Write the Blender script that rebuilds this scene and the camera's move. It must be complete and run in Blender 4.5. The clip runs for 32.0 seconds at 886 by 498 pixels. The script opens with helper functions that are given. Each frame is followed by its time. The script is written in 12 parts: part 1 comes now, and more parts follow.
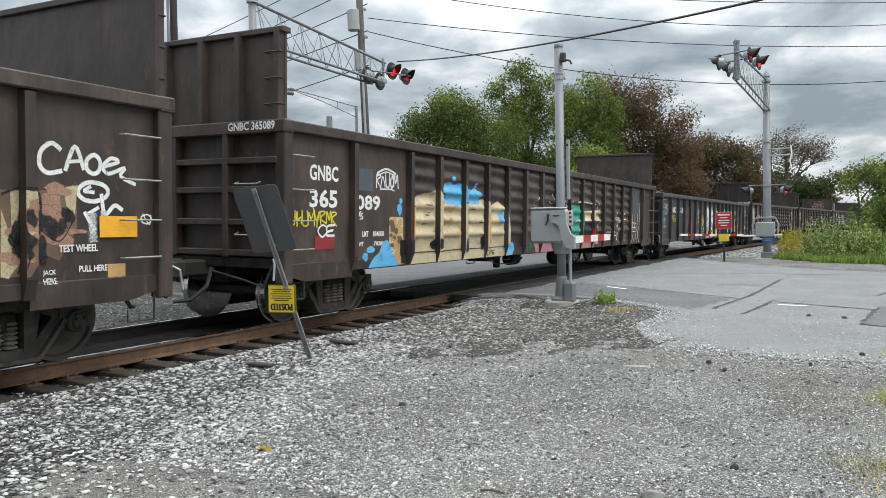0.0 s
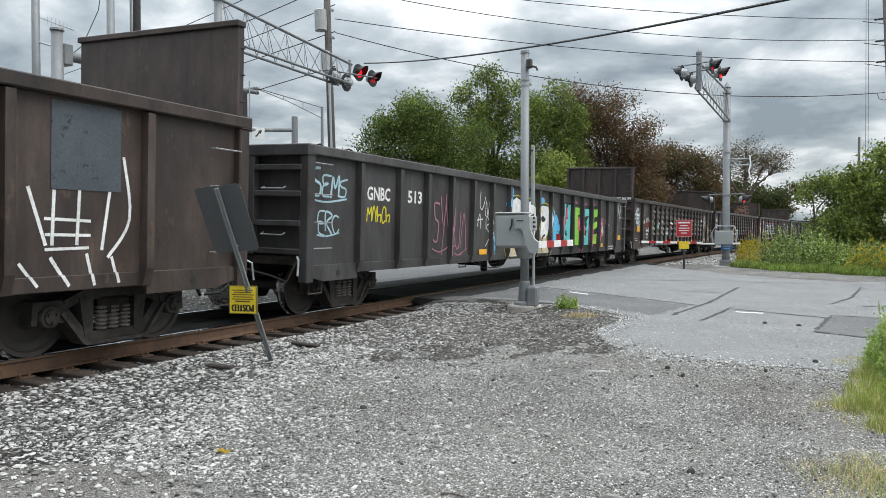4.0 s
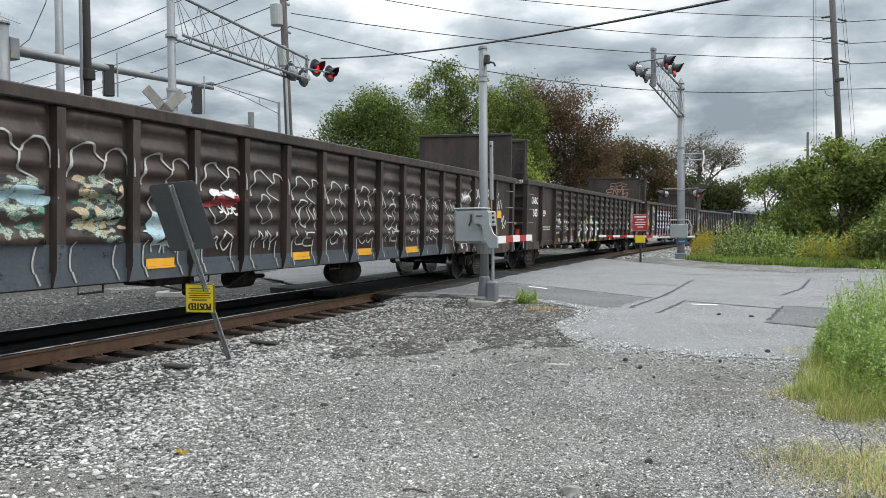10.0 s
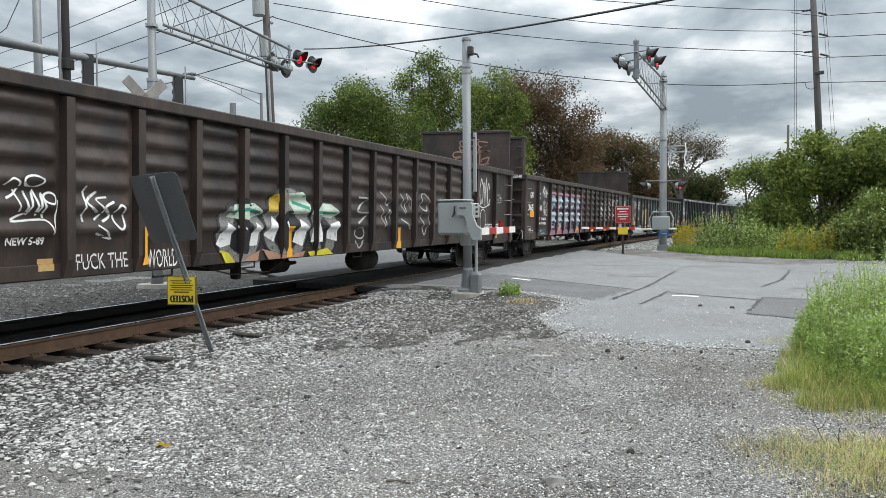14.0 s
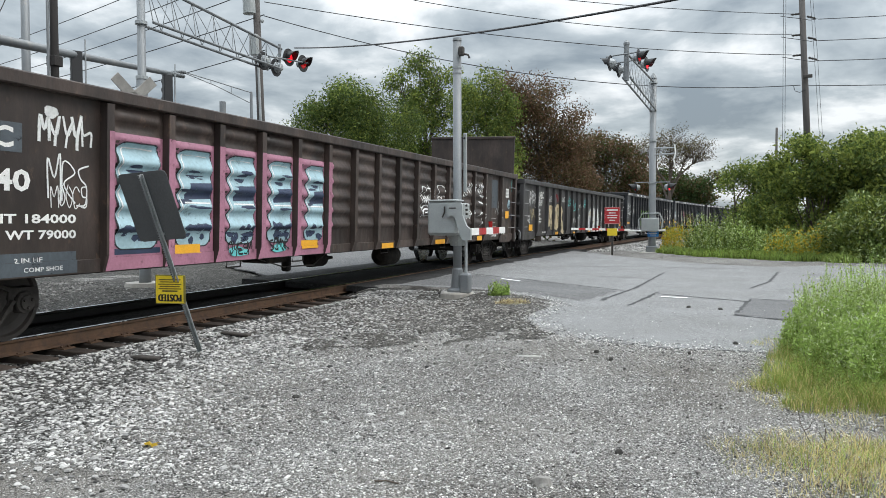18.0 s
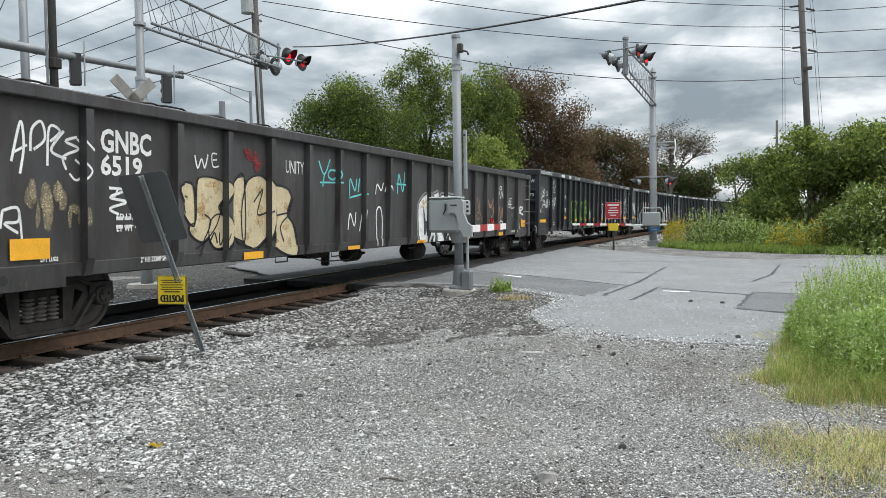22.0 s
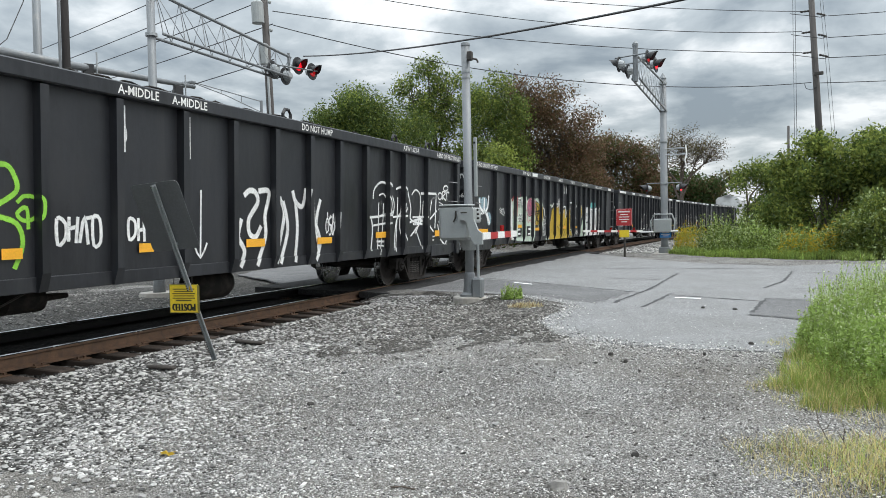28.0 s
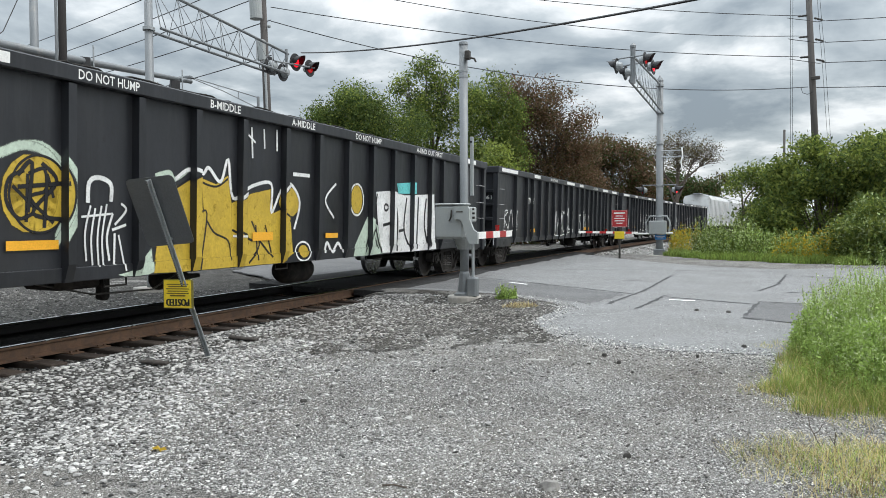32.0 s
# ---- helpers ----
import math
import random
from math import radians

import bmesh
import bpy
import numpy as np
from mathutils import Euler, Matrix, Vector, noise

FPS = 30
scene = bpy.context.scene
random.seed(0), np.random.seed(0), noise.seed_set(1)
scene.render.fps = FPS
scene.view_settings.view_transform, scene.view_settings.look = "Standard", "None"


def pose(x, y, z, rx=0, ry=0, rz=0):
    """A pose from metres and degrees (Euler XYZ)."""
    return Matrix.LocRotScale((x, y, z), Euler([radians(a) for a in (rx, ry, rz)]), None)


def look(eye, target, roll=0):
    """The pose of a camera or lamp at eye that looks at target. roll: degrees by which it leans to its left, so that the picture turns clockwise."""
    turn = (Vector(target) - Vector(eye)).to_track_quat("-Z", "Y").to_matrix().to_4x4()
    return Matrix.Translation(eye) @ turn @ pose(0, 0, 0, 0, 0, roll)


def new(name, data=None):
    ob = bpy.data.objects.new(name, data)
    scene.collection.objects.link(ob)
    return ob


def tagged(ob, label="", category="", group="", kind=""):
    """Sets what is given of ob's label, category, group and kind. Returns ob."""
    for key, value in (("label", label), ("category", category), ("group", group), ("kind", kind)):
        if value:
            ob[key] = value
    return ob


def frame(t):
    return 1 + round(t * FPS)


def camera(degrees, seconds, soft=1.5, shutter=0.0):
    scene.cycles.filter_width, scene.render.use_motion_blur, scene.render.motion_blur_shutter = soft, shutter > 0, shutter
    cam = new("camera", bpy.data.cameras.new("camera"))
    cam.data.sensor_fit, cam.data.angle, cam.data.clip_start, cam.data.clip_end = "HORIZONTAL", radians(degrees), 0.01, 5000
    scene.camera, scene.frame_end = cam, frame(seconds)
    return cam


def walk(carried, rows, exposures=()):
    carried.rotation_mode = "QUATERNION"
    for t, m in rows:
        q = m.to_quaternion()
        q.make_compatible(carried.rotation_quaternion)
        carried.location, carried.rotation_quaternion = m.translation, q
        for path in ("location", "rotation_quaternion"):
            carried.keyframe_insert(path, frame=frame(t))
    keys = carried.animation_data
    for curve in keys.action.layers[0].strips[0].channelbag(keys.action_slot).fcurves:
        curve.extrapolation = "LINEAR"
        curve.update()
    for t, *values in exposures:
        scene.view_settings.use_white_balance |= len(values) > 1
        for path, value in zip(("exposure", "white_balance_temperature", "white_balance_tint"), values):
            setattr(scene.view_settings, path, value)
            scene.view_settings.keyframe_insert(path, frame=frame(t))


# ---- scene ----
cam = camera(59.91, 32.0, soft=0.3)
# seconds, turn to the left of the track, tilt up, lean
PATH_TURNS = [
    (0, 28.22, -1.40, -1.00), (0.5, 28.14, -1.55, -0.89), (1, 27.98, -1.63, -0.72), (1.5, 27.72, -1.66, -0.51),
    (2, 27.38, -1.62, -0.29), (2.5, 26.98, -1.54, -0.15), (3, 26.50, -1.42, -0.06), (3.5, 26.00, -1.28, -0.05),
    (5.5, 24.56, -1.07, 0.02), (6, 24.36, -1.07, -0.05), (6.5, 24.17, -1.09, -0.06), (7, 23.98, -1.16, -0.14),
    (7.5, 23.85, -1.26, -0.20), (8, 23.75, -1.32, -0.27), (8.5, 23.59, -1.36, -0.38), (9, 23.34, -1.40, -0.42),
    (9.5, 22.96, -1.45, -0.43), (10, 22.54, -1.51, -0.49), (10.5, 22.07, -1.54, -0.54), (11, 21.73, -1.58, -0.58),
    (11.5, 21.50, -1.61, -0.68), (12, 21.39, -1.68, -0.68), (12.5, 21.35, -1.81, -0.61), (13, 21.33, -1.93, -0.53),
    (13.5, 21.32, -2.05, -0.49), (14, 21.31, -2.13, -0.46), (14.5, 21.28, -2.18, -0.41), (16.5, 20.76, -2.17, -0.13),
    (17, 20.67, -2.12, -0.14), (17.5, 20.61, -2.12, -0.14), (18, 20.55, -2.12, -0.12), (18.5, 20.51, -2.15, -0.12),
    (19, 20.52, -2.14, -0.19), (19.5, 20.50, -2.16, -0.27), (20, 20.42, -2.19, -0.37), (20.5, 20.34, -2.21, -0.55),
    (21, 20.37, -2.27, -0.73), (21.5, 20.49, -2.30, -0.87), (22, 20.65, -2.33, -0.86), (22.5, 20.78, -2.33, -0.82),
    (23, 20.84, -2.30, -0.72), (23.5, 20.91, -2.23, -0.54), (24, 20.99, -2.13, -0.52), (24.5, 21.07, -2.06, -0.56),
    (25, 21.05, -2.06, -0.66), (25.5, 21.07, -2.05, -0.81), (27.5, 21.33, -1.81, -1.27), (28, 21.43, -1.75, -1.17),
    (28.5, 21.53, -1.77, -1.02), (29, 21.61, -1.89, -0.98), (29.5, 21.58, -2.06, -1.07), (30, 21.39, -2.28, -1.11),
    (30.5, 21.12, -2.30, -1.05), (31, 20.97, -2.16, -0.84), (31.5, 20.98, -2.02, -0.55), (32, 21.07, -1.84, -0.35),
]
EYE = (0.0, 0.0, 1.33)


def cam_pose(yaw, tilt, lean):
    return pose(EYE[0], EYE[1], EYE[2], 90 + tilt, 0, yaw) @ pose(0, 0, 0, 0, 0, lean)


walk(cam, [(t, cam_pose(a, b, c)) for t, a, b, c in PATH_TURNS], exposures=[(0.0, 0.35), (4.0, 0.33), (6.0, 0.2), (7.0, 0.12), (8.0, 0.22), (9.5, 0.33), (32.0, 0.35)])

# ---- sky and sun: a bright overcast afternoon with broken grey clouds ----
SUN_ELEV, SUN_ROT = radians(42), radians(82)
world = bpy.data.worlds.new("sky")
scene.world = world
world.use_nodes = True
nt = world.node_tree
nt.nodes.clear()


def wn(kind, **vals):
    n = nt.nodes.new(kind)
    for k, v in vals.items():
        n.inputs[k].default_value = v
    return n


def wmath(op, a, b=0.0):
    n = nt.nodes.new("ShaderNodeMath")
    n.operation = op
    for i, v in enumerate((a, b)):
        if isinstance(v, (int, float)):
            n.inputs[i].default_value = v
        else:
            nt.links.new(v, n.inputs[i])
    return n.outputs[0]


coord = nt.nodes.new("ShaderNodeTexCoord")
sep = nt.nodes.new("ShaderNodeSeparateXYZ")
nt.links.new(coord.outputs["Generated"], sep.inputs[0])
zz = wmath("ADD", wmath("MAXIMUM", sep.outputs["Z"], 0.0), 0.24)
comb = nt.nodes.new("ShaderNodeCombineXYZ")
nt.links.new(wmath("DIVIDE", sep.outputs["X"], zz), comb.inputs[0])
nt.links.new(wmath("DIVIDE", sep.outputs["Y"], zz), comb.inputs[1])
big = wn("ShaderNodeTexNoise", Scale=2.1, Detail=9.0, Roughness=0.55, Distortion=0.25)
nt.links.new(comb.outputs[0], big.inputs["Vector"])
ramp = nt.nodes.new("ShaderNodeValToRGB")
ramp.color_ramp.elements[0].position = 0.36
ramp.color_ramp.elements[0].color = (0.355, 0.42, 0.475, 1)
ramp.color_ramp.elements[1].position = 0.62
ramp.color_ramp.elements[1].color = (1.24, 1.28, 1.3, 1)
mid = ramp.color_ramp.elements.new(0.5)
mid.color = (0.65, 0.725, 0.77, 1)
nt.links.new(big.outputs[0], ramp.inputs[0])
sky = nt.nodes.new("ShaderNodeTexSky")
sky.sky_type = "NISHITA"
sky.sun_disc = False
sky.sun_elevation, sky.sun_rotation = SUN_ELEV, SUN_ROT
bg_cloud = wn("ShaderNodeBackground", Strength=1.0)
bg_sky = wn("ShaderNodeBackground", Strength=0.08)
nt.links.new(ramp.outputs[0], bg_cloud.inputs[0])
# an overcast sky grows brighter towards the zenith
nt.links.new(wmath("ADD", wmath("MULTIPLY", wmath("POWER", wmath("MAXIMUM", sep.outputs["Z"], 0.0), 2.0), 2.7), 0.62), bg_cloud.inputs[1])
nt.links.new(sky.outputs[0], bg_sky.inputs[0])
mix = wn("ShaderNodeMixShader", Fac=0.88)
nt.links.new(bg_sky.outputs[0], mix.inputs[1])
nt.links.new(bg_cloud.outputs[0], mix.inputs[2])
wout = nt.nodes.new("ShaderNodeOutputWorld")
nt.links.new(mix.outputs[0], wout.inputs[0])

sun = new("sun", bpy.data.lights.new("sun", "SUN"))
sun.data.energy, sun.data.angle, sun.data.color = 1.35, radians(50), (1.0, 0.95, 0.88)
sun.matrix_world = look((20 * math.sin(SUN_ROT), 20 * math.cos(SUN_ROT), 25), (0, 0, 0))

# ---- materials ----
def material(name, base, rough=0.7, metal=0.0, vary=0.25, scale=6.0, fine=60.0, bump=0.2, dirt=None, dirt_at=0.55, dirt_scale=1.3, stretch=(1, 1, 1), jitter=0.0, islands=0.0, spec=0.5, emit=0.0, dent=0.0, streak=None):
    m = bpy.data.materials.new(name)
    m.use_nodes = True
    t = m.node_tree
    b = t.nodes["Principled BSDF"]
    b.inputs["Roughness"].default_value = rough
    b.inputs["Metallic"].default_value = metal
    b.inputs["Specular IOR Level"].default_value = spec
    tc = t.nodes.new("ShaderNodeTexCoord")
    mp = t.nodes.new("ShaderNodeMapping")
    mp.inputs["Scale"].default_value = stretch
    if jitter:
        # alike pieces share one mesh: each gets its own stretch of the pattern
        own = t.nodes.new("ShaderNodeVectorMath")
        own.operation = "MULTIPLY_ADD"
        own.inputs[1].default_value = (61.0, 37.0, 23.0)
        t.links.new(t.nodes.new("ShaderNodeObjectInfo").outputs["Random"], own.inputs[0])
        t.links.new(tc.outputs["Object"], own.inputs[2])
        t.links.new(own.outputs[0], mp.inputs[0])
    else:
        t.links.new(tc.outputs["Object"], mp.inputs[0])

    def noise_node(s, det=4.0, rgh=0.6, along=None):
        n = t.nodes.new("ShaderNodeTexNoise")
        n.inputs["Scale"].default_value, n.inputs["Detail"].default_value, n.inputs["Roughness"].default_value = s, det, rgh
        src_ = mp.outputs[0]
        if along:
            m2 = t.nodes.new("ShaderNodeMapping")
            m2.inputs["Scale"].default_value = along
            t.links.new(src_, m2.inputs[0])
            src_ = m2.outputs[0]
        t.links.new(src_, n.inputs["Vector"])
        return n.outputs[0]

    def mixed(kind, fac, a, c):
        n = t.nodes.new("ShaderNodeMix")
        n.data_type, n.blend_type = "RGBA", kind
        for sock, v in ((n.inputs[0], fac), (n.inputs[6], a), (n.inputs[7], c)):
            if isinstance(v, bpy.types.NodeSocket):
                t.links.new(v, sock)
            else:
                sock.default_value = v
        return n.outputs[2]

    def ranged(v, lo, hi, a, c):
        n = t.nodes.new("ShaderNodeMapRange")
        n.inputs[1].default_value, n.inputs[2].default_value, n.inputs[3].default_value, n.inputs[4].default_value = lo, hi, a, c
        t.links.new(v, n.inputs[0])
        return n.outputs[0]

    coarse = noise_node(scale)
    grain = noise_node(fine, 3.0)
    lo = tuple(c * (1 - vary) for c in base) + (1,)
    hi = tuple(min(1, c * (1 + vary)) for c in base) + (1,)
    col = mixed("MIX", ranged(coarse, 0.3, 0.7, 0, 1), lo, hi)
    col = mixed("MULTIPLY", 0.5, col, mixed("MIX", ranged(grain, 0.25, 0.75, 0, 1), (0.7, 0.7, 0.7, 1), (1.25, 1.25, 1.25, 1)))
    if dirt:
        patch = noise_node(dirt_scale, 6.0, 0.65)
        col = mixed("MIX", ranged(patch, dirt_at - 0.07, dirt_at + 0.12, 0, 0.85), col, (*dirt, 1))
    if streak:
        # water runs: long upright smears, and scuffed spots
        run = noise_node(7.0, 5.0, 0.7, (1.0, 1.0, 0.12))
        col = mixed("MIX", ranged(run, 0.5, 0.72, 0, 0.75), col, (*streak[0], 1))
        scuff = noise_node(4.5, 8.0, 0.72)
        col = mixed("MIX", ranged(scuff, 0.6, 0.68, 0, 0.7), col, (*streak[1], 1))
    if jitter or islands:
        if islands:
            rnd = t.nodes.new("ShaderNodeNewGeometry").outputs["Random Per Island"]
            amount = islands
        else:
            rnd = t.nodes.new("ShaderNodeObjectInfo").outputs["Random"]
            amount = jitter
        hs = t.nodes.new("ShaderNodeHueSaturation")
        t.links.new(ranged(rnd, 0, 1, 1 - amount, 1 + amount), hs.inputs["Value"])
        t.links.new(col, hs.inputs["Color"])
        col = hs.outputs[0]
    t.links.new(col, b.inputs["Base Color"])
    t.links.new(ranged(coarse, 0.3, 0.7, max(0, rough - 0.1), min(1, rough + 0.1)), b.inputs["Roughness"])
    if bump:
        bn = t.nodes.new("ShaderNodeBump")
        bn.inputs["Strength"].default_value = bump
        bn.inputs["Distance"].default_value = 0.01
        t.links.new(grain, bn.inputs["Height"])
        t.links.new(bn.outputs[0], b.inputs["Normal"])
        if dent:
            # slow buckles of thin steel sheet
            dn = t.nodes.new("ShaderNodeBump")
            dn.inputs["Strength"].default_value, dn.inputs["Distance"].default_value = dent, 0.12
            t.links.new(noise_node(2.6, 2.0, 0.5), dn.inputs["Height"])
            t.links.new(dn.outputs[0], bn.inputs["Normal"])
    if emit:
        b.inputs["Emission Color"].default_value = (*base, 1)
        b.inputs["Emission Strength"].default_value = emit
    return m


RUST_BROWN = material("weathered brown car paint", (0.066, 0.048, 0.041), 0.5, vary=0.4, scale=1.6, fine=30, bump=0.25, spec=0.4, dirt=(0.03, 0.024, 0.022), dirt_at=0.52, dent=0.35, stretch=(1, 1, 0.5), jitter=0.18, streak=((0.035, 0.028, 0.026), (0.13, 0.085, 0.06)))
RUST_DARK = material("soot-dark brown car paint", (0.055, 0.039, 0.033), 0.5, vary=0.4, scale=1.6, fine=30, bump=0.25, spec=0.4, dirt=(0.022, 0.02, 0.02), dirt_at=0.53, dent=0.35, stretch=(1, 1, 0.5), jitter=0.22, streak=((0.03, 0.027, 0.027), (0.1, 0.075, 0.06)))
GREY_CAR = material("weathered dark grey car paint", (0.062, 0.06, 0.061), 0.5, spec=0.4, vary=0.35, scale=1.4, fine=30, bump=0.2, dirt=(0.042, 0.034, 0.031), dirt_at=0.57, dent=0.25, stretch=(1, 1, 0.5), jitter=0.15, streak=((0.034, 0.03, 0.029), (0.11, 0.085, 0.065)))
BLACK_CAR = material("faded black car paint", (0.018, 0.0195, 0.0235), 0.4, vary=0.3, scale=1.0, fine=25, bump=0.1, dent=0.15, dirt=(0.026, 0.026, 0.028), dirt_at=0.6, stretch=(1, 1, 0.5), jitter=0.1, streak=((0.03, 0.031, 0.034), (0.013, 0.013, 0.015)))
WHITE_CAR = material("pale grey hopper paint", (0.55, 0.56, 0.56), 0.5, vary=0.12, scale=1.0, dirt=(0.3, 0.27, 0.23), dirt_at=0.6)
UNDER = material("oily dark underframe steel", (0.012, 0.011, 0.01), 0.75, vary=0.4, scale=4, dirt=(0.04, 0.033, 0.028), dirt_at=0.5, dirt_scale=5, spec=0.2)
WHEEL = material("brown dusty wheel steel", (0.05, 0.043, 0.039), 0.65, metal=0.0, vary=0.35, scale=5, dirt=(0.04, 0.034, 0.031), dirt_at=0.52, dirt_scale=4)
TRUCK = material("dusty cast truck steel", (0.05, 0.045, 0.042), 0.75, vary=0.35, scale=5, dirt=(0.024, 0.021, 0.019), dirt_at=0.48, dirt_scale=6, spec=0.3, jitter=0.15)
COIL = material("dusty spring steel", (0.11, 0.1, 0.092), 0.6, vary=0.3, scale=8)
TREAD = material("polished wheel tread", (0.5, 0.5, 0.5), 0.22, metal=1.0, vary=0.1)
IRON = material("dark iron hardware", (0.06, 0.055, 0.05), 0.55, metal=0.4)
GRAB = material("worn bright grab steel", (0.3, 0.3, 0.3), 0.5, metal=0.3, vary=0.3, scale=9)
RAIL_SIDE = material("rusty rail steel", (0.13, 0.075, 0.045), 0.8, vary=0.35, scale=3, dirt=(0.07, 0.045, 0.035), dirt_at=0.55, dirt_scale=8)
# near-black flank colour that stands in for the train's shade
RAIL_SHADED = material("rail steel with train shade painted in", (0.014, 0.012, 0.011), 0.6, vary=0.3, scale=3)
RAIL_TOP = material("polished rail head", (0.55, 0.56, 0.58), 0.18, metal=1.0, vary=0.1, bump=0.02)
TIE = material("old creosoted tie wood", (0.06, 0.045, 0.036), 0.9, vary=0.4, scale=2.5, stretch=(0.25, 2.5, 1), bump=0.5, jitter=0.35)
GALV = material("weathered galvanised steel", (0.36, 0.38, 0.39), 0.5, metal=0.35, vary=0.12, scale=3, fine=40, bump=0.05)
ALU = material("grey aluminium mast", (0.2, 0.212, 0.222), 0.5, metal=0.3, vary=0.1, scale=2, bump=0.03, dirt=(0.3, 0.29, 0.27), dirt_at=0.62)
BOX_GREY = material("pale grey enamel casing", (0.33, 0.35, 0.35), 0.45, vary=0.08, scale=3, bump=0.04, dirt=(0.3, 0.3, 0.28), dirt_at=0.62, dirt_scale=3)
BLACK_PAINT = material("matt black signal paint", (0.02, 0.02, 0.022), 0.55, vary=0.2)
POLE_WOOD = material("grey weathered pole wood", (0.095, 0.087, 0.083), 0.9, vary=0.25, scale=3, stretch=(6, 6, 0.3), bump=0.4)
POLE_DARK = material("dark creosoted pole wood", (0.028, 0.025, 0.024), 0.9, vary=0.25, scale=3, stretch=(6, 6, 0.3), bump=0.4)
CONCRETE = material("rough grey concrete", (0.4, 0.38, 0.35), 0.9, vary=0.15, scale=4, bump=0.3, dirt=(0.25, 0.23, 0.2), dirt_at=0.55)
WIRE = material("black cable sheath", (0.02, 0.02, 0.022), 0.6)
WHITE = material("chalky white paint", (0.78, 0.78, 0.76), 0.6, vary=0.1, scale=3)
YELLOW_REFL = material("amber reflective tape", (0.85, 0.42, 0.03), 0.45, vary=0.08)
RED = material("red sign enamel", (0.42, 0.03, 0.035), 0.4, vary=0.08)
SIGN_YELLOW = material("yellow sign plastic", (0.78, 0.58, 0.03), 0.5, vary=0.06)
SIGN_BLUE = material("blue sign enamel", (0.03, 0.22, 0.6), 0.4, vary=0.05)
INK = material("black ink", (0.015, 0.015, 0.015), 0.6, vary=0.1)
SIGN_BACK = material("dull grey aluminium sign back", (0.12, 0.125, 0.13), 0.55, metal=0.2, vary=0.12, scale=3)
LENS_DARK = material("dark red lens", (0.3, 0.01, 0.01), 0.15, vary=0.05)
LENS_LIT = material("lit red lens", (1.0, 0.015, 0.03), 0.2, vary=0.02, emit=0.9)
LENS_DIM = material("dim red lens", (0.6, 0.012, 0.015), 0.2, vary=0.02, emit=0.22)
BARK = material("grey brown bark", (0.1, 0.08, 0.065), 0.9, vary=0.3, scale=5, stretch=(1, 1, 0.3), bump=0.5)


def gravel_material(name, dark, mean, pale, big, small, bump, patch=0.25, edge=0.35, silt=None, silt_most=0.6):
    """Packed broken stone: a grey value for every chip, shade painted dark in the gaps, at two sizes, and slow stains.
    """
    m = bpy.data.materials.new(name)
    m.use_nodes = True
    t = m.node_tree
    b = t.nodes["Principled BSDF"]
    b.inputs["Roughness"].default_value = 0.92
    b.inputs["Specular IOR Level"].default_value = 0.15
    tc = t.nodes.new("ShaderNodeTexCoord")
    warp = t.nodes.new("ShaderNodeTexNoise")
    warp.inputs["Scale"].default_value = 40.0
    t.links.new(tc.outputs["Object"], warp.inputs["Vector"])
    mixv = t.nodes.new("ShaderNodeMix")
    mixv.data_type = "VECTOR"
    mixv.inputs[0].default_value = 0.012
    t.links.new(tc.outputs["Object"], mixv.inputs[4])
    t.links.new(warp.outputs["Color"], mixv.inputs[5])

    def chips(scale):
        v = t.nodes.new("ShaderNodeTexVoronoi")
        v.inputs["Scale"].default_value = scale
        t.links.new(mixv.outputs[1], v.inputs["Vector"])
        sep_ = t.nodes.new("ShaderNodeSeparateColor")
        t.links.new(v.outputs["Color"], sep_.inputs[0])
        r = t.nodes.new("ShaderNodeValToRGB")
        r.color_ramp.elements[0].color = (*dark, 1)
        r.color_ramp.elements[1].color = (*pale, 1)
        r.color_ramp.elements.new(0.35).color = (*(c * 0.8 for c in mean), 1)
        r.color_ramp.elements.new(0.8).color = (*(c * 1.15 for c in mean), 1)
        t.links.new(sep_.outputs[0], r.inputs[0])
        # darkens the colour towards chip rims: painted shade in the gaps
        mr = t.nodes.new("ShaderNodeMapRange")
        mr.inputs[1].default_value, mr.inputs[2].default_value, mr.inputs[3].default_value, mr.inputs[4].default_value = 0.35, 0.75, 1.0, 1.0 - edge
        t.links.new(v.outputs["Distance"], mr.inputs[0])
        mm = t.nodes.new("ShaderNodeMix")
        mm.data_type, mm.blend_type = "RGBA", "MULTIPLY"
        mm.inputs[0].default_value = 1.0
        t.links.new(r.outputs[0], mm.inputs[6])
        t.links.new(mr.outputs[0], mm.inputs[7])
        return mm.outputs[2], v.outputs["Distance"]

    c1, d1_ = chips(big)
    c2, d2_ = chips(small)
    sel = t.nodes.new("ShaderNodeTexNoise")
    sel.inputs["Scale"].default_value, sel.inputs["Detail"].default_value = 9.0, 4.0
    t.links.new(tc.outputs["Object"], sel.inputs["Vector"])
    rg = t.nodes.new("ShaderNodeMapRange")
    rg.inputs[1].default_value, rg.inputs[2].default_value = 0.42, 0.6
    t.links.new(sel.outputs[0], rg.inputs[0])
    mx = t.nodes.new("ShaderNodeMix")
    mx.data_type = "RGBA"
    t.links.new(rg.outputs[0], mx.inputs[0])
    t.links.new(c2, mx.inputs[6])
    t.links.new(c1, mx.inputs[7])
    st = t.nodes.new("ShaderNodeTexNoise")
    st.inputs["Scale"].default_value, st.inputs["Detail"].default_value, st.inputs["Roughness"].default_value = 0.75, 8.0, 0.66
    t.links.new(tc.outputs["Object"], st.inputs["Vector"])
    sr = t.nodes.new("ShaderNodeValToRGB")
    sr.color_ramp.elements[0].position, sr.color_ramp.elements[1].position = 0.36, 0.64
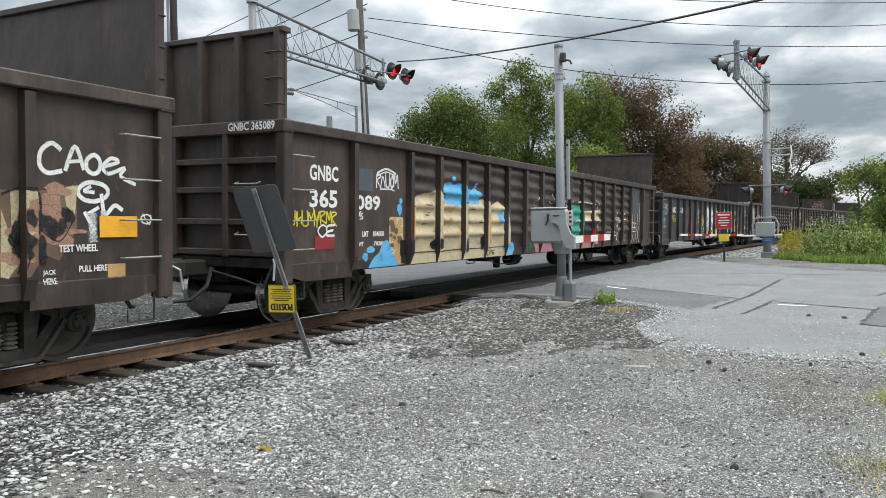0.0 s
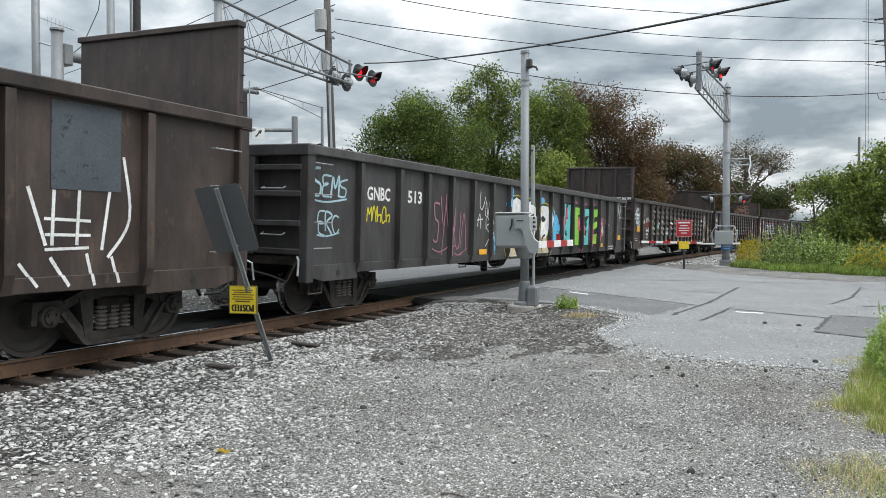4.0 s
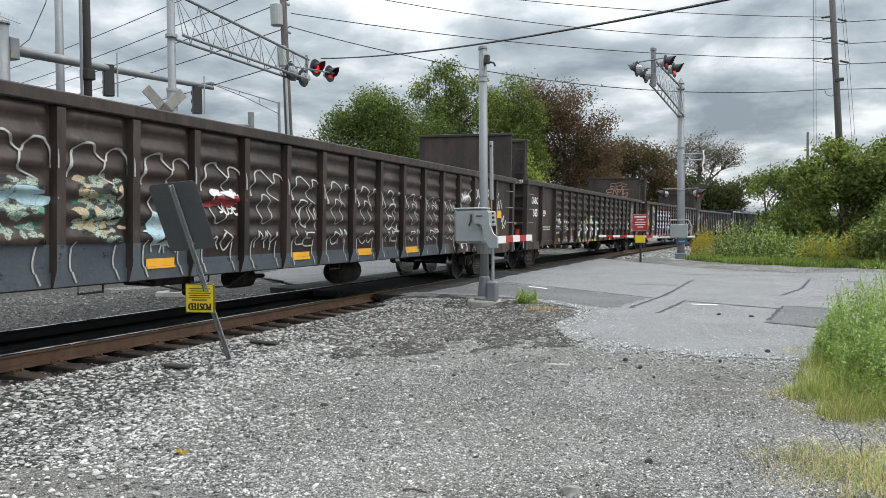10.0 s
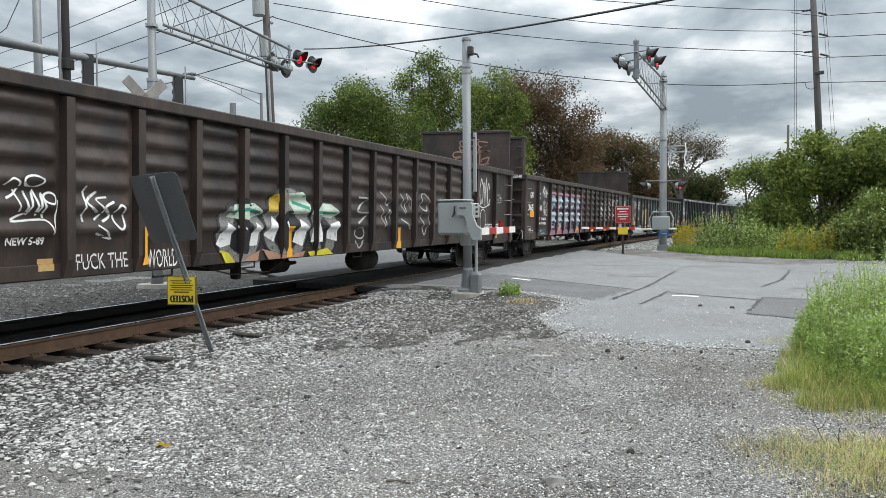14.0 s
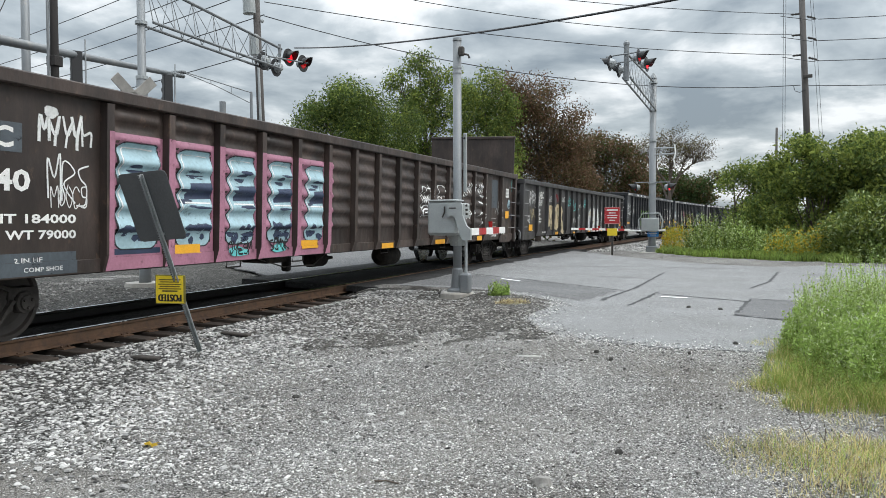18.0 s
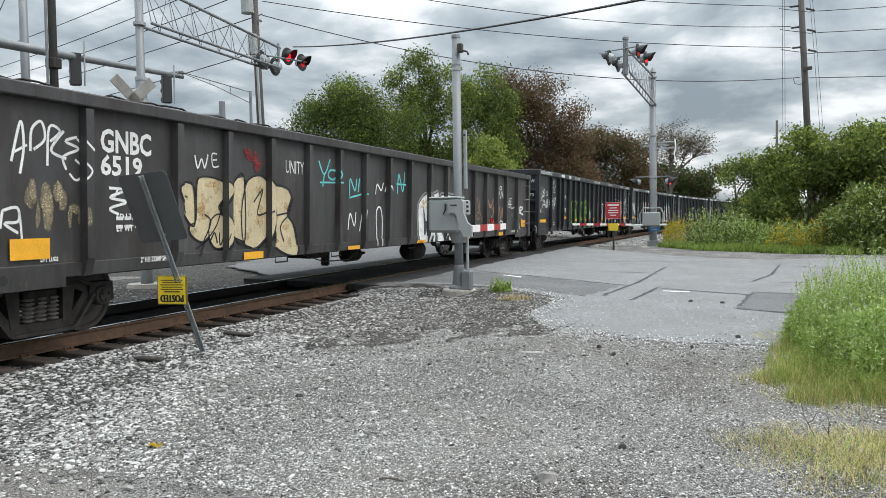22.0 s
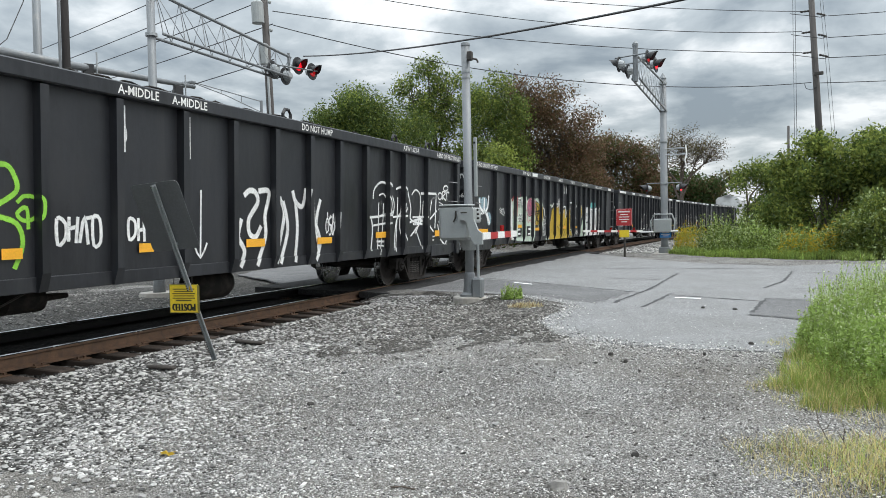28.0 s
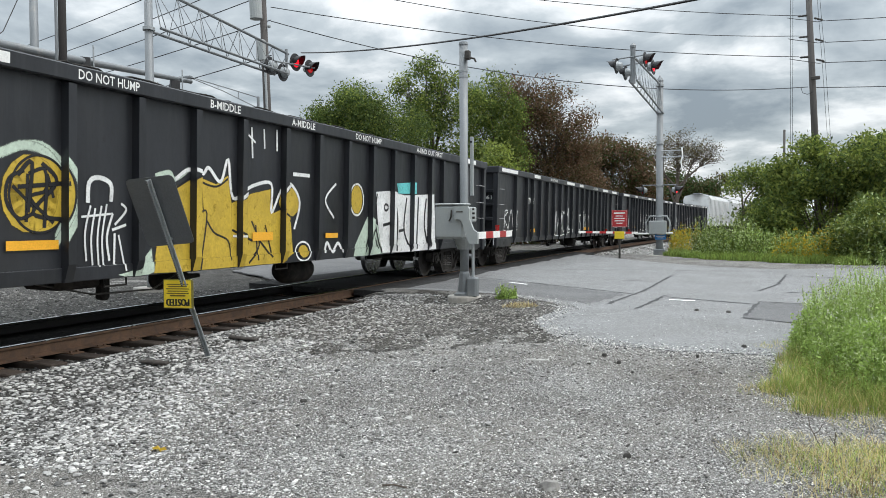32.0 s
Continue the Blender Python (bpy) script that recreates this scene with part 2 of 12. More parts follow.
    sr.color_ramp.elements[0].color = (1 - patch, 1 - patch * 1.08, 1 - patch * 1.15, 1)
    sr.color_ramp.elements[1].color = (1 + patch * 0.5,) * 3 + (1,)
    t.links.new(st.outputs[0], sr.inputs[0])
    mu = t.nodes.new("ShaderNodeMix")
    mu.data_type, mu.blend_type = "RGBA", "MULTIPLY"
    mu.inputs[0].default_value = 1.0
    t.links.new(mx.outputs[2], mu.inputs[6])
    t.links.new(sr.outputs[0], mu.inputs[7])
    last = mu.outputs[2]
    if silt:
        # tan silt lies over the chips in slow patches
        sn = t.nodes.new("ShaderNodeTexNoise")
        sn.inputs["Scale"].default_value, sn.inputs["Detail"].default_value, sn.inputs["Roughness"].default_value = 0.42, 6.0, 0.62
        sv = t.nodes.new("ShaderNodeVectorMath")
        sv.inputs[1].default_value = (13.1, 4.7, 0.0)
        t.links.new(tc.outputs["Object"], sv.inputs[0])
        t.links.new(sv.outputs[0], sn.inputs["Vector"])
        sg = t.nodes.new("ShaderNodeMapRange")
        sg.inputs[1].default_value, sg.inputs[2].default_value, sg.inputs[4].default_value = 0.46, 0.66, silt_most
        t.links.new(sn.outputs[0], sg.inputs[0])
        sm = t.nodes.new("ShaderNodeMix")
        sm.data_type = "RGBA"
        t.links.new(sg.outputs[0], sm.inputs[0])
        t.links.new(last, sm.inputs[6])
        sm.inputs[7].default_value = (*silt, 1)
        last = sm.outputs[2]
    t.links.new(last, b.inputs["Base Color"])
    inv = t.nodes.new("ShaderNodeMath")
    inv.operation = "MULTIPLY_ADD"
    inv.inputs[1].default_value, inv.inputs[2].default_value = -1.0, 1.0
    t.links.new(d1_, inv.inputs[0])
    bn = t.nodes.new("ShaderNodeBump")
    bn.inputs["Strength"].default_value, bn.inputs["Distance"].default_value = bump, 0.012
    t.links.new(inv.outputs[0], bn.inputs["Height"])
    t.links.new(bn.outputs[0], b.inputs["Normal"])
    return m


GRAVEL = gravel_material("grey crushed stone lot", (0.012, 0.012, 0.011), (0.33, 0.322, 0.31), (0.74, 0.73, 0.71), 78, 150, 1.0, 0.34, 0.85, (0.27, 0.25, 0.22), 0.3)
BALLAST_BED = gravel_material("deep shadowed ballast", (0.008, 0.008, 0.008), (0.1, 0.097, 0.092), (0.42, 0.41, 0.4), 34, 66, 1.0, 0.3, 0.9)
# bed ballast coloured as dark as the shade under the cars
BED = gravel_material("ballast with train shade painted in", (0.006, 0.006, 0.006), (0.014, 0.0135, 0.013), (0.05, 0.048, 0.046), 22, 40, 0.9, 0.3)
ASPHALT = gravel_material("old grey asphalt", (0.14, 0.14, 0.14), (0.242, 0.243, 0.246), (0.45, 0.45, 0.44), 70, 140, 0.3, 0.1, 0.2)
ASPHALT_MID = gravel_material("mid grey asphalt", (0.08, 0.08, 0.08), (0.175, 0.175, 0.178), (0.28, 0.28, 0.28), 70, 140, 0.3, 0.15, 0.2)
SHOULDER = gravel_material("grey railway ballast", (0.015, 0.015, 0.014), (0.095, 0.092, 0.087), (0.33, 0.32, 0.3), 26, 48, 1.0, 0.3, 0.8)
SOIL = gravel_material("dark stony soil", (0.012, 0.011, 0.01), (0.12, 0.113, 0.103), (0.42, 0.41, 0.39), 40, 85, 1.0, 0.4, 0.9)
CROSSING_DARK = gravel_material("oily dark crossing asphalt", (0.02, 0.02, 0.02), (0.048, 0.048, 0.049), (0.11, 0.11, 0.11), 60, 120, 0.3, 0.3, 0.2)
SEAM = material("tar crack filler", (0.045, 0.045, 0.047), 0.8, vary=0.3)
STONE = material("pale and dark ballast stone", (0.325, 0.318, 0.307), 0.9, vary=0.25, scale=20, bump=0.4, islands=0.88)
STONE_MID = material("grey ballast stone", (0.14, 0.134, 0.127), 0.9, vary=0.15, scale=20, bump=0.3, islands=0.8)
STONE_SMALL = material("grey gravel chips", (0.4, 0.392, 0.378), 0.9, vary=0.15, scale=20, bump=0.2, islands=0.88)
STONE_SOIL = material("grey soil stone", (0.21, 0.2, 0.186), 0.9, vary=0.2, scale=20, bump=0.3, islands=0.85)
# stone colour darkened to carry the shade under the cars
STONE_SHADED = material("ballast stone with train shade painted in", (0.014, 0.0135, 0.013), 0.85, vary=0.2, scale=20, bump=0.3, islands=0.7)
STONE_DARK = material("dark broken stone", (0.115, 0.106, 0.098), 0.85, vary=0.2, scale=20, bump=0.3, islands=0.7)


def leafy(name, col, amount=0.3):
    m = material(name, col, 0.6, vary=0.3, scale=0.5, fine=6, bump=0.0, islands=amount, spec=0.25)
    t = m.node_tree
    b = t.nodes["Principled BSDF"]
    src = b.inputs["Base Color"].links[0].from_socket
    tr = t.nodes.new("ShaderNodeBsdfTranslucent")
    t.links.new(src, tr.inputs[0])
    mx = t.nodes.new("ShaderNodeMixShader")
    mx.inputs[0].default_value = 0.45
    t.links.new(b.outputs[0], mx.inputs[1])
    t.links.new(tr.outputs[0], mx.inputs[2])
    t.links.new(mx.outputs[0], t.nodes["Material Output"].inputs[0])
    return m


LEAF_GREEN = leafy("mid green leaves", (0.115, 0.165, 0.042))
LEAF_DARK = leafy("dark green leaves", (0.06, 0.095, 0.03))
LEAF_BRIGHT = leafy("yellow green leaves", (0.23, 0.275, 0.06))
LEAF_BROWN = leafy("browning leaves", (0.165, 0.1, 0.06))
LEAF_OLIVE = leafy("brown green leaves", (0.10, 0.085, 0.035))
LEAF_TWIG = leafy("grey dry leaves", (0.3, 0.28, 0.24))
LEAF_PALE = leafy("pale weed leaves", (0.46, 0.54, 0.27))
GRASS_TAN = leafy("dry tan grass", (0.58, 0.48, 0.22))
GRASS_PALE = leafy("bleached straw", (0.62, 0.56, 0.36))
GRASS_GREEN = leafy("fresh green grass", (0.3, 0.41, 0.1))
WEED_GREEN = leafy("bright weed leaves", (0.34, 0.46, 0.13))
PETAL = leafy("small white petals", (0.7, 0.7, 0.6), 0.1)
GOLD = leafy("golden weed flowers", (0.5, 0.36, 0.03), 0.2)


# ---- mesh tools ----
class Mesh:
    """Collects points and faces of one part."""

    def __init__(self):
        self.v, self.f, self.m = [], [], []

    def add(self, verts, faces, mi=0):
        o = len(self.v)
        self.v += [tuple(p) for p in verts]
        self.f += [tuple(i + o for i in fc) for fc in faces]
        self.m += [mi] * len(faces)
        return self

    def box(self, x0, x1, y0, y1, z0, z1, mi=0, c=0.0):
        if c <= 0:
            vs = [(x, y, z) for x in (x0, x1) for y in (y0, y1) for z in (z0, z1)]
            return self.add(vs, [(0, 1, 3, 2), (4, 6, 7, 5), (0, 4, 5, 1), (2, 3, 7, 6), (0, 2, 6, 4), (1, 5, 7, 3)], mi)
        bm = bmesh.new()
        bmesh.ops.create_cube(bm, size=1.0, matrix=Matrix.LocRotScale(((x0 + x1) / 2, (y0 + y1) / 2, (z0 + z1) / 2), None, (x1 - x0, y1 - y0, z1 - z0)))
        bmesh.ops.bevel(bm, geom=bm.edges[:], offset=c, segments=1, affect="EDGES")
        self.take(bm, mi)
        return self

    def take(self, bm, mi=0):
        bm.verts.index_update()
        self.add([tuple(v.co) for v in bm.verts], [tuple(v.index for v in fc.verts) for fc in bm.faces], mi)
        bm.free()

    def tube(self, pts, r, mi=0, n=8, r2=None, caps=True):
        pts = [Vector(p) for p in pts]
        k = len(pts)
        rings = []
        for i, p in enumerate(pts):
            d = (pts[min(i + 1, k - 1)] - pts[max(i - 1, 0)]).normalized()
            a = d.orthogonal().normalized() if abs(d.z) > 0.95 else d.cross(Vector((0, 0, 1))).normalized()
            b = d.cross(a)
            rr = r if r2 is None else r + (r2 - r) * i / (k - 1)
            rings.append([p + (a * math.cos(2 * math.pi * j / n) + b * math.sin(2 * math.pi * j / n)) * rr for j in range(n)])
        vs = [p for ring in rings for p in ring]
        fs = [(i * n + j, i * n + (j + 1) % n, (i + 1) * n + (j + 1) % n, (i + 1) * n + j) for i in range(k - 1) for j in range(n)]
        if caps:
            fs += [tuple(range(n))[::-1], tuple((k - 1) * n + j for j in range(n))]
        return self.add(vs, fs, mi)

    def lathe(self, prof, origin, axis, mi=0, n=16, mats=None):
        """Turns a profile of (along, radius) about an axis through origin."""
        o, ax = Vector(origin), Vector(axis).normalized()
        a = ax.orthogonal().normalized()
        b = ax.cross(a)
        vs = [o + ax * h + (a * math.cos(2 * math.pi * j / n) + b * math.sin(2 * math.pi * j / n)) * r for h, r in prof for j in range(n)]
        k, o = len(prof), len(self.v)
        self.v += [tuple(p) for p in vs]
        for i in range(k - 1):
            self.f += [(o + i * n + j, o + i * n + (j + 1) % n, o + (i + 1) * n + (j + 1) % n, o + (i + 1) * n + j) for j in range(n)]
            self.m += [mats[i] if mats else mi] * n
        self.f += [tuple(o + j for j in range(n))[::-1], tuple(o + (k - 1) * n + j for j in range(n))]
        self.m += [mats[0], mats[-1]] if mats else [mi, mi]
        return self

    def prism(self, poly, a, b, axis="x", mi=0):
        """A polygon pushed from a to b along an axis; its points are in the other two axes, in order."""
        def at(p, k):
            return {"x": (k, p[0], p[1]), "y": (p[0], k, p[1]), "z": (p[0], p[1], k)}[axis]
        n = len(poly)
        return self.add([at(p, a) for p in poly] + [at(p, b) for p in poly],
                        [tuple(range(n))[::-1], tuple(range(n, 2 * n))] + [(i, (i + 1) % n, n + (i + 1) % n, n + i) for i in range(n)], mi)

    def data(self, name, mats, smooth=False):
        me = bpy.data.meshes.new(name)
        me.from_pydata(self.v, [], self.f)
        for m in mats if isinstance(mats, (list, tuple)) else [mats]:
            me.materials.append(m)
        me.polygons.foreach_set("material_index", self.m)
        if smooth:
            me.polygons.foreach_set("use_smooth", [True] * len(me.polygons))
        me.update()
        return me


def part(name, mesh, mats, parent=None, label="", at=None, smooth=False):
    """Links a mesh as one object under a thing or a part."""
    me = mesh.data(name, mats, smooth) if isinstance(mesh, Mesh) else mesh
    ob = new(name, me)
    if parent is not None:
        ob.parent = parent
    if at is not None:
        ob.matrix_basis = at
    if label:
        ob["label"] = label
    return ob


def thing(name, at, label, category, group="", kind=""):
    ob = new(name)
    ob.empty_display_size = 0.2
    ob.matrix_basis = at
    return tagged(ob, label, category, group, kind)


def raw_mesh(name, verts, faces, mat_list, mat_index=None):
    """A mesh from numpy arrays of points and equal-sized faces."""
    verts, faces = np.asarray(verts, float), np.asarray(faces, int)
    me = bpy.data.meshes.new(name)
    n, k = faces.shape
    me.vertices.add(len(verts))
    me.vertices.foreach_set("co", verts.ravel())
    me.loops.add(n * k)
    me.loops.foreach_set("vertex_index", faces.ravel())
    me.polygons.add(n)
    me.polygons.foreach_set("loop_start", np.arange(0, n * k, k))
    for m in mat_list:
        me.materials.append(m)
    if mat_index is not None:
        me.polygons.foreach_set("material_index", np.asarray(mat_index, int))
    me.update(calc_edges=True)
    return me


def letters(text, size, depth=0.0, align="LEFT"):
    """Points and faces of a line of writing in its own plane."""
    cu = bpy.data.curves.new("writing", "FONT")
    cu.body, cu.size, cu.align_x, cu.extrude, cu.resolution_u = text, size, align, depth, 3
    ob = bpy.data.objects.new("writing", cu)
    me = ob.to_mesh()
    vs = [tuple(v.co) for v in me.vertices]
    fs = [tuple(p.vertices) for p in me.polygons]
    ob.to_mesh_clear()
    bpy.data.objects.remove(ob)
    bpy.data.curves.remove(cu)
    return vs, fs

# ---- the plan: track along +y, bending to +x beyond 19 m ----
TRACK_X, BEND_Y, BEND_R = -8.36, 19.0, 725.0
GAUGE = 1.505
BANK = 1.7
CROSS_NEAR, CROSS_FAR = 14.3, 36.0


def track_x(y):
    return TRACK_X + (max(0.0, y - BEND_Y) ** 2) / (2 * BEND_R)


def track_turn(y):
    return -math.degrees(math.atan(max(0.0, y - BEND_Y) / BEND_R))


def track_pose(y):
    return pose(track_x(y), y, 0.022, 0, BANK, track_turn(y))


def step(a, b, v):
    k = min(1.0, max(0.0, (v - a) / (b - a)))
    return k * k * (3 - 2 * k)


ROAD_OUT = [(-6.6, 14.75), (-5.25, 14.6), (-4.3, 14.3), (-2.9, 13.15), (-2.7, 12.2), (-2.75, 10.6), (-2.2, 9.5), (-1.47, 9.0), (-0.65, 8.85), (0.62, 8.9), (3.0, 9.1), (40.0, 11.0), (40.0, 29.0), (10.0, 27.0), (2.5, 26.0), (0.78, 25.4), (-1.0, 26.3), (-2.4, 27.6), (-4.3, 30.2), (-6.5, 34.0)]
ROAD_IN = [(-10.1, 34.5), (-14.0, 41.0), (-30.0, 50.0), (-60.0, 60.0), (-60.0, 55.0), (-30.0, 40.0), (-17.0, 26.0), (-14.8, 20.0), (-12.5, 18.0), (-10.1, 15.6)]


def inside(x, y, poly):
    hit = False
    for (ax, ay), (bx, by) in zip(poly, poly[1:] + poly[:1]):
        if (ay > y) != (by > y) and x < ax + (y - ay) / (by - ay) * (bx - ax):
            hit = not hit
    return hit


def ground_z(x, y):
    """Height of the gravel: a low ballast bed along the track, the lot a little lower."""
    d = x - track_x(y)
    z = -0.24 + 0.115 * step(5.0, 9.2, y) * step(1.9, 4.0, abs(d))
    z += 0.03 * (1 - step(1.5, 2.8, abs(d)))
    z -= 0.055 * (1 - step(1.1, 1.5, abs(d)))
    z += 0.03 * noise.noise((x * 0.5, y * 0.5, 0)) * step(1.3, 2.2, abs(d))
    z += 0.012 * noise.noise((x * 2.3, y * 2.3, 5)) * step(1.3, 2.2, abs(d))
    z += 0.035 * step(7.6, 9.0, y) * step(-4.0, -2.6, x)
    # swells up to the road beside the crossing
    r = step(9.0, 14.5, y) * (1 - step(34.0, 40.0, y))
    z += 0.09 * r * (step(1.4, 2.2, abs(d)) - step(2.2, 4.0, abs(d)))
    # a hollow round the foot of the crossing gate
    z -= 0.1 * math.exp(-((x + 4.89) ** 2 + (y - 13.7) ** 2) / 0.35)
    # feathers up to the near edge of the asphalt
    near_edge = min(edge_gap(x, y, a_, b_) for a_, b_ in zip(ROAD_OUT[:10], ROAD_OUT[1:11])) if 7.0 < y < 15.5 and -8.0 < x < 5.0 else 9.0
    k = 1 - step(0.3, 1.3, near_edge)
    z += k * (road_z(x, y) - 0.005 - z)
    if 8.0 < y < 36.0 and inside(x, y, ROAD_OUT):
        z = min(z, road_z(x, y) - 0.012)
    return z


def edge_gap(x, y, a, b):
    dx, dy = b[0] - a[0], b[1] - a[1]
    f = min(1.0, max(0.0, ((x - a[0]) * dx + (y - a[1]) * dy) / (dx * dx + dy * dy)))
    return math.hypot(x - a[0] - f * dx, y - a[1] - f * dy)


def road_z(x, y):
    d = abs(x - track_x(y))
    return -0.02 - 0.07 * step(2.0, 9.0, d) + 0.01 * noise.noise((x * 0.35, y * 0.35, 3))


def axis_steps(*bands):
    out = []
    for a, b, s in bands:
        out += list(np.arange(a, b, s))
    return out + [bands[-1][1]]


gxs = axis_steps((-1500, -60, 240), (-60, -14, 4), (-14, -10, 1), (-10, 4, 0.25), (4, 12, 1), (12, 60, 6), (60, 1500, 240))
gys = axis_steps((-1500, -200, 260), (-200, -12, 8), (-12, 0, 2), (0, 20, 0.25), (20, 50, 1.0), (50, 180, 5), (180, 1800, 270))
gv = [(x, y, ground_z(x, y)) for y in gys for x in gxs]
W = len(gxs)
gf = [(j * W + i, j * W + i + 1, (j + 1) * W + i + 1, (j + 1) * W + i) for j in range(len(gys) - 1) for i in range(W - 1)]
ground = new("ground", raw_mesh("ground", gv, gf, [GRAVEL]))
ground.data.polygons.foreach_set("use_smooth", [True] * len(gf))
tagged(ground, "grey crushed stone lot beside the railway", "ground", kind="structure")


def slab(name, poly, mat, label, zf, thick=0.03, cell=0.6):
    """A paved sheet over a polygon, with a turned-down edge."""
    bm = bmesh.new()
    ring = []
    for (ax, ay), (bx, by) in zip(poly, poly[1:] + poly[:1]):
        k = max(1, int(math.dist((ax, ay), (bx, by)) / cell))
        for i in range(k):
            wob = 0.2
            x, y = ax + (bx - ax) * i / k, ay + (by - ay) * i / k
            ring.append((x + wob * noise.noise((x * 1.7, y * 1.7, 1)), y + wob * noise.noise((x * 1.7, y * 1.7, 2))))
    vs = [bm.verts.new((x, y, 0)) for x, y in ring]
    top = bm.faces.new(vs)
    bmesh.ops.triangulate(bm, faces=[top])
    xs, ys = [p[0] for p in ring], [p[1] for p in ring]
    for axis, lo, hi in ((0, min(xs), max(xs)), (1, min(ys), max(ys))):
        for k in np.arange(max(lo, -14) + cell, min(hi, 14 if axis == 0 else 40), cell):
            no = [0, 0, 0]
            co = [0, 0, 0]
            no[axis], co[axis] = 1, float(k)
            bmesh.ops.bisect_plane(bm, geom=bm.verts[:] + bm.edges[:] + bm.faces[:], plane_co=co, plane_no=no)
    for v in bm.verts:
        v.co.z = zf(v.co.x, v.co.y)
    edges = [e for e in bm.edges if e.is_boundary]
    ext = bmesh.ops.extrude_edge_only(bm, edges=edges)
    for v in ext["geom"]:
        if isinstance(v, bmesh.types.BMVert):
            v.co.z -= thick
    bm.normal_update()
    bmesh.ops.recalc_face_normals(bm, faces=bm.faces[:])
    me = bpy.data.meshes.new(name)
    bm.to_mesh(me)
    bm.free()
    me.materials.append(mat)
    return tagged(new(name, me), label, "road", kind="structure")


road = slab("road", ROAD_OUT, ASPHALT, "worn grey asphalt road with cracks and patches", road_z)
# darker asphalt here: its tone carries the shade of the passing train
slab("road", ROAD_IN, ASPHALT_MID, "grey asphalt road beyond the railway", road_z)
crossing = Mesh()
for x0, x1, mi in ((-1.75, -0.84, 0), (-0.64, 0.64, 0), (0.84, 1.8, 0)):
    for y0 in np.arange(CROSS_NEAR, CROSS_FAR, 1.0):
        pts = []
        for y, x in ((y0, x0), (y0, x1), (y0 + 0.99, x1), (y0 + 0.99, x0)):
            pts.append(track_pose(y) @ Vector((x, 0, -0.018)))
        low = [p - Vector((0, 0, 0.12)) for p in pts]
        crossing.add(pts + low, [(0, 1, 2, 3), (0, 4, 5, 1), (1, 5, 6, 2), (2, 6, 7, 3), (3, 7, 4, 0)], 0)
tagged(part("crossing_surface", crossing, [CROSSING_DARK]), "dark asphalt panels between and beside the rails", "crossing", kind="structure")



# seams, cracks and patches in the asphalt
SEAMS = [[(-6.1, 18.4), (-3.83, 16.76), (-1.96, 15.5)], [(-2.12, 13.45), (-1.86, 16.06), (-1.66, 21.2)], [(-1.55, 12.87), (-1.33, 15.4)], [(-1.3, 15.12), (-0.51, 14.71), (0.26, 14.34)], [(0.09, 12.53), (0.35, 14.84)],
         [(0.35, 14.84), (1.6, 14.5)], [(0.04, 12.21), (0.9, 11.7)], [(-3.11, 18.99), (-1.86, 19.0)], [(0.37, 17.1), (0.82, 19.0), (1.2, 22.6)], [(1.1, 22.3), (2.6, 21.6)], [(0.9, 16.9), (2.0, 17.2)], [(-4.8, 22.5), (-2.0, 23.5), (1.5, 24.0)]]
for line in SEAMS:
    ln = Mesh()
    pts = []
    for (ax, ay), (bx, by) in zip(line, line[1:]):
        k = max(2, int(math.dist((ax, ay), (bx, by)) / 0.12))
        pts += [(ax + (bx - ax) * i / k, ay + (by - ay) * i / k) for i in range(k)]
    pts.append(line[-1])
    rim = []
    for i, (x, y) in enumerate(pts):
        a_, b_ = pts[max(0, i - 1)], pts[min(len(pts) - 1, i + 1)]
        dx, dy = b_[0] - a_[0], b_[1] - a_[1]
        q = math.hypot(dx, dy)
        j = 0.05 * noise.noise((x * 3, y * 3, 8))
        w = 0.03 + 0.03 * noise.noise((x * 4, y * 4, 4))
        w = max(0.008, w)
        cx, cy = x - dy / q * j, y + dx / q * j
        for sgn in (-1, 1):
            px, py = cx - dy / q * w * sgn, cy + dx / q * w * sgn
            rim.append((px, py, road_z(px, py) + 0.006))
    ln.add(rim, [(2 * i, 2 * i + 1, 2 * i + 3, 2 * i + 2) for i in range(len(pts) - 1)])
    part("seam", ln, SEAM, road, "tar seam or crack")


def road_patch(poly, mat, label, cell=0.3):
    me = Mesh()
    xs_, ys_ = [p[0] for p in poly], [p[1] for p in poly]
    for x in np.arange(min(xs_), max(xs_), cell):
        for y in np.arange(min(ys_), max(ys_), cell):
            if inside(x + cell / 2, y + cell / 2, poly):
                me.add([(a_, b_, road_z(a_, b_) + 0.0045) for a_, b_ in ((x, y), (x + cell, y), (x + cell, y + cell), (x, y + cell))], [(0, 1, 2, 3)])
    part("patch", me, mat, road, label)


road_patch([(0.06, 12.3), (0.36, 14.8), (2.0, 14.4), (2.0, 11.2)], ASPHALT_MID, "darker asphalt patch", 0.1)
road_patch([(-6.5, 15.0), (-5.2, 14.9), (-4.2, 14.6), (-2.4, 13.3), (-2.1, 15.4), (-3.8, 16.6), (-6.5, 18.4)], ASPHALT_MID, "darker asphalt patch beside the rails", 0.1)
for (ax, ay), (bx, by) in (((-4.98, 17.1), (-4.42, 16.6)), ((-1.19, 14.5), (-0.73, 14.46))):
    part("paint_mark", Mesh().add([(ax, ay, road_z(ax, ay) + 0.0075), (bx, by, road_z(bx, by) + 0.0075), (bx, by + 0.16, road_z(bx, by) + 0.0075), (ax, ay + 0.12, road_z(ax, ay) + 0.0075)], [(0, 1, 2, 3)]), WHITE, road, "worn white paint mark")

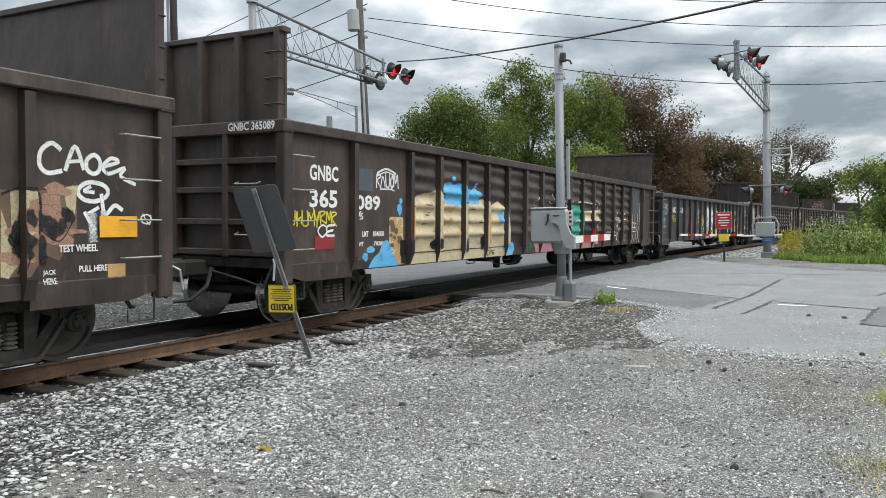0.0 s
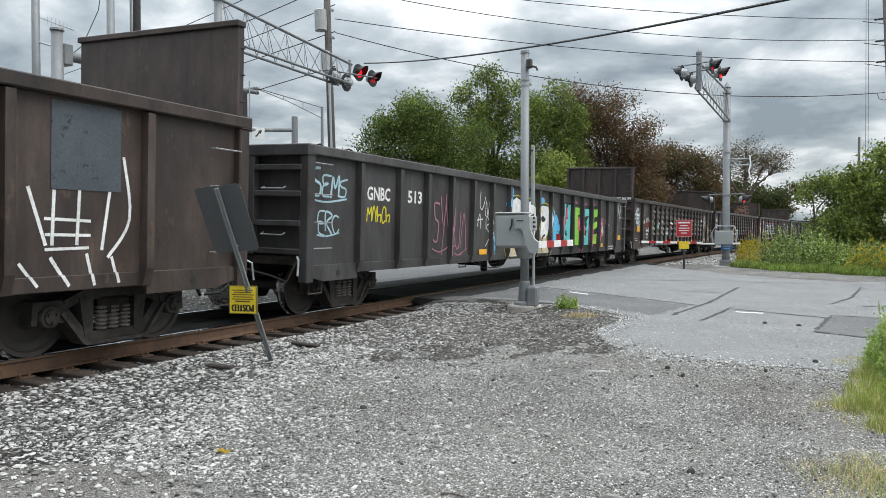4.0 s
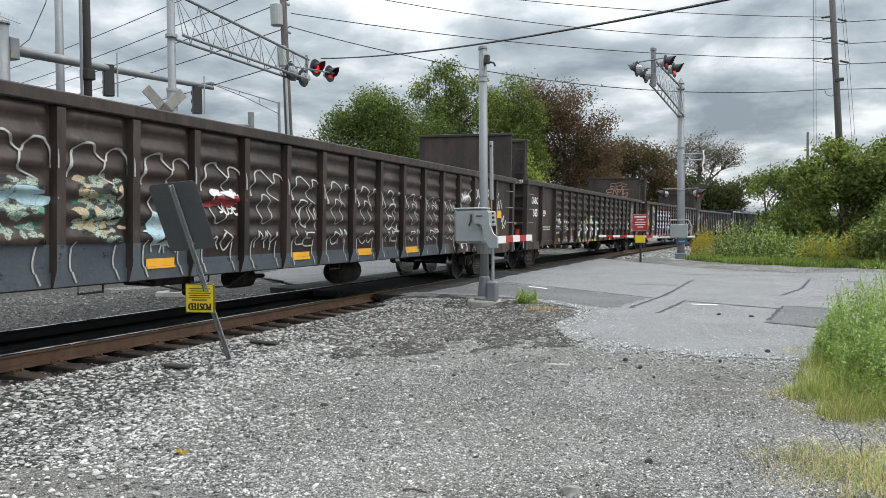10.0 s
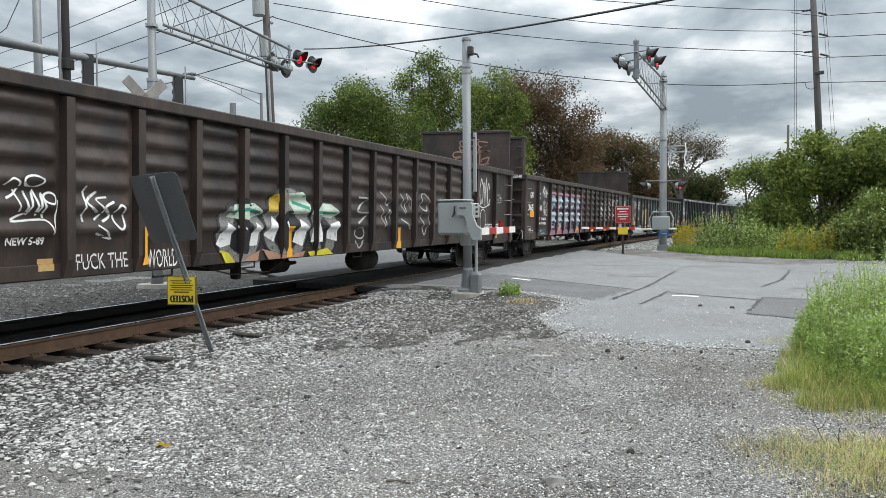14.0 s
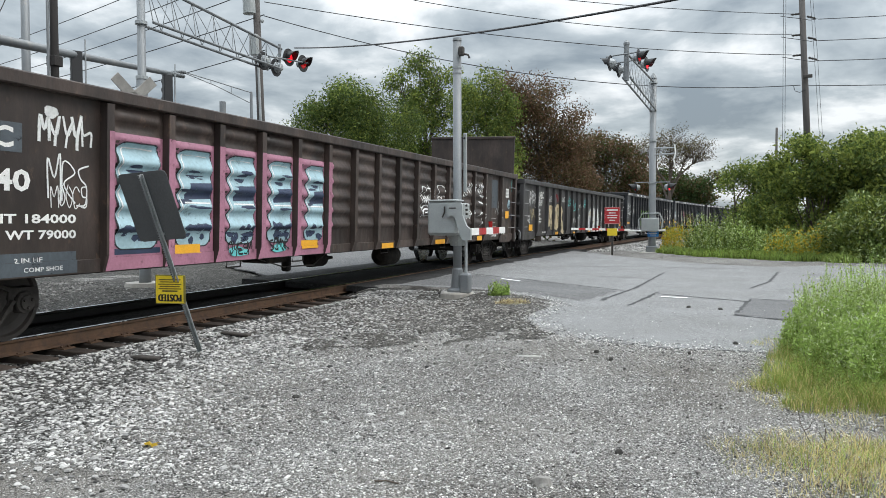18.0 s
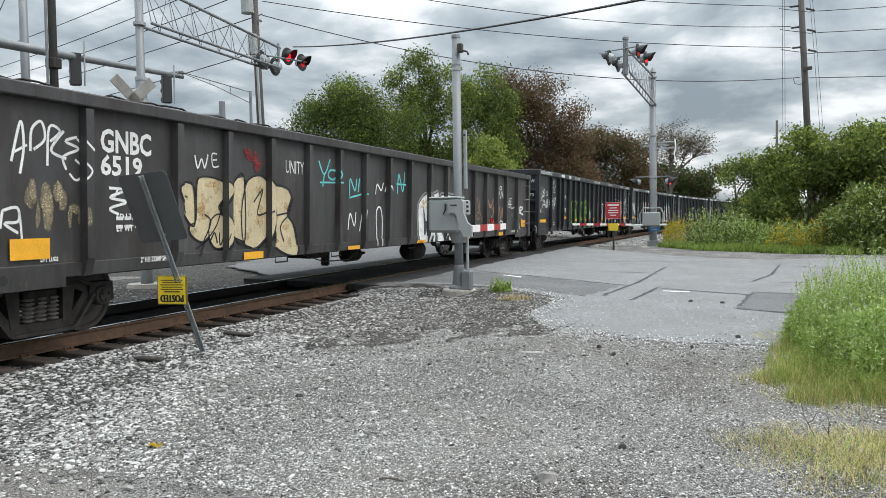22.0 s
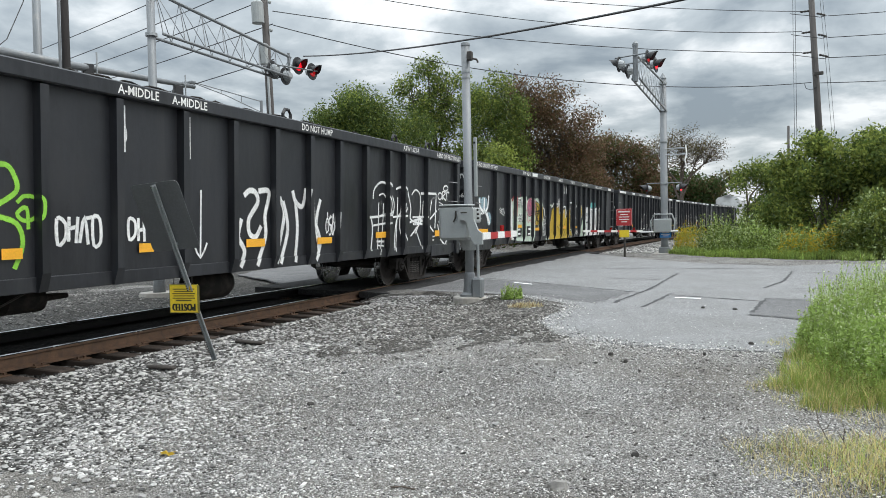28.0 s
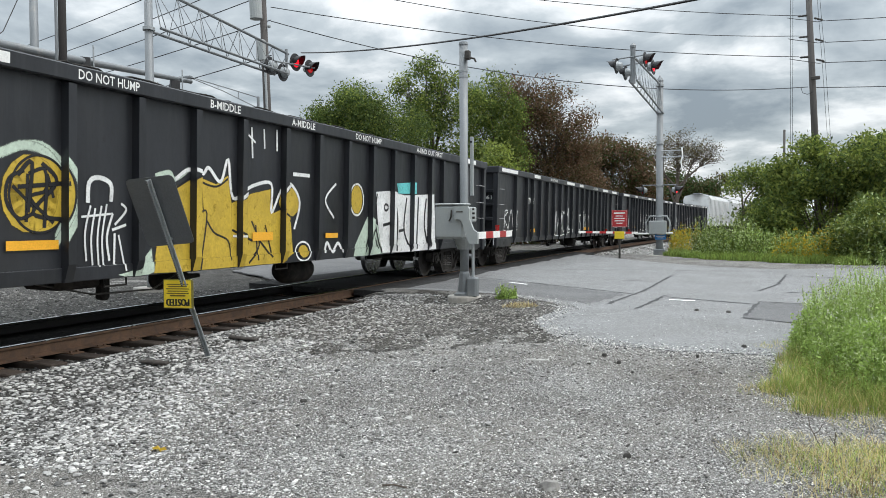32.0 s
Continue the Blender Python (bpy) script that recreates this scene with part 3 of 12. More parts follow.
# dark strip under the rails: the train's shade painted into its colour
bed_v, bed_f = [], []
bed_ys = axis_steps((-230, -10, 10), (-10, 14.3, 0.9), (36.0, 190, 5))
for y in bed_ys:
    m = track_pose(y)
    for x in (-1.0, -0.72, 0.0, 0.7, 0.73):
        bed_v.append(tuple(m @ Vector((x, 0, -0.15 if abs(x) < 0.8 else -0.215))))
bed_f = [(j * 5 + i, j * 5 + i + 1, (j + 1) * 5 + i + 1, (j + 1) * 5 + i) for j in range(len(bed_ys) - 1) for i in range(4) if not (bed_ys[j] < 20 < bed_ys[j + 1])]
tagged(new("track_bed", raw_mesh("track_bed", bed_v, bed_f, [BED])), "ballast between the rails, darkened with painted train shade", "track bed", kind="structure")


def coarse_edge(y):
    """How far from the track the loose ballast reaches."""
    return -5.0 + 0.22 * (5.5 - y) if y < 9 else -5.8


# darker ballast beyond the track and stony soil by the gate, laid over the lot
def ground_sheet(name, label, keep, xs_, ys_, cell, mat, lift):
    me = Mesh()
    for x in np.arange(xs_[0], xs_[1], cell):
        for y in np.arange(ys_[0], ys_[1], cell):
            if keep(x + cell / 2, y + cell / 2):
                me.add([(a_, b_, ground_z(a_, b_) + lift) for a_, b_ in ((x, y), (x + cell, y), (x + cell, y + cell), (x, y + cell))], [(0, 1, 2, 3)])
    tagged(part(name, me, mat), label, "ground", kind="structure")


# grey ballast, its colour darkened further to paint in the train's shade
ground_sheet("ballast_shoulder", "grey ballast shoulder beyond the far rail", lambda x, y: not inside(x, y, ROAD_IN) and x < track_x(y) - 0.95, (-24.0, -9.2), (-2.0, 30.0), 0.4, SHOULDER, 0.012)
# dark underlay whose tone paints the shade between the loose stones
ground_sheet("ballast_bed", "ballast bank beside the near rail, shade between its stones painted in", lambda x, y: not inside(x, y, ROAD_OUT) and track_x(y) + 0.85 < x < coarse_edge(y) + 0.5 * noise.noise((x * 1.1, y * 1.1, 3)) + 0.35 * noise.noise((x * 4, y * 4, 6)), (-7.6, -2.0), (-2.0, 14.2), 0.1, BALLAST_BED, 0.004)
ground_sheet("soil_patch", "dark stony soil between the ballast and the road", lambda x, y: not inside(x, y, ROAD_OUT) and ((x + 4.3) / 2.5) ** 2 + ((y - 11.3) / 3.3) ** 2 + 1.3 * noise.noise((x * 1.6, y * 1.6, 7)) + 0.5 * noise.noise((x * 5, y * 5, 9)) < 0.85, (-7.4, -1.2), (7.0, 15.0), 0.08, SOIL, 0.008)

# ---- rails, ties ----
RAIL_PROFILE = [(-0.07, -0.175), (0.07, -0.175), (0.07, -0.163), (0.012, -0.14), (0.009, -0.045), (0.036, -0.034), (0.037, -0.008), (0.028, 0.0), (-0.028, 0.0), (-0.037, -0.008), (-0.036, -0.034), (-0.009, -0.045), (-0.012, -0.14), (-0.07, -0.163)]


def rail(side, label, flank):
    me = Mesh()
    ys = axis_steps((-230, 15, 7), (15, 190, 5))
    n = len(RAIL_PROFILE)
    vs = []
    for y in ys:
        m = track_pose(y)
        vs += [m @ Vector((side * GAUGE / 2 + px, 0, pz)) for px, pz in RAIL_PROFILE]
    for k in range(len(ys) - 1):
        o = len(me.v)
        me.add(vs[k * n:(k + 2) * n], [(i, (i + 1) % n, n + (i + 1) % n, n + i) for i in range(n)], 0)
        for i in (7, 8):
            me.m[-n + i] = 1
        me.m[-n + 6] = 1
    return tagged(part("rail", me, [flank, RAIL_TOP]), label, "rail", "running rails", kind="structure")


rail(1, "rusty steel rail with a polished head on wooden ties", RAIL_SIDE)
# far rail: train shade painted into the flank colour
rail(-1, "steel rail with a polished head beyond the train, shade painted on its flank", RAIL_SHADED)
tie_mesh = Mesh().box(-1.3, 1.3, -0.115, 0.115, -0.19 - 0.16, -0.19, 0, c=0.012).data("tie", TIE)
plate_mesh = Mesh()
for sx in (-1, 1):
    plate_mesh.box(sx * 0.7525 - 0.17, sx * 0.7525 + 0.17, -0.09, 0.09, -0.189, -0.176, 0)
    for px in (-0.1, 0.1):
        for py in (-0.05, 0.05):
            plate_mesh.box(sx * 0.7525 + px - 0.014, sx * 0.7525 + px + 0.014, py - 0.014, py + 0.014, -0.176, -0.155, 0)
plate_data = plate_mesh.data("tie_plate", RAIL_SIDE)
ty = -8.0
rng = random.Random(4)
while ty < CROSS_NEAR - 0.2:
    tie = part("tie", tie_mesh, None, at=track_pose(ty) @ pose(rng.uniform(-0.05, 0.05), 0, rng.uniform(-0.012, 0.004), 0, 0, rng.uniform(-1.5, 1.5)))
    tagged(tie, "old dark wooden railway tie in the ballast", "railway tie", "ties under the rails", kind="structure")
    part("tie_plate", plate_data, None, tie, "rusty steel tie plates with spikes")
    ty += 0.52 + rng.uniform(-0.03, 0.03)
far_ties = Mesh()
ty = CROSS_FAR + 0.5
while ty < 120:
    m = track_pose(ty)
    far_ties.add([m @ Vector(p) for p in [(x, y, z) for x in (-1.3, 1.3) for y in (-0.115, 0.115) for z in (-0.35, -0.19)]], [(0, 1, 3, 2), (4, 6, 7, 5), (0, 4, 5, 1), (2, 3, 7, 6), (1, 5, 7, 3)])
    ty += 0.53
tagged(part("far_ties", far_ties, [TIE]), "row of wooden ties beyond the crossing", "railway ties", kind="stuff")

# ---- the train ----
SPEED = 5.38


def travel(t):
    """How far the train has rolled: steady at first, slowly losing speed from 20 s on."""
    return SPEED * t - 0.012 * max(0.0, t - 20.0) ** 2


HALF_W = 1.57
TRUCK_IN = 1.77
WHEEL_R = 0.457


def car_body(length, top, sill, ribbed, first, paint, name, label, chord=0.15, second=1.7, third=0.0, pitch=1.11, bays=()):
    """A gondola with its parts; its middle on the track's axis, rail head at zero, near side to +x."""
    car = thing(name, Matrix(), label, "freight car", "cars of the train")
    L = length / 2
    xs = HALF_W - 0.11
    ends = [first, first + second]
    if third:
        ends.append(first + second + third)
    n = round((length - 2 * ends[-1]) / pitch)
    span = (length - 2 * ends[-1]) / n
    posts = [-L + 0.05] + [-L + e for e in ends] + [-L + ends[-1] + span * (i + 1) for i in range(n - 1)] + [L - e for e in ends] + [L - 0.05]
    if bays:
        posts = [-L + 0.05] + [b - L for b in bays] + [L - 0.05]
    posts = sorted(set(round(p, 3) for p in posts))
    car_info = {"posts": posts, "ribbed": ribbed, "L": L, "top": top, "sill": sill, "xs": xs, "first": first}

    # side sheets, with pressed ribs between the middle posts
    cache = {}
    for a, b in zip(posts, posts[1:]):
        rib = ribbed and a > -L + first + 1.0 and b < L - first - 1.0
        key = (round(b - a, 3), rib)
        if key not in cache:
            w = b - a
            cols = [0, 0.09, 0.14, 0.2, w - 0.2, w - 0.14, w - 0.09, w] if rib else [0, w / 2, w]
            zs = [sill + 0.1] + [z for z in [sill + 0.42 + 0.262 * q / 6 for q in range(39)] if z < top - chord - 0.01] + [top - chord] if rib else [sill + 0.1, top - chord]
            k = len(zs)
            me = Mesh()
            me.add([(sheet_x(car_info, y, z, 0, w, rib), y, z) for y in cols for z in zs] + [(xs - 0.06, y, z) for y in (0, w) for z in (sill + 0.1, top - chord)],
                   [(i * k + j, (i + 1) * k + j, (i + 1) * k + j + 1, i * k + j + 1) for i in range(len(cols) - 1) for j in range(k - 1)])
            o = len(cols) * k
            me.add([], [(o, o + 1, o + 3, o + 2)])
            me.f[-1] = (o, o + 1, o + 3, o + 2)
            cache[key] = me.data("side_panel", paint)
            if rib:
                cache[key].polygons.foreach_set("use_smooth", [True] * len(cache[key].polygons))
        part("side_panel", cache[key], None, car, at=pose(0, a, 0))
        part("side_panel", cache[key], None, car, at=pose(0, b, 0, 0, 0, 180))
    post = Mesh()
    post.prism([(0.0, sill), (0.05, sill), (0.11, sill + 0.2), (0.11, top - chord - 0.02), (0.0, top - chord)], -0.055, 0.055, "y")
    post_data = post.data("side_post", paint)
    for sx in (1, -1):
        for y in posts[1:-1]:
            part("side_post", post_data, None, car, at=Matrix.LocRotScale((sx * xs, y, 0), None, (sx, 1, 1)) if sx > 0 else pose(-xs, y, 0, 0, 0, 180))
    for sx in (1, -1):
        part("top_chord", Mesh().box(min(sx * (xs - 0.06), sx * (xs + 0.125)), max(sx * (xs - 0.06), sx * (xs + 0.125)), -L, L, top - chord, top, c=0.015), paint, car)
        part("side_sill", Mesh().box(min(sx * (xs - 0.02), sx * (xs + 0.02)), max(sx * (xs - 0.02), sx * (xs + 0.02)), -L + 0.02, L - 0.02, sill, sill + 0.16, c=0.008), paint, car)
    # ends: sheet, corner posts, cross beams, steps
    for sy in (-1, 1):
        end = Mesh()
        end.box(-xs + 0.03, xs - 0.03, min(sy * (L - 0.16), sy * (L - 0.12)), max(sy * (L - 0.16), sy * (L - 0.12)), 1.0, top - 0.05)
        part("end_sheet", end, paint, car)
        part("end_chord", Mesh().box(-xs - 0.12, xs + 0.12, min(sy * (L - 0.2), sy * (L + 0.02)), max(sy * (L - 0.2), sy * (L + 0.02)), top - chord - 0.02, top + 0.006, c=0.015), paint, car)
        bm_ = Mesh().box(-xs + 0.03, xs - 0.03, min(sy * (L - 0.13), sy * L), max(sy * (L - 0.13), sy * L), 0, 0.09, c=0.012).data("end_beam", paint)
        for z in (1.02, 1.45, 1.9, 2.3):
            if z < top - 0.3:
                part("end_beam", bm_, None, car, at=pose(0, 0, z))
        up = Mesh().box(-0.05, 0.05, min(sy * (L - 0.13), sy * (L + 0.01)), max(sy * (L - 0.13), sy * (L + 0.01)), 1.0, top - chord, c=0.01).data("end_post", paint)
        for x in (-0.5, 0.5):
            part("end_post", up, None, car, at=pose(x, 0, 0))
        cp = Mesh().box(-0.06, 0.1, min(sy * (L - 0.2), sy * (L - 0.01)), max(sy * (L - 0.2), sy * (L - 0.01)), sill - 0.1, top - chord, c=0.015).data("corner_post", paint)
        part("corner_post", cp, None, car, at=pose(xs, 0, 0))
        part("corner_post", cp, None, car, at=pose(-xs - 0.04, 0, 0))
        part("end_platform", Mesh().box(-xs + 0.03, xs - 0.03, min(sy * (L - 0.3), sy * (L - 0.02)), max(sy * (L - 0.3), sy * (L - 0.02)), 0.86, 1.0, c=0.01), UNDER, car)
        cpl = Mesh().box(-0.12, 0.12, min(sy * (L - 0.9), sy * (L + 0.45)), max(sy * (L - 0.9), sy * (L + 0.45)), 0.72, 0.95, c=0.03)
        cpl.box(-0.2, 0.22, min(sy * (L + 0.42), sy * (L + 0.7)), max(sy * (L + 0.42), sy * (L + 0.7)), 0.68, 0.99, c=0.06)
        part("coupler", cpl, IRON, car)
        hose = [(0.35, sy * (L + 0.1), 0.85), (0.4, sy * (L + 0.25), 0.6), (0.3, sy * (L + 0.45), 0.42), (0.15, sy * (L + 0.62), 0.4)]
        part("air_hose", Mesh().tube(hose, 0.028, n=6), BLACK_PAINT, car)
        part("uncoupling_lever", Mesh().tube([(1.45, sy * (L + 0.06), 0.98), (1.3, sy * (L + 0.12), 0.62), (1.0, sy * (L + 0.14), 0.7), (0.3, sy * (L + 0.12), 0.82)], 0.015, n=5), IRON, car)
        grab = Mesh().tube([(0, -0.24, 0), (0.07, -0.24, 0), (0.07, 0.24, 0), (0, 0.24, 0)], 0.011, n=5).data("grab_iron", GRAB)
        gx = xs + 0.03
        for z in (1.12, 1.52, 1.95, 2.42):
            part("grab_iron", grab, None, car, at=pose(gx, sy * (L - 0.42), z))
            part("grab_iron", grab, None, car, at=pose(-gx, sy * (L - 0.42), z, 0, 0, 180))
        eg = Mesh().tube([(-0.2, 0, 0), (-0.2, sy * 0.08, -0.03), (0.2, sy * 0.08, -0.03), (0.2, 0, 0)], 0.011, n=5).data("end_grab_iron", GRAB)
        for z in (1.35, 2.05):
            part("end_grab_iron", eg, None, car, at=pose(0.95, sy * L, z))
        part("sill_step", Mesh().tube([(xs, sy * (L - 0.2), sill), (xs, sy * (L - 0.2), 0.42), (xs, sy * (L - 0.55), 0.42), (xs, sy * (L - 0.55), sill)], 0.014, n=5), IRON, car)
        lo_y, hi_y = sy * (L - 0.1), sy * (L - first + 0.02)
        pad = [(lo_y, sill + 0.15), (lo_y, sill), (sy * (L - 0.55), sill - 0.1), (hi_y, sill - 0.1), (hi_y, sill + 0.15)]
        jack = part("jacking_plate", Mesh().prism(pad, xs + 0.021, xs + 0.034, "x"), paint, car, "sill plate with a round hole")
        part("hole", Mesh().lathe([(0, 0.055), (0.002, 0.055)], (xs + 0.035, sy * (L - 0.95), sill + 0.02), (1, 0, 0), n=16), BLACK_PAINT, jack)
        part("rod_handle", Mesh().tube([(xs - 0.02, sy * (L + 0.07), 1.0), (xs + 0.05, sy * (L + 0.13), 0.95), (xs + 0.06, sy * (L + 0.16), 0.72)], 0.016, n=6), GALV, car, "pale bent lever end")
        bol = Mesh().prism([(-xs + 0.03, 0.92), (-0.4, 0.62), (0.4, 0.62), (xs - 0.03, 0.92), (xs - 0.03, 1.05), (-xs + 0.03, 1.05)], sy * (L - TRUCK_IN) - 0.25, sy * (L - TRUCK_IN) + 0.25, "y")
        part("body_bolster", bol, UNDER, car)
    part("floor", Mesh().box(-xs + 0.03, xs - 0.03, -L + 0.15, L - 0.15, 1.0, 1.06), UNDER, car)
    part("centre_sill", Mesh().box(-0.35, 0.35, -L + 0.2, L - 0.2, 0.62, 1.0, c=0.02), UNDER, car)
    beam = Mesh().box(-xs + 0.02, xs - 0.02, -0.06, 0.06, sill + 0.02, 1.0).data("cross_beam", UNDER)
    for y in posts[3:-3:2]:
        part("cross_beam", beam, None, car, at=pose(0, y, 0))
    part("air_reservoir", Mesh().lathe([(-0.42, 0.05), (-0.4, 0.19), (-0.3, 0.23), (0.3, 0.23), (0.4, 0.19), (0.42, 0.05)], (0.95, L * 0.16, 0.55), (0, 1, 0), n=14), UNDER, car, smooth=True)
    part("brake_cylinder", Mesh().lathe([(-0.3, 0.06), (-0.28, 0.15), (0.2, 0.15), (0.25, 0.05), (0.6, 0.03)], (0.85, -L * 0.12, 0.6), (0, 1, 0), n=12), UNDER, car)
    part("brake_rod", Mesh().tube([(0.2, -L + 3, 0.66), (0.2, -L * 0.3, 0.64), (0.2, L * 0.3, 0.64), (0.2, L - 3, 0.66)], 0.016, n=5), IRON, car)
    for k, yb in enumerate((-L * 0.45, -L * 0.28, L * 0.05, L * 0.38)):
        part("hanger_loop", Mesh().tube([(xs - 0.1, yb, sill + 0.05), (xs - 0.1, yb, sill - 0.1), (xs - 0.1, yb + 0.35, sill - 0.1), (xs - 0.1, yb + 0.35, sill + 0.05)], 0.014, n=5), IRON, car)
    part("brake_valve", Mesh().box(0.7, 1.25, -L * 0.3 - 0.35, -L * 0.3 + 0.3, sill - 0.12, sill + 0.12, c=0.04).box(1.0, 1.15, -L * 0.3 + 0.42, -L * 0.3 + 0.55, sill - 0.3, sill + 0.1, c=0.03), UNDER, car)
    part("air_line", Mesh().tube([(1.2, -L * 0.3 - 0.6, sill - 0.02), (1.2, -L * 0.3 + 0.2, sill - 0.2), (1.2, -L * 0.3 + 1.2, sill - 0.22), (1.2, -L * 0.3 + 1.9, sill + 0.05)], 0.012, n=5), IRON, car)
    add_trucks(car, L)
    return car, car_info


def bent_edge(car, info, seed):
    """The chewed upper lip of an old gondola: a thin strip that waves along the near chord."""
    rg = random.Random(seed)
    pts = []
    y = -info["L"] + 0.3
    while y < info["L"] - 0.3:
        pts.append((info["xs"] - 0.02, y, info["top"] + rg.choice((0.0, 0.012, 0.03, 0.042))))
        y += rg.uniform(0.1, 0.22)
    part("bent_lip", Mesh().tube(pts, 0.013, n=5), UNDER, car, "bent and chewed top edge")


def sheet_x(info, y, z, a=None, b=None, rib=None):
    """How far the near face of the side sheet stands from the middle, with its pressed ribs."""
    xs = info["xs"]
    if rib is None:
        p = info["posts"]
        k = max(0, min(len(p) - 2, sum(1 for q in p if q <= y) - 1))
        a, b = p[k], p[k + 1]
        rib = info["ribbed"] and a > -info["L"] + info["first"] + 1.0 and b < info["L"] - info["first"] - 1.0
    if not rib:
        return xs
    edge = min(1.0, max(0.0, (min(y - a, b - y) - 0.09) / 0.1))
    phase = (z - info["sill"] - 0.42) / 0.262
    if phase < 0 or phase > 6.4:
        return xs
    f = phase % 1.0
    return xs + 0.078 * edge * (step(0.0, 0.34, f) if f < 0.34 else 1 - step(0.34, 1.0, f))


def truck_meshes():
    sf = Mesh()
    # top and bottom members, pedestals and columns of the cast frame, with flanges standing proud
    top_ = [(-1.03, 0.47), (-1.0, 0.6), (-0.7, 0.63), (-0.45, 0.72), (0.45, 0.72), (0.7, 0.63), (1.0, 0.6), (1.03, 0.47), (0.7, 0.48), (0.42, 0.6), (-0.42, 0.6), (-0.7, 0.48)]
    sf.prism(top_, -0.07, 0.07, "x")
    sf.prism([(-0.7, 0.62), (-0.45, 0.72), (0.45, 0.72), (0.7, 0.62), (0.68, 0.585), (0.43, 0.68), (-0.43, 0.68), (-0.68, 0.585)], 0.06, 0.13, "x")
    low_ = [(-0.74, 0.48), (-0.46, 0.13), (-0.4, 0.1), (0.4, 0.1), (0.46, 0.13), (0.74, 0.48), (0.6, 0.52), (0.37, 0.24), (-0.37, 0.24), (-0.6, 0.52)]
    sf.prism(low_, -0.08, 0.08, "x")
    sf.prism([(-0.74, 0.48), (-0.46, 0.13), (-0.4, 0.1), (0.4, 0.1), (0.46, 0.13), (0.74, 0.48), (0.7, 0.5), (0.44, 0.165), (0.38, 0.14), (-0.38, 0.14), (-0.44, 0.165), (-0.7, 0.5)], 0.07, 0.14, "x")
    sf.prism([(-0.40, 0.2), (-0.29, 0.2), (-0.29, 0.62), (-0.47, 0.62)], -0.08, 0.09, "x")
    sf.prism([(0.29, 0.2), (0.40, 0.2), (0.47, 0.62), (0.29, 0.62)], -0.08, 0.09, "x")
    for y in (-0.8635, 0.8635):
        sf.prism([(y - 0.2, 0.38), (y - 0.13, 0.38), (y - 0.12, 0.52), (y + 0.12, 0.52), (y + 0.13, 0.38), (y + 0.2, 0.38), (y + 0.18, 0.62), (y - 0.18, 0.62)], -0.09, 0.1, "x")
    frame_data = sf.data("side_frame", TRUCK)
    prof = []
    for k in range(6):
        z = 0.245 + k * 0.047
        prof += [(z, 0.045), (z + 0.009, 0.072), (z + 0.022, 0.077), (z + 0.031, 0.072), (z + 0.04, 0.045)]
    spring_data = Mesh().lathe(prof, (0.0, 0.0, 0), (0, 0, 1), n=12).data("coil_spring", COIL)
    cap = Mesh().lathe([(-0.05, 0.125), (0.05, 0.125), (0.07, 0.115), (0.075, 0.085), (0.1, 0.08), (0.105, 0.03)], (0, 0, 0), (1, 0, 0), n=16)
    for k in range(3):
        a = 2 * math.pi * k / 3 + 0.5
        cap.lathe([(0.098, 0.02), (0.125, 0.02)], (0, 0.055 * math.cos(a), 0.055 * math.sin(a)), (1, 0, 0), n=6)
    axle = Mesh().tube([(-0.95, 0, 0), (0.95, 0, 0)], 0.08, 0, n=10)
    ws = Mesh()
    prof = [(-0.07, WHEEL_R + 0.028), (-0.04, WHEEL_R + 0.028), (-0.035, WHEEL_R), (0.065, WHEEL_R - 0.004), (0.065, WHEEL_R - 0.05), (0.03, WHEEL_R - 0.07), (0.012, 0.3), (0.028, 0.17), (0.075, 0.13), (0.085, 0.08)]
    ws.lathe(prof, (0, 0, 0), (1, 0, 0), n=40, mats=[1, 1, 1, 0, 0, 0, 0, 0, 0])
    return frame_data, spring_data, cap.data("bearing_cap", TRUCK), axle.data("axle", WHEEL), ws.data("wheel", [WHEEL, TREAD])


FRAME_DATA, SPRING_DATA, CAP_DATA, AXLE_DATA, WHEEL_DATA = truck_meshes()
ROLLING = []


def add_trucks(car, L):
    for sy in (-1, 1):
        yc = sy * (L - TRUCK_IN)
        bol = part("truck_bolster", Mesh().box(-1.1, 1.1, -0.22, 0.22, 0.42, 0.62, c=0.03), UNDER, car, at=pose(0, yc, 0))
        for sx in (1, -1):
            sf = part("side_frame", FRAME_DATA, None, car, "cast steel truck frame", at=pose(sx * 1.0, yc, 0, 0, 0, 0 if sx > 0 else 180))
            for y in (-0.165, 0.0, 0.165):
                part("coil_spring", SPRING_DATA, None, sf, at=pose(0.05, y, 0))
            for y in (-0.8635, 0.8635):
                part("bearing_cap", CAP_DATA, None, sf, at=pose(0.07, y, WHEEL_R))
        for y in (-0.8635, 0.8635):
            w = part("wheelset", AXLE_DATA, None, car, at=pose(0, yc + y, WHEEL_R))
            part("wheel", WHEEL_DATA, None, w, "brown steel wheel with a bright tread", at=pose(0.7525, 0, 0))
            part("wheel", WHEEL_DATA, None, w, "brown steel wheel with a bright tread", at=pose(-0.7525, 0, 0, 0, 0, 180))
            ROLLING.append((w, yc + y))


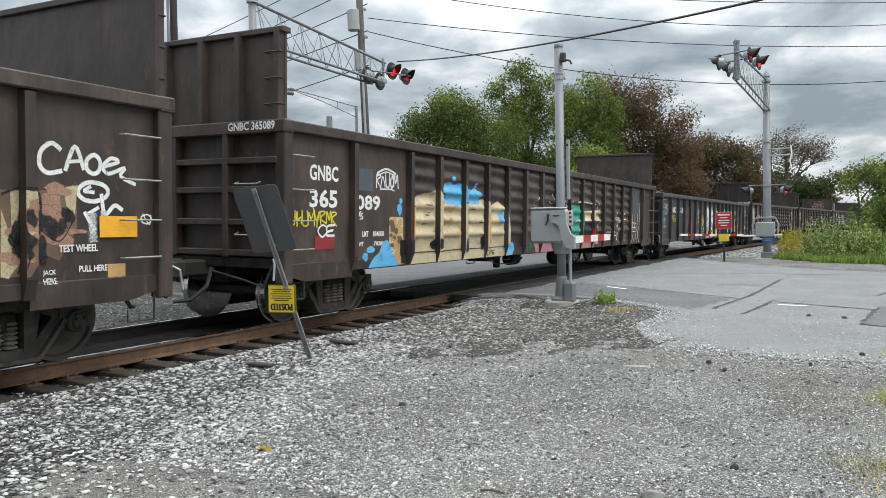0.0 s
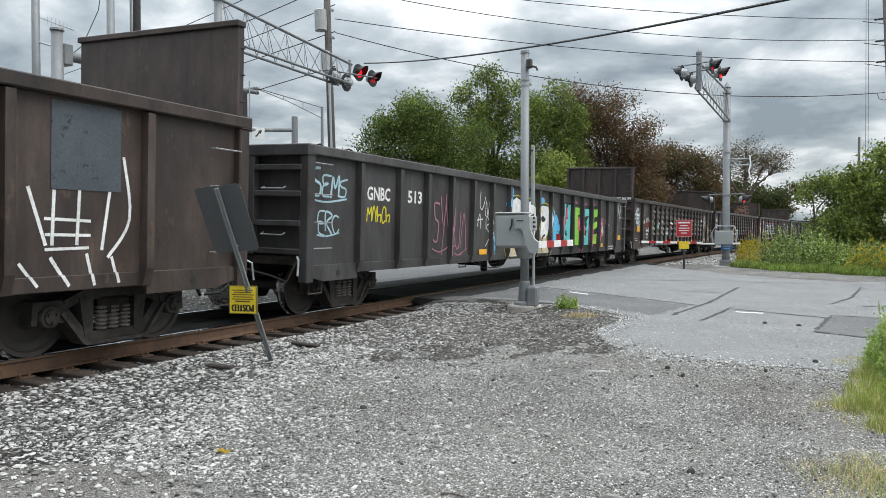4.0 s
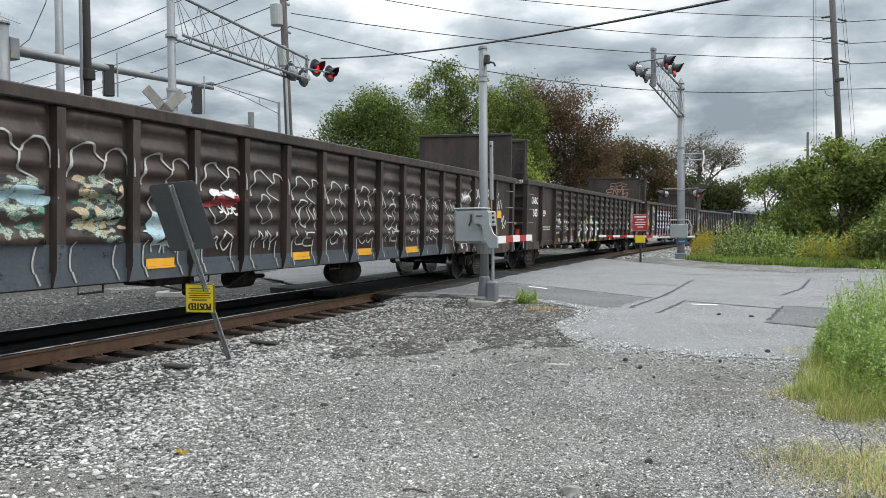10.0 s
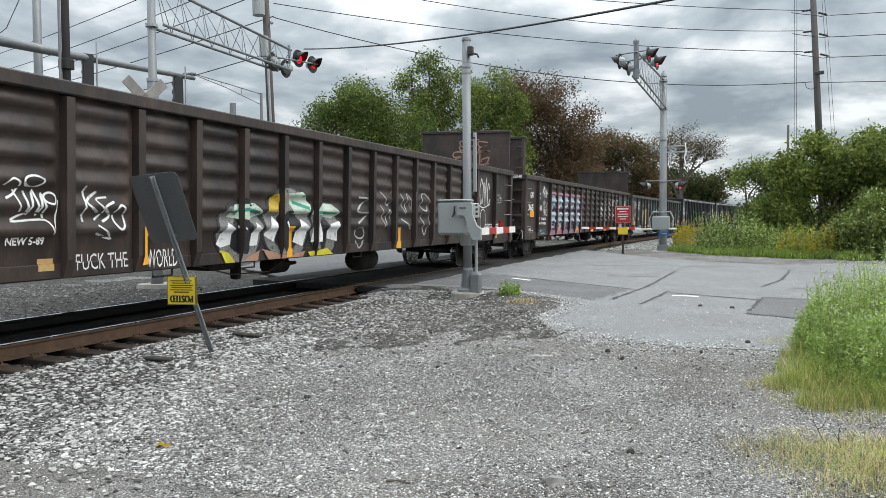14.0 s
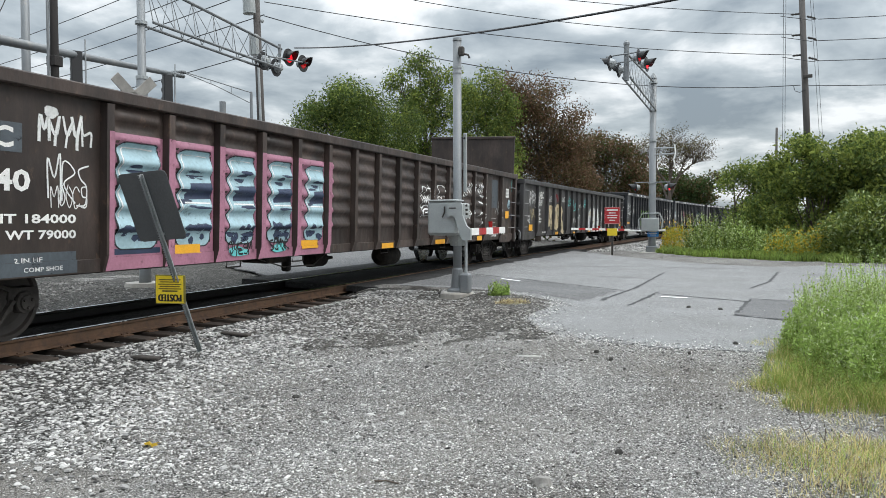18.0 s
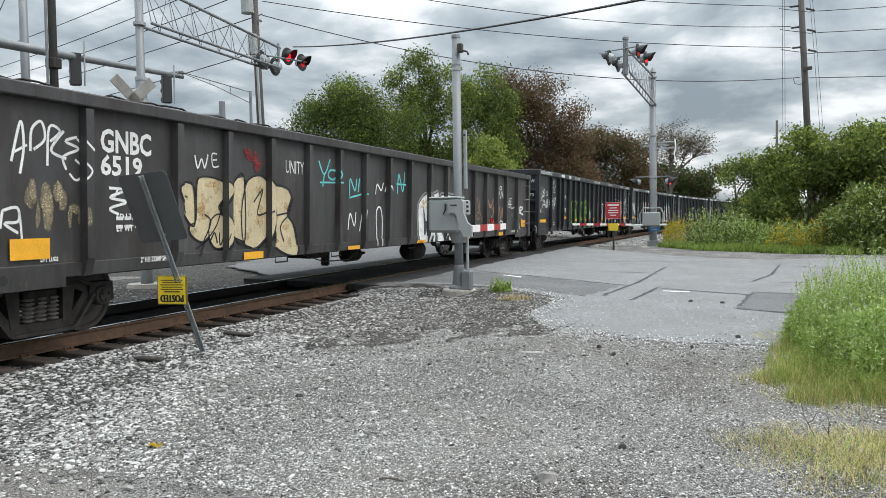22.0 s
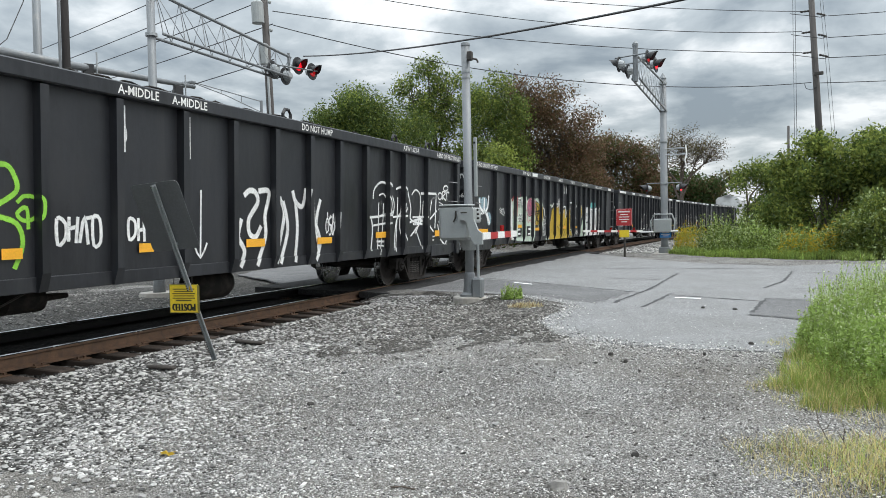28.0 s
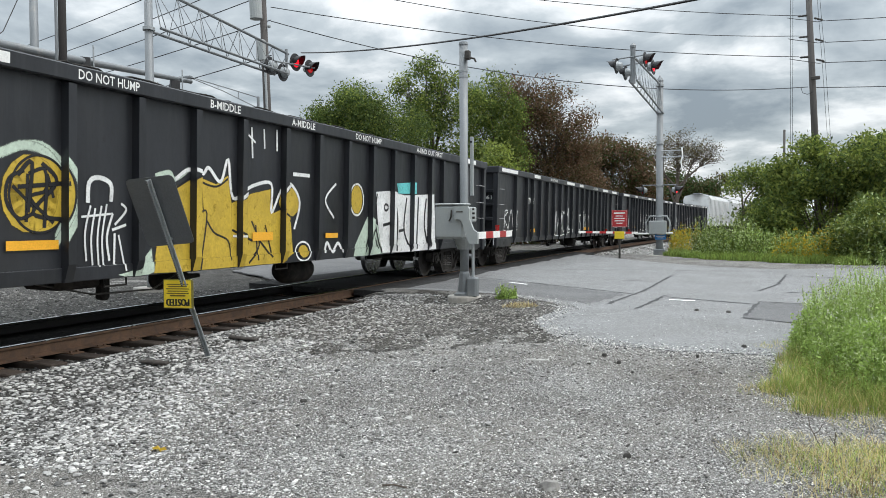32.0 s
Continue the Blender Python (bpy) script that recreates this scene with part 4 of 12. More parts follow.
def bulkhead(car, info, sy, paint):
    """A raised steel end wall above the gondola's end."""
    L, top = info["L"], info["top"]
    tall_ = 4.12
    b = Mesh().box(-1.47, 1.47, min(sy * (L - 0.17), sy * (L - 0.12)), max(sy * (L - 0.17), sy * (L - 0.12)), top, tall_)
    wall = part("bulkhead", b, paint, car, "raised steel end wall")
    rib = Mesh().prism([(-0.06, 0.0), (0.06, 0.0), (0.04, sy * 0.1), (-0.04, sy * 0.1)] if sy > 0 else [(-0.06, 0.0), (-0.04, sy * 0.1), (0.04, sy * 0.1), (0.06, 0.0)], top + 0.01, tall_ - 0.01, "z").data("rib", paint)
    for x in (-1.4, -0.7, 0.0, 0.7, 1.4):
        part("rib", rib, None, wall, at=pose(x, sy * (L - 0.12), 0))
    part("cap_rail", Mesh().box(-1.5, 1.5, min(sy * (L - 0.22), sy * (L - 0.05)), max(sy * (L - 0.22), sy * (L - 0.05)), tall_ - 0.06, tall_ + 0.02, c=0.01), paint, wall)
    for z in (3.1, 3.45, 3.8):
        lad = Mesh()
        lad.tube([(1.2, sy * (L - 0.12), z), (1.2, sy * (L - 0.02), z), (1.46, sy * (L - 0.02), z), (1.46, sy * (L - 0.12), z)], 0.011, n=5)
        part("ladder_rung", lad, IRON, wall)


CARS = []


def gondola(front, rear, top, sill, ribbed, first, paint, label, bulk=(False, False), chord=0.15, second=1.7, third=0.0, pitch=1.11, bays=()):
    car, info = car_body(rear - front, top, sill, ribbed, first, paint, "gondola", label, chord, second, third, pitch, bays)
    for sy, on in zip((-1, 1), bulk):
        if on:
            bulkhead(car, info, sy, paint)
    info["mid"] = (front + rear) / 2
    if not bulk[0]:
        bent_edge(car, info, int(front))
    CARS.append((car, info))
    return car, info


car_a = gondola(-15.3, 6.2, 2.88, 0.76, True, 1.7, RUST_BROWN, "brown ribbed gondola car with graffiti and raised ends", (True, True), pitch=1.05)
car_b = gondola(8.09, 29.66, 2.88, 0.76, True, 1.7, RUST_BROWN, "brown ribbed gondola car with cream and blue graffiti", (True, True), pitch=1.05)
car_c = gondola(31.0, 52.7, 2.69, 0.70, False, 1.55, GREY_CAR, "dark grey gondola car with bright lettered graffiti", second=1.36, pitch=1.115)
car_d = gondola(54.2, 75.6, 2.82, 0.76, True, 1.7, RUST_DARK, "brown ribbed gondola car with pale scrawled graffiti", (True, True), pitch=1.05)
car_e = gondola(77.15, 98.65, 2.88, 0.76, True, 1.7, RUST_DARK, "brown ribbed gondola car with small white graffiti", (True, True), pitch=1.05)
car_f = gondola(100.45, 121.85, 2.88, 0.76, True, 1.7, RUST_BROWN, "brown ribbed gondola car with pink and blue graffiti", (True, True), pitch=1.05)
car_g = gondola(123.0, 145.1, 2.80, 0.76, False, 1.75, GREY_CAR, "dark grey gondola car with white block graffiti", bays=(2.02, 3.53, 4.6, 5.7, 6.85, 7.95, 9.02, 10.16, 11.3, 12.5, 13.65, 14.76, 15.86, 16.98, 18.1, 19.1, 20.45))
BLACK_BAYS = (2.03, 3.33, 4.08, 5.1, 6.15, 7.18, 8.22, 9.27, 10.3, 11.44, 12.49, 13.54, 14.57, 15.57, 16.62, 17.65, 18.42, 19.68)
car_h = gondola(146.54, 168.29, 3.10, 0.74, False, 1.75, BLACK_CAR, "black high-sided gondola car with white sprayed graffiti", chord=0.18, bays=BLACK_BAYS)
car_i = gondola(169.6, 191.35, 3.10, 0.74, False, 1.75, BLACK_CAR, "black high-sided gondola car with yellow and white graffiti", chord=0.18, bays=BLACK_BAYS)
car_j = gondola(192.75, 214.5, 3.10, 0.74, False, 1.75, BLACK_CAR, "black high-sided gondola car with white sprayed graffiti", chord=0.18, bays=BLACK_BAYS)
car_k = gondola(215.9, 237.65, 3.10, 0.74, False, 1.75, BLACK_CAR, "black high-sided gondola car with few white marks", chord=0.18, bays=BLACK_BAYS)
car_l = gondola(239.05, 260.8, 3.10, 0.74, False, 1.75, BLACK_CAR, "black high-sided gondola car, plain", chord=0.18, bays=BLACK_BAYS)


def covered_hopper(front, rear):
    car = thing("covered_hopper", Matrix(), "pale grey covered hopper car with rounded roof", "freight car", "cars of the train")
    L = (rear - front) / 2
    prof = [(-1.5, 1.2), (-1.55, 4.0), (-1.3, 4.35), (-0.6, 4.55), (0.6, 4.55), (1.3, 4.35), (1.55, 4.0), (1.5, 1.2)]
    part("shell", Mesh().prism(prof, -L + 0.9, L - 0.9, "y"), WHITE_CAR, car)
    part("sill", Mesh().box(-1.5, 1.5, -L, L, 0.95, 1.2), WHITE_CAR, car)
    rib = Mesh().box(1.54, 1.6, -0.04, 0.04, 1.2, 4.0).data("rib", WHITE_CAR)
    for k in range(15):
        part("rib", rib, None, car, at=pose(0, -L + 1.2 + k * (2 * L - 2.4) / 14, 0))
    part("running_board", Mesh().box(-0.4, 0.4, -L + 0.3, L - 0.3, 4.62, 4.68), GALV, car)
    for sy in (-1, 1):
        part("end_slope", Mesh().prism([(sy * (L - 0.9), 4.3), (sy * (L - 0.9), 1.2), (sy * (L - 0.2), 1.2)], -1.4, 1.4, "x"), WHITE_CAR, car)
    for k in (-1, 0, 1):
        part("outlet", Mesh().prism([(-1.2, 1.0), (1.2, 1.0), (0.3, 0.4), (-0.3, 0.4)], k * 3.6 - 1.2, k * 3.6 + 1.2, "y"), UNDER, car)
    add_trucks(car, L)
    CARS.append((car, {"mid": (front + rear) / 2, "L": L}))


covered_hopper(262.3, 279.9)
covered_hopper(281.3, 298.9)
covered_hopper(300.3, 317.9)


# ---- paint, lettering and reflectors on the cars ----
def spray(name, col):
    """Sprayed paint: fades out where its coat is thin, and is worn off in small spots."""
    m = material(name, col, 0.5, vary=0.14, scale=2.5, fine=25, bump=0.05, dirt=tuple(c * 0.6 for c in col), dirt_at=0.63, dirt_scale=2.2)
    t = m.node_tree

    def node(kind, *ins):
        n = t.nodes.new(kind)
        for k, v in enumerate(ins):
            if isinstance(v, bpy.types.NodeSocket):
                t.links.new(v, n.inputs[k])
            elif v is not None:
                n.inputs[k].default_value = v
        return n

    tc = t.nodes.new("ShaderNodeTexCoord")
    cover = t.nodes.new("ShaderNodeAttribute")
    cover.attribute_name = "cover"
    mist = node("ShaderNodeTexNoise", tc.outputs["Object"], None, 55.0, 2.0)
    wear = node("ShaderNodeTexNoise", tc.outputs["Object"], None, 7.0, 6.0, 0.72)
    add = node("ShaderNodeMath", mist.outputs[0], 0.55, -0.275)
    add.operation = "MULTIPLY_ADD"
    total = node("ShaderNodeMath", cover.outputs["Fac"], add.outputs[0])
    coat = node("ShaderNodeMapRange", total.outputs[0], 0.12, 0.78, 0.0, 1.0)
    coat.interpolation_type = "SMOOTHSTEP"
    spots = node("ShaderNodeMapRange", wear.outputs[0], 0.3, 0.42, 0.45, 1.0)
    fac = node("ShaderNodeMath", coat.outputs[0], spots.outputs[0])
    fac.operation = "MULTIPLY"
    clear = t.nodes.new("ShaderNodeBsdfTransparent")
    mx = node("ShaderNodeMixShader", fac.outputs[0], clear.outputs[0], t.nodes["Principled BSDF"].outputs[0])
    t.links.new(mx.outputs[0], t.nodes["Material Output"].inputs[0])
    return m


SP_WHITE = spray("white spray paint", (0.74, 0.75, 0.74))
SP_GREY = spray("thin grey spray paint", (0.27, 0.27, 0.26))
SP_PALE = spray("thin white spray paint", (0.4, 0.4, 0.39))
SP_CREAM = spray("cream roller paint", (0.56, 0.47, 0.30))
SP_SKY = spray("sky blue spray paint", (0.11, 0.43, 0.7))
SP_CYAN = spray("turquoise spray paint", (0.14, 0.56, 0.56))
SP_LIME = spray("lime spray paint", (0.26, 0.58, 0.06))
SP_PINK = spray("pink spray paint", (0.6, 0.12, 0.2))
SP_ROSE = spray("dusty rose spray paint", (0.38, 0.17, 0.24))
SP_ICE = spray("ice blue spray paint", (0.36, 0.52, 0.58))
SP_GOLD = spray("golden yellow spray paint", (0.52, 0.36, 0.04))
SP_TAN = spray("tan spray paint", (0.52, 0.33, 0.13))
SP_TEAL = spray("deep teal spray paint", (0.02, 0.27, 0.2))
SP_BLACK = spray("black spray paint", (0.012, 0.012, 0.014))
SP_NAVY = spray("navy spray paint", (0.03, 0.045, 0.09))
SP_RED = spray("dark red spray paint", (0.28, 0.025, 0.03))
SP_MINT = spray("pale mint spray paint", (0.5, 0.6, 0.5))
SP_PEACH = spray("peach spray paint", (0.4, 0.23, 0.16))
SP_SLATE = spray("slate patch paint", (0.075, 0.09, 0.105))
SP_BROWN = spray("brown patch paint", (0.16, 0.10, 0.065))
SP_YELLOW = spray("bright yellow spray paint", (0.62, 0.55, 0.03))


def smooth_line(pts, n=5):
    if len(pts) < 3:
        return pts
    closed = pts[0] == pts[-1]
    out = []
    k = len(pts)
    for i in range(k - 1):
        p0 = pts[i - 1] if i else (pts[-2] if closed else pts[0])
        p1, p2 = pts[i], pts[i + 1]
        p3 = pts[i + 2] if i + 2 < k else (pts[1] if closed else pts[-1])
        for j in range(n):
            t = j / n
            out.append(tuple(0.5 * (2 * b + (c - a) * t + (2 * a - 5 * b + 4 * c - d) * t * t + (3 * b - a - 3 * c + d) * t ** 3) for a, b, c, d in zip(p0, p1, p2, p3)))
    return out + [pts[-1]]


def stroke(pts, w, n=5):
    """A sprayed line as short four-sided pieces."""
    ln = smooth_line(pts, n)
    rims = []
    for i, (x, y) in enumerate(ln):
        a, b = ln[max(i - 1, 0)], ln[min(i + 1, len(ln) - 1)]
        dx, dy = b[0] - a[0], b[1] - a[1]
        q = math.hypot(dx, dy) or 1
        rims.append([(x - dy / q * w * k, y + dx / q * w * k, c) for k, c in ((0.78, 0.0), (0.3, 1.0), (-0.3, 1.0), (-0.78, 0.0))])
    return [[r0[k], r0[k + 1], r1[k + 1], r1[k]] for r0, r1 in zip(rims, rims[1:]) for k in range(3)]


def blob(cu, cv, ru, rv, seed, n=18, wob=0.12):
    rg = random.Random(seed)
    ph = [rg.uniform(0, 6.28) for _ in range(3)]
    rim = []
    for k in range(n):
        a = 2 * math.pi * k / n
        r = 1 + wob * (math.sin(2 * a + ph[0]) + 0.7 * math.sin(3 * a + ph[1]) + 0.5 * math.sin(5 * a + ph[2]))
        rim.append((cu + ru * r * math.cos(a), cv + rv * r * math.sin(a)))
    return rim


def fan(rim):
    cu, cv = sum(p[0] for p in rim) / len(rim), sum(p[1] for p in rim) / len(rim)
    out = [[(cu, cv), rim[i], rim[(i + 1) % len(rim)]] for i in range(len(rim))]
    # a misty margin outside the rim
    edge = []
    for u, v in rim:
        q = math.hypot(u - cu, v - cv) or 1
        edge.append((u + (u - cu) / q * 0.022, v + (v - cv) / q * 0.022, 0.0))
    return out + [[rim[i], edge[i], edge[(i + 1) % len(rim)], rim[(i + 1) % len(rim)]] for i in range(len(rim))]


def rect(u0, u1, v0, v1):
    return [[(u0, v0), (u1, v0), (u1, v1), (u0, v1)]]


def words(text, u0, u1, v0, v1, grow=0.0):
    """A line of writing fitted into a rectangle."""
    cu = bpy.data.curves.new("writing", "FONT")
    cu.body, cu.size, cu.resolution_u, cu.offset = text, 1.0, 2, grow
    ob = bpy.data.objects.new("writing", cu)
    me = ob.to_mesh()
    vs = [(v.co.x, v.co.y) for v in me.vertices]
    fs = [tuple(p.vertices) for p in me.polygons]
    ob.to_mesh_clear()
    bpy.data.objects.remove(ob)
    bpy.data.curves.remove(cu)
    xs_, ys_ = [p[0] for p in vs], [p[1] for p in vs]
    ax, bx, ay, by = min(xs_), max(xs_), min(ys_), max(ys_)
    pt = [(u0 + (x - ax) / (bx - ax) * (u1 - u0), v0 + (y - ay) / (by - ay) * (v1 - v0)) for x, y in vs]
    return [[pt[i] for i in f] for f in fs]


FORMS = [
    [(0, 0), (0.1, 1), (0.5, 0.45), (0.9, 1), (1, 0)], [(1, 0.85), (0.45, 1), (0.05, 0.5), (0.4, 0), (1, 0.2)],
    [(0, 0), (0.45, 1), (1, 0)], [(0.95, 0.95), (0.2, 0.9), (0.3, 0.55), (0.85, 0.4), (0.7, 0.05), (0, 0.05)],
    [(0, 1), (0.08, 0.2), (0.5, 0), (0.9, 0.2), (1, 1)], [(0.5, 1), (0.05, 0.55), (0.45, 0), (0.95, 0.5), (0.5, 1)],
    [(0.05, 0), (0.05, 1), (0.9, 0.85), (0.1, 0.5), (1, 0)], [(1, 1), (0.1, 0.95), (0.1, 0.5), (0.8, 0.5), (0.1, 0.45), (0.1, 0.05), (1, 0)],
    [(0, 1), (0.5, 0.3), (1, 1), (0.5, 0.3), (0.45, -0.2)], [(0.1, 0), (0.1, 1), (0.15, 0.4), (0.9, 0.5), (0.8, 0)],
]


def scrawl(u, v, w, h, seed, width=0.035, count=None, tail=True):
    """A hand-sprayed scrawl: a row of loose looping forms."""
    rg = random.Random(seed)
    n = count or max(2, round(w / h * 1.6))
    out = []
    for k in range(n):
        form = rg.choice(FORMS)
        cw = w / n
        hh = h * rg.uniform(0.75, 1.05)
        sl = rg.uniform(-0.12, 0.12)
        pts = [(u + cw * (k + 0.04 + 0.98 * (x + rg.uniform(-0.1, 0.1) + sl * y)), v + rg.uniform(-0.05, 0.08) * h + hh * (y + rg.uniform(-0.07, 0.07))) for x, y in form]
        out += stroke(pts, width * rg.uniform(0.8, 1.2))
    if tail:
        out += stroke([(u - 0.02 * w, v - 0.06 * h), (u + 0.4 * w, v - 0.13 * h), (u + w * 1.02, v + 0.02 * h)], width * 0.8)
    return out


def clipped(poly, axis, lo, hi):
    for sign, lim in ((1, lo), (-1, -hi)):
        out = []
        for i, p in enumerate(poly):
            q = poly[i - 1]
            a, b = sign * q[axis] - lim, sign * p[axis] - lim
            if (a >= 0) != (b >= 0):
                t = a / (a - b)
                out.append(tuple(m + (n - m) * t for m, n in zip(q, p)))
            if b >= 0:
                out.append(p)
        poly = out
        if len(poly) < 3:
            return []
    return poly


def slabs(a, b, cuts):
    edges = [a] + [c for c in cuts if a < c < b] + [b]
    return zip(edges, edges[1:])


def paint(car, layers, name="graffiti", label="", base=0.0):
    """Lays coats of paint on the near side, over the sheets, their ribs and the posts. Layers: (material, shapes)."""
    ob, info = car
    L, posts = info["L"], info["posts"]
    ycuts = []
    for p in posts[1:-1]:
        ycuts += [p - 0.058, p + 0.058]
        if info["ribbed"]:
            ycuts += [p - 0.2, p - 0.14, p - 0.09, p + 0.09, p + 0.14, p + 0.2]
    ycuts.sort()
    zcuts = [info["sill"] + 0.165] + ([info["sill"] + 0.42 + 0.262 * k / 6 for k in range(0, 39)] if info["ribbed"] else [])
    me = Mesh()
    mats, cover, normals = [], [], []
    for lay, (mat, shapes, *full) in enumerate(layers):
        coat_full = full[0] if full else 1.0
        mats.append(mat)
        for num, shape in enumerate(shapes):
            poly = [(p[0] - L, p[1], p[2] if len(p) > 2 else 1.0) for p in shape]
            ys_ = [p[0] for p in poly]
            for a, b in slabs(max(min(ys_), -L + 0.06), min(max(ys_), L - 0.06), ycuts):
                if b - a < 1e-5:
                    continue
                strip = clipped(poly, 0, a, b)
                if not strip:
                    continue
                m = (a + b) / 2
                on_post = any(abs(m - p) < 0.058 for p in posts[1:-1])
                zs_ = [p[1] for p in strip]
                for c, d in slabs(max(min(zs_), info["sill"] + 0.01), min(max(zs_), info["top"] - 0.16), [info["sill"] + 0.2] if on_post else zcuts):
                    piece = clipped(strip, 1, c, d) if d - c > 1e-5 else []
                    if len(piece) < 3:
                        continue
                    lift = base + 0.004 + 0.0025 * lay + 0.00003 * (num % 60)
                    vs = []
                    if sum(p[0] * q[1] - q[0] * p[1] for p, q in zip(piece, piece[1:] + piece[:1])) < 0:
                        piece = piece[::-1]
                    for y, z, thick in piece:
                        cover.append(thick * coat_full)
                        slope = 0.0
                        if info["ribbed"] and not on_post and (c + d) / 2 > info["sill"] + 0.165:
                            slope = (sheet_x(info, y, z + 0.015) - sheet_x(info, y, z - 0.015)) / 0.03
                        normals.append((1.0 / math.hypot(1, slope), 0.0, -slope / math.hypot(1, slope)))
                        if on_post:
                            x = info["xs"] + min(0.11, max(0.05, 0.05 + 0.06 * (z - info["sill"]) / 0.2)) + lift
                        else:
                            x = (sheet_x(info, y, z) if (c + d) / 2 > info["sill"] + 0.165 else info["xs"] + 0.02) + lift
                        vs.append((x, y, z))
                    me.add(vs, [tuple(range(len(vs)))], lay)
    coat = part(name, me, mats, ob, label)
    coat.data.attributes.new("cover", "FLOAT", "POINT").data.foreach_set("value", cover)
    if info["ribbed"]:
        coat.data.polygons.foreach_set("use_smooth", [True] * len(coat.data.polygons))
        coat.data.normals_split_custom_set_from_vertices(normals)
    return coat


def reflector(car, u0, u1, v0, v1):
    paint(car, [(YELLOW_REFL, rect(u0, u1, v0, v1))], "reflector", "amber reflective patch", 0.022)


def stencil(car, u0, u1, v0, v1, seed=1):
    """Small stencilled data too fine to read: rows of short bars."""
    rg = random.Random(seed)
    shapes = []
    rows = max(1, round((v1 - v0) / 0.09))
    for r in range(rows):
        u = u0
        z = v1 - (r + 0.7) * (v1 - v0) / rows
        while u < u1 - 0.04:
            w = rg.uniform(0.03, 0.12)
            shapes += rect(u, min(u + w, u1), z, z + 0.045)
            u += w + rg.uniform(0.02, 0.05)
    paint(car, [(SP_WHITE, shapes)], "stencilled_data", "small white stencilled lettering")


def lettering(car, rows, mat=None, base=0.0):
    shapes = []
    for text, u0, u1, v0, v1 in rows:
        shapes += words(text, u0, u1, v0, v1, 0.028)
    paint(car, [(mat or WHITE, shapes)], "lettering", "white stencilled reporting marks", base)


def chord_words(car, rows, patches=()):
    ob, info = car
    L = info["L"]
    me = Mesh()
    x = info["xs"] + 0.1275
    for u0, u1 in patches:
        me.add([(x, u0 - L, info["top"] - 0.14), (x, u1 - L, info["top"] - 0.14), (x, u1 - L, info["top"] - 0.03), (x, u0 - L, info["top"] - 0.03)], [(0, 1, 2, 3)])
    for text, u0, u1 in rows:
        for sh in words(text, u0, u1, info["top"] - 0.145, info["top"] - 0.035, 0.015):
            me.add([(x, u - L, v) for u, v in sh], [tuple(range(len(sh)))])
    part("chord_lettering", me, WHITE, ob, "white lettering along the top chord")


def end_words(car, text, x0, x1, z0, z1, deep=-0.024):
    ob, info = car
    me = Mesh()
    for sh in words(text, x0, x1, z0, z1, 0.028):
        me.add([(u, -info["L"] + deep, v) for u, v in sh], [tuple(range(len(sh)))])
    part("end_lettering", me, WHITE, ob, "white number on the end beam")


def dabs(u0, u1, v0, v1, n, seed, w=0.13, h=0.035):
    """Uneven short dabs of paint scattered over a rectangle."""
    rg = random.Random(seed)
    out = []
    for k in range(n):
        out += fan(blob(rg.uniform(u0, u1), rg.uniform(v0, v1), w * rg.uniform(0.5, 1.4), h * rg.uniform(0.6, 1.6), seed * 100 + k, 11, 0.2))
    return out


def cloud(cu, cv, ru, rv, seed, n=9):
    """A puffy cloud of overlapping round lobes."""
    rg = random.Random(seed)
    out = fan(blob(cu, cv, ru * 0.8, rv * 0.8, seed, 16, 0.03))
    for k in range(n):
        a = 2 * math.pi * (k + rg.random() * 0.5) / n
        r = rg.uniform(0.25, 0.42)
        out += fan(blob(cu + ru * 0.7 * math.cos(a), cv + rv * 0.7 * math.sin(a), ru * r, rv * r, seed + k, 14, 0.03))
    return out


def tall(u0, u1, v0, v1, r=0.12, n=4):
    """A rectangle with rounded corners, as a rim."""
    rim = []
    for cu, cv, a0 in ((u1 - r, v1 - r, 0), (u0 + r, v1 - r, 90), (u0 + r, v0 + r, 180), (u1 - r, v0 + r, 270)):
        rim += [(cu + r * math.cos(radians(a0 + 90 * k / n)), cv + r * math.sin(radians(a0 + 90 * k / n))) for k in range(n + 1)]
    return rim


def outline(rim, w):
    return stroke(list(rim) + [rim[0]], w, 3)


# leading car
paint(car_a, [(SP_TAN, rect(20.7, 20.92, 0.92, 1.06))], "faded_placard")

# first full car
lettering(car_b, [("GNBC", 0.67, 1.36, 2.1, 2.33), ("365", 0.67, 1.34, 1.71, 1.98), ("089", 1.83, 2.52, 1.69, 1.93), ("LMT", 2.0, 2.18, 1.27, 1.36), ("184600", 2.31, 2.64, 1.27, 1.36), ("LT WT", 1.8, 2.04, 1.12, 1.19), ("78200", 2.33, 2.64, 1.12, 1.19)])
end_words(car_b, "GNBC 365089", 0.58, 1.42, 2.75, 2.87)
paint(car_b, [(SP_SLATE, rect(1.76, 2.3, 2.0, 2.35)), (SP_WHITE, scrawl(2.4, 2.06, 0.66, 0.24, 44, 0.028, 5, False) + stroke([(2.42, 2.3), (2.7, 2.38), (3.0, 2.31)], 0.03) + stroke([(2.42, 2.25), (2.7, 2.33), (2.98, 2.27)], 0.02) + stroke([(2.5, 2.04), (2.8, 2.05), (2.95, 2.03)], 0.02) + scrawl(1.82, 1.54, 0.2, 0.12, 47, 0.016, 4, False)), (SP_YELLOW, scrawl(0.22, 1.45, 1.1, 0.22, 45, 0.025, 8, False)), (SP_RED, rect(0.78, 1.26, 1.1, 1.3)), (SP_WHITE, scrawl(0.85, 1.28, 0.4, 0.2, 46, 0.03, 2, False))], label="small tags over a slate patch")
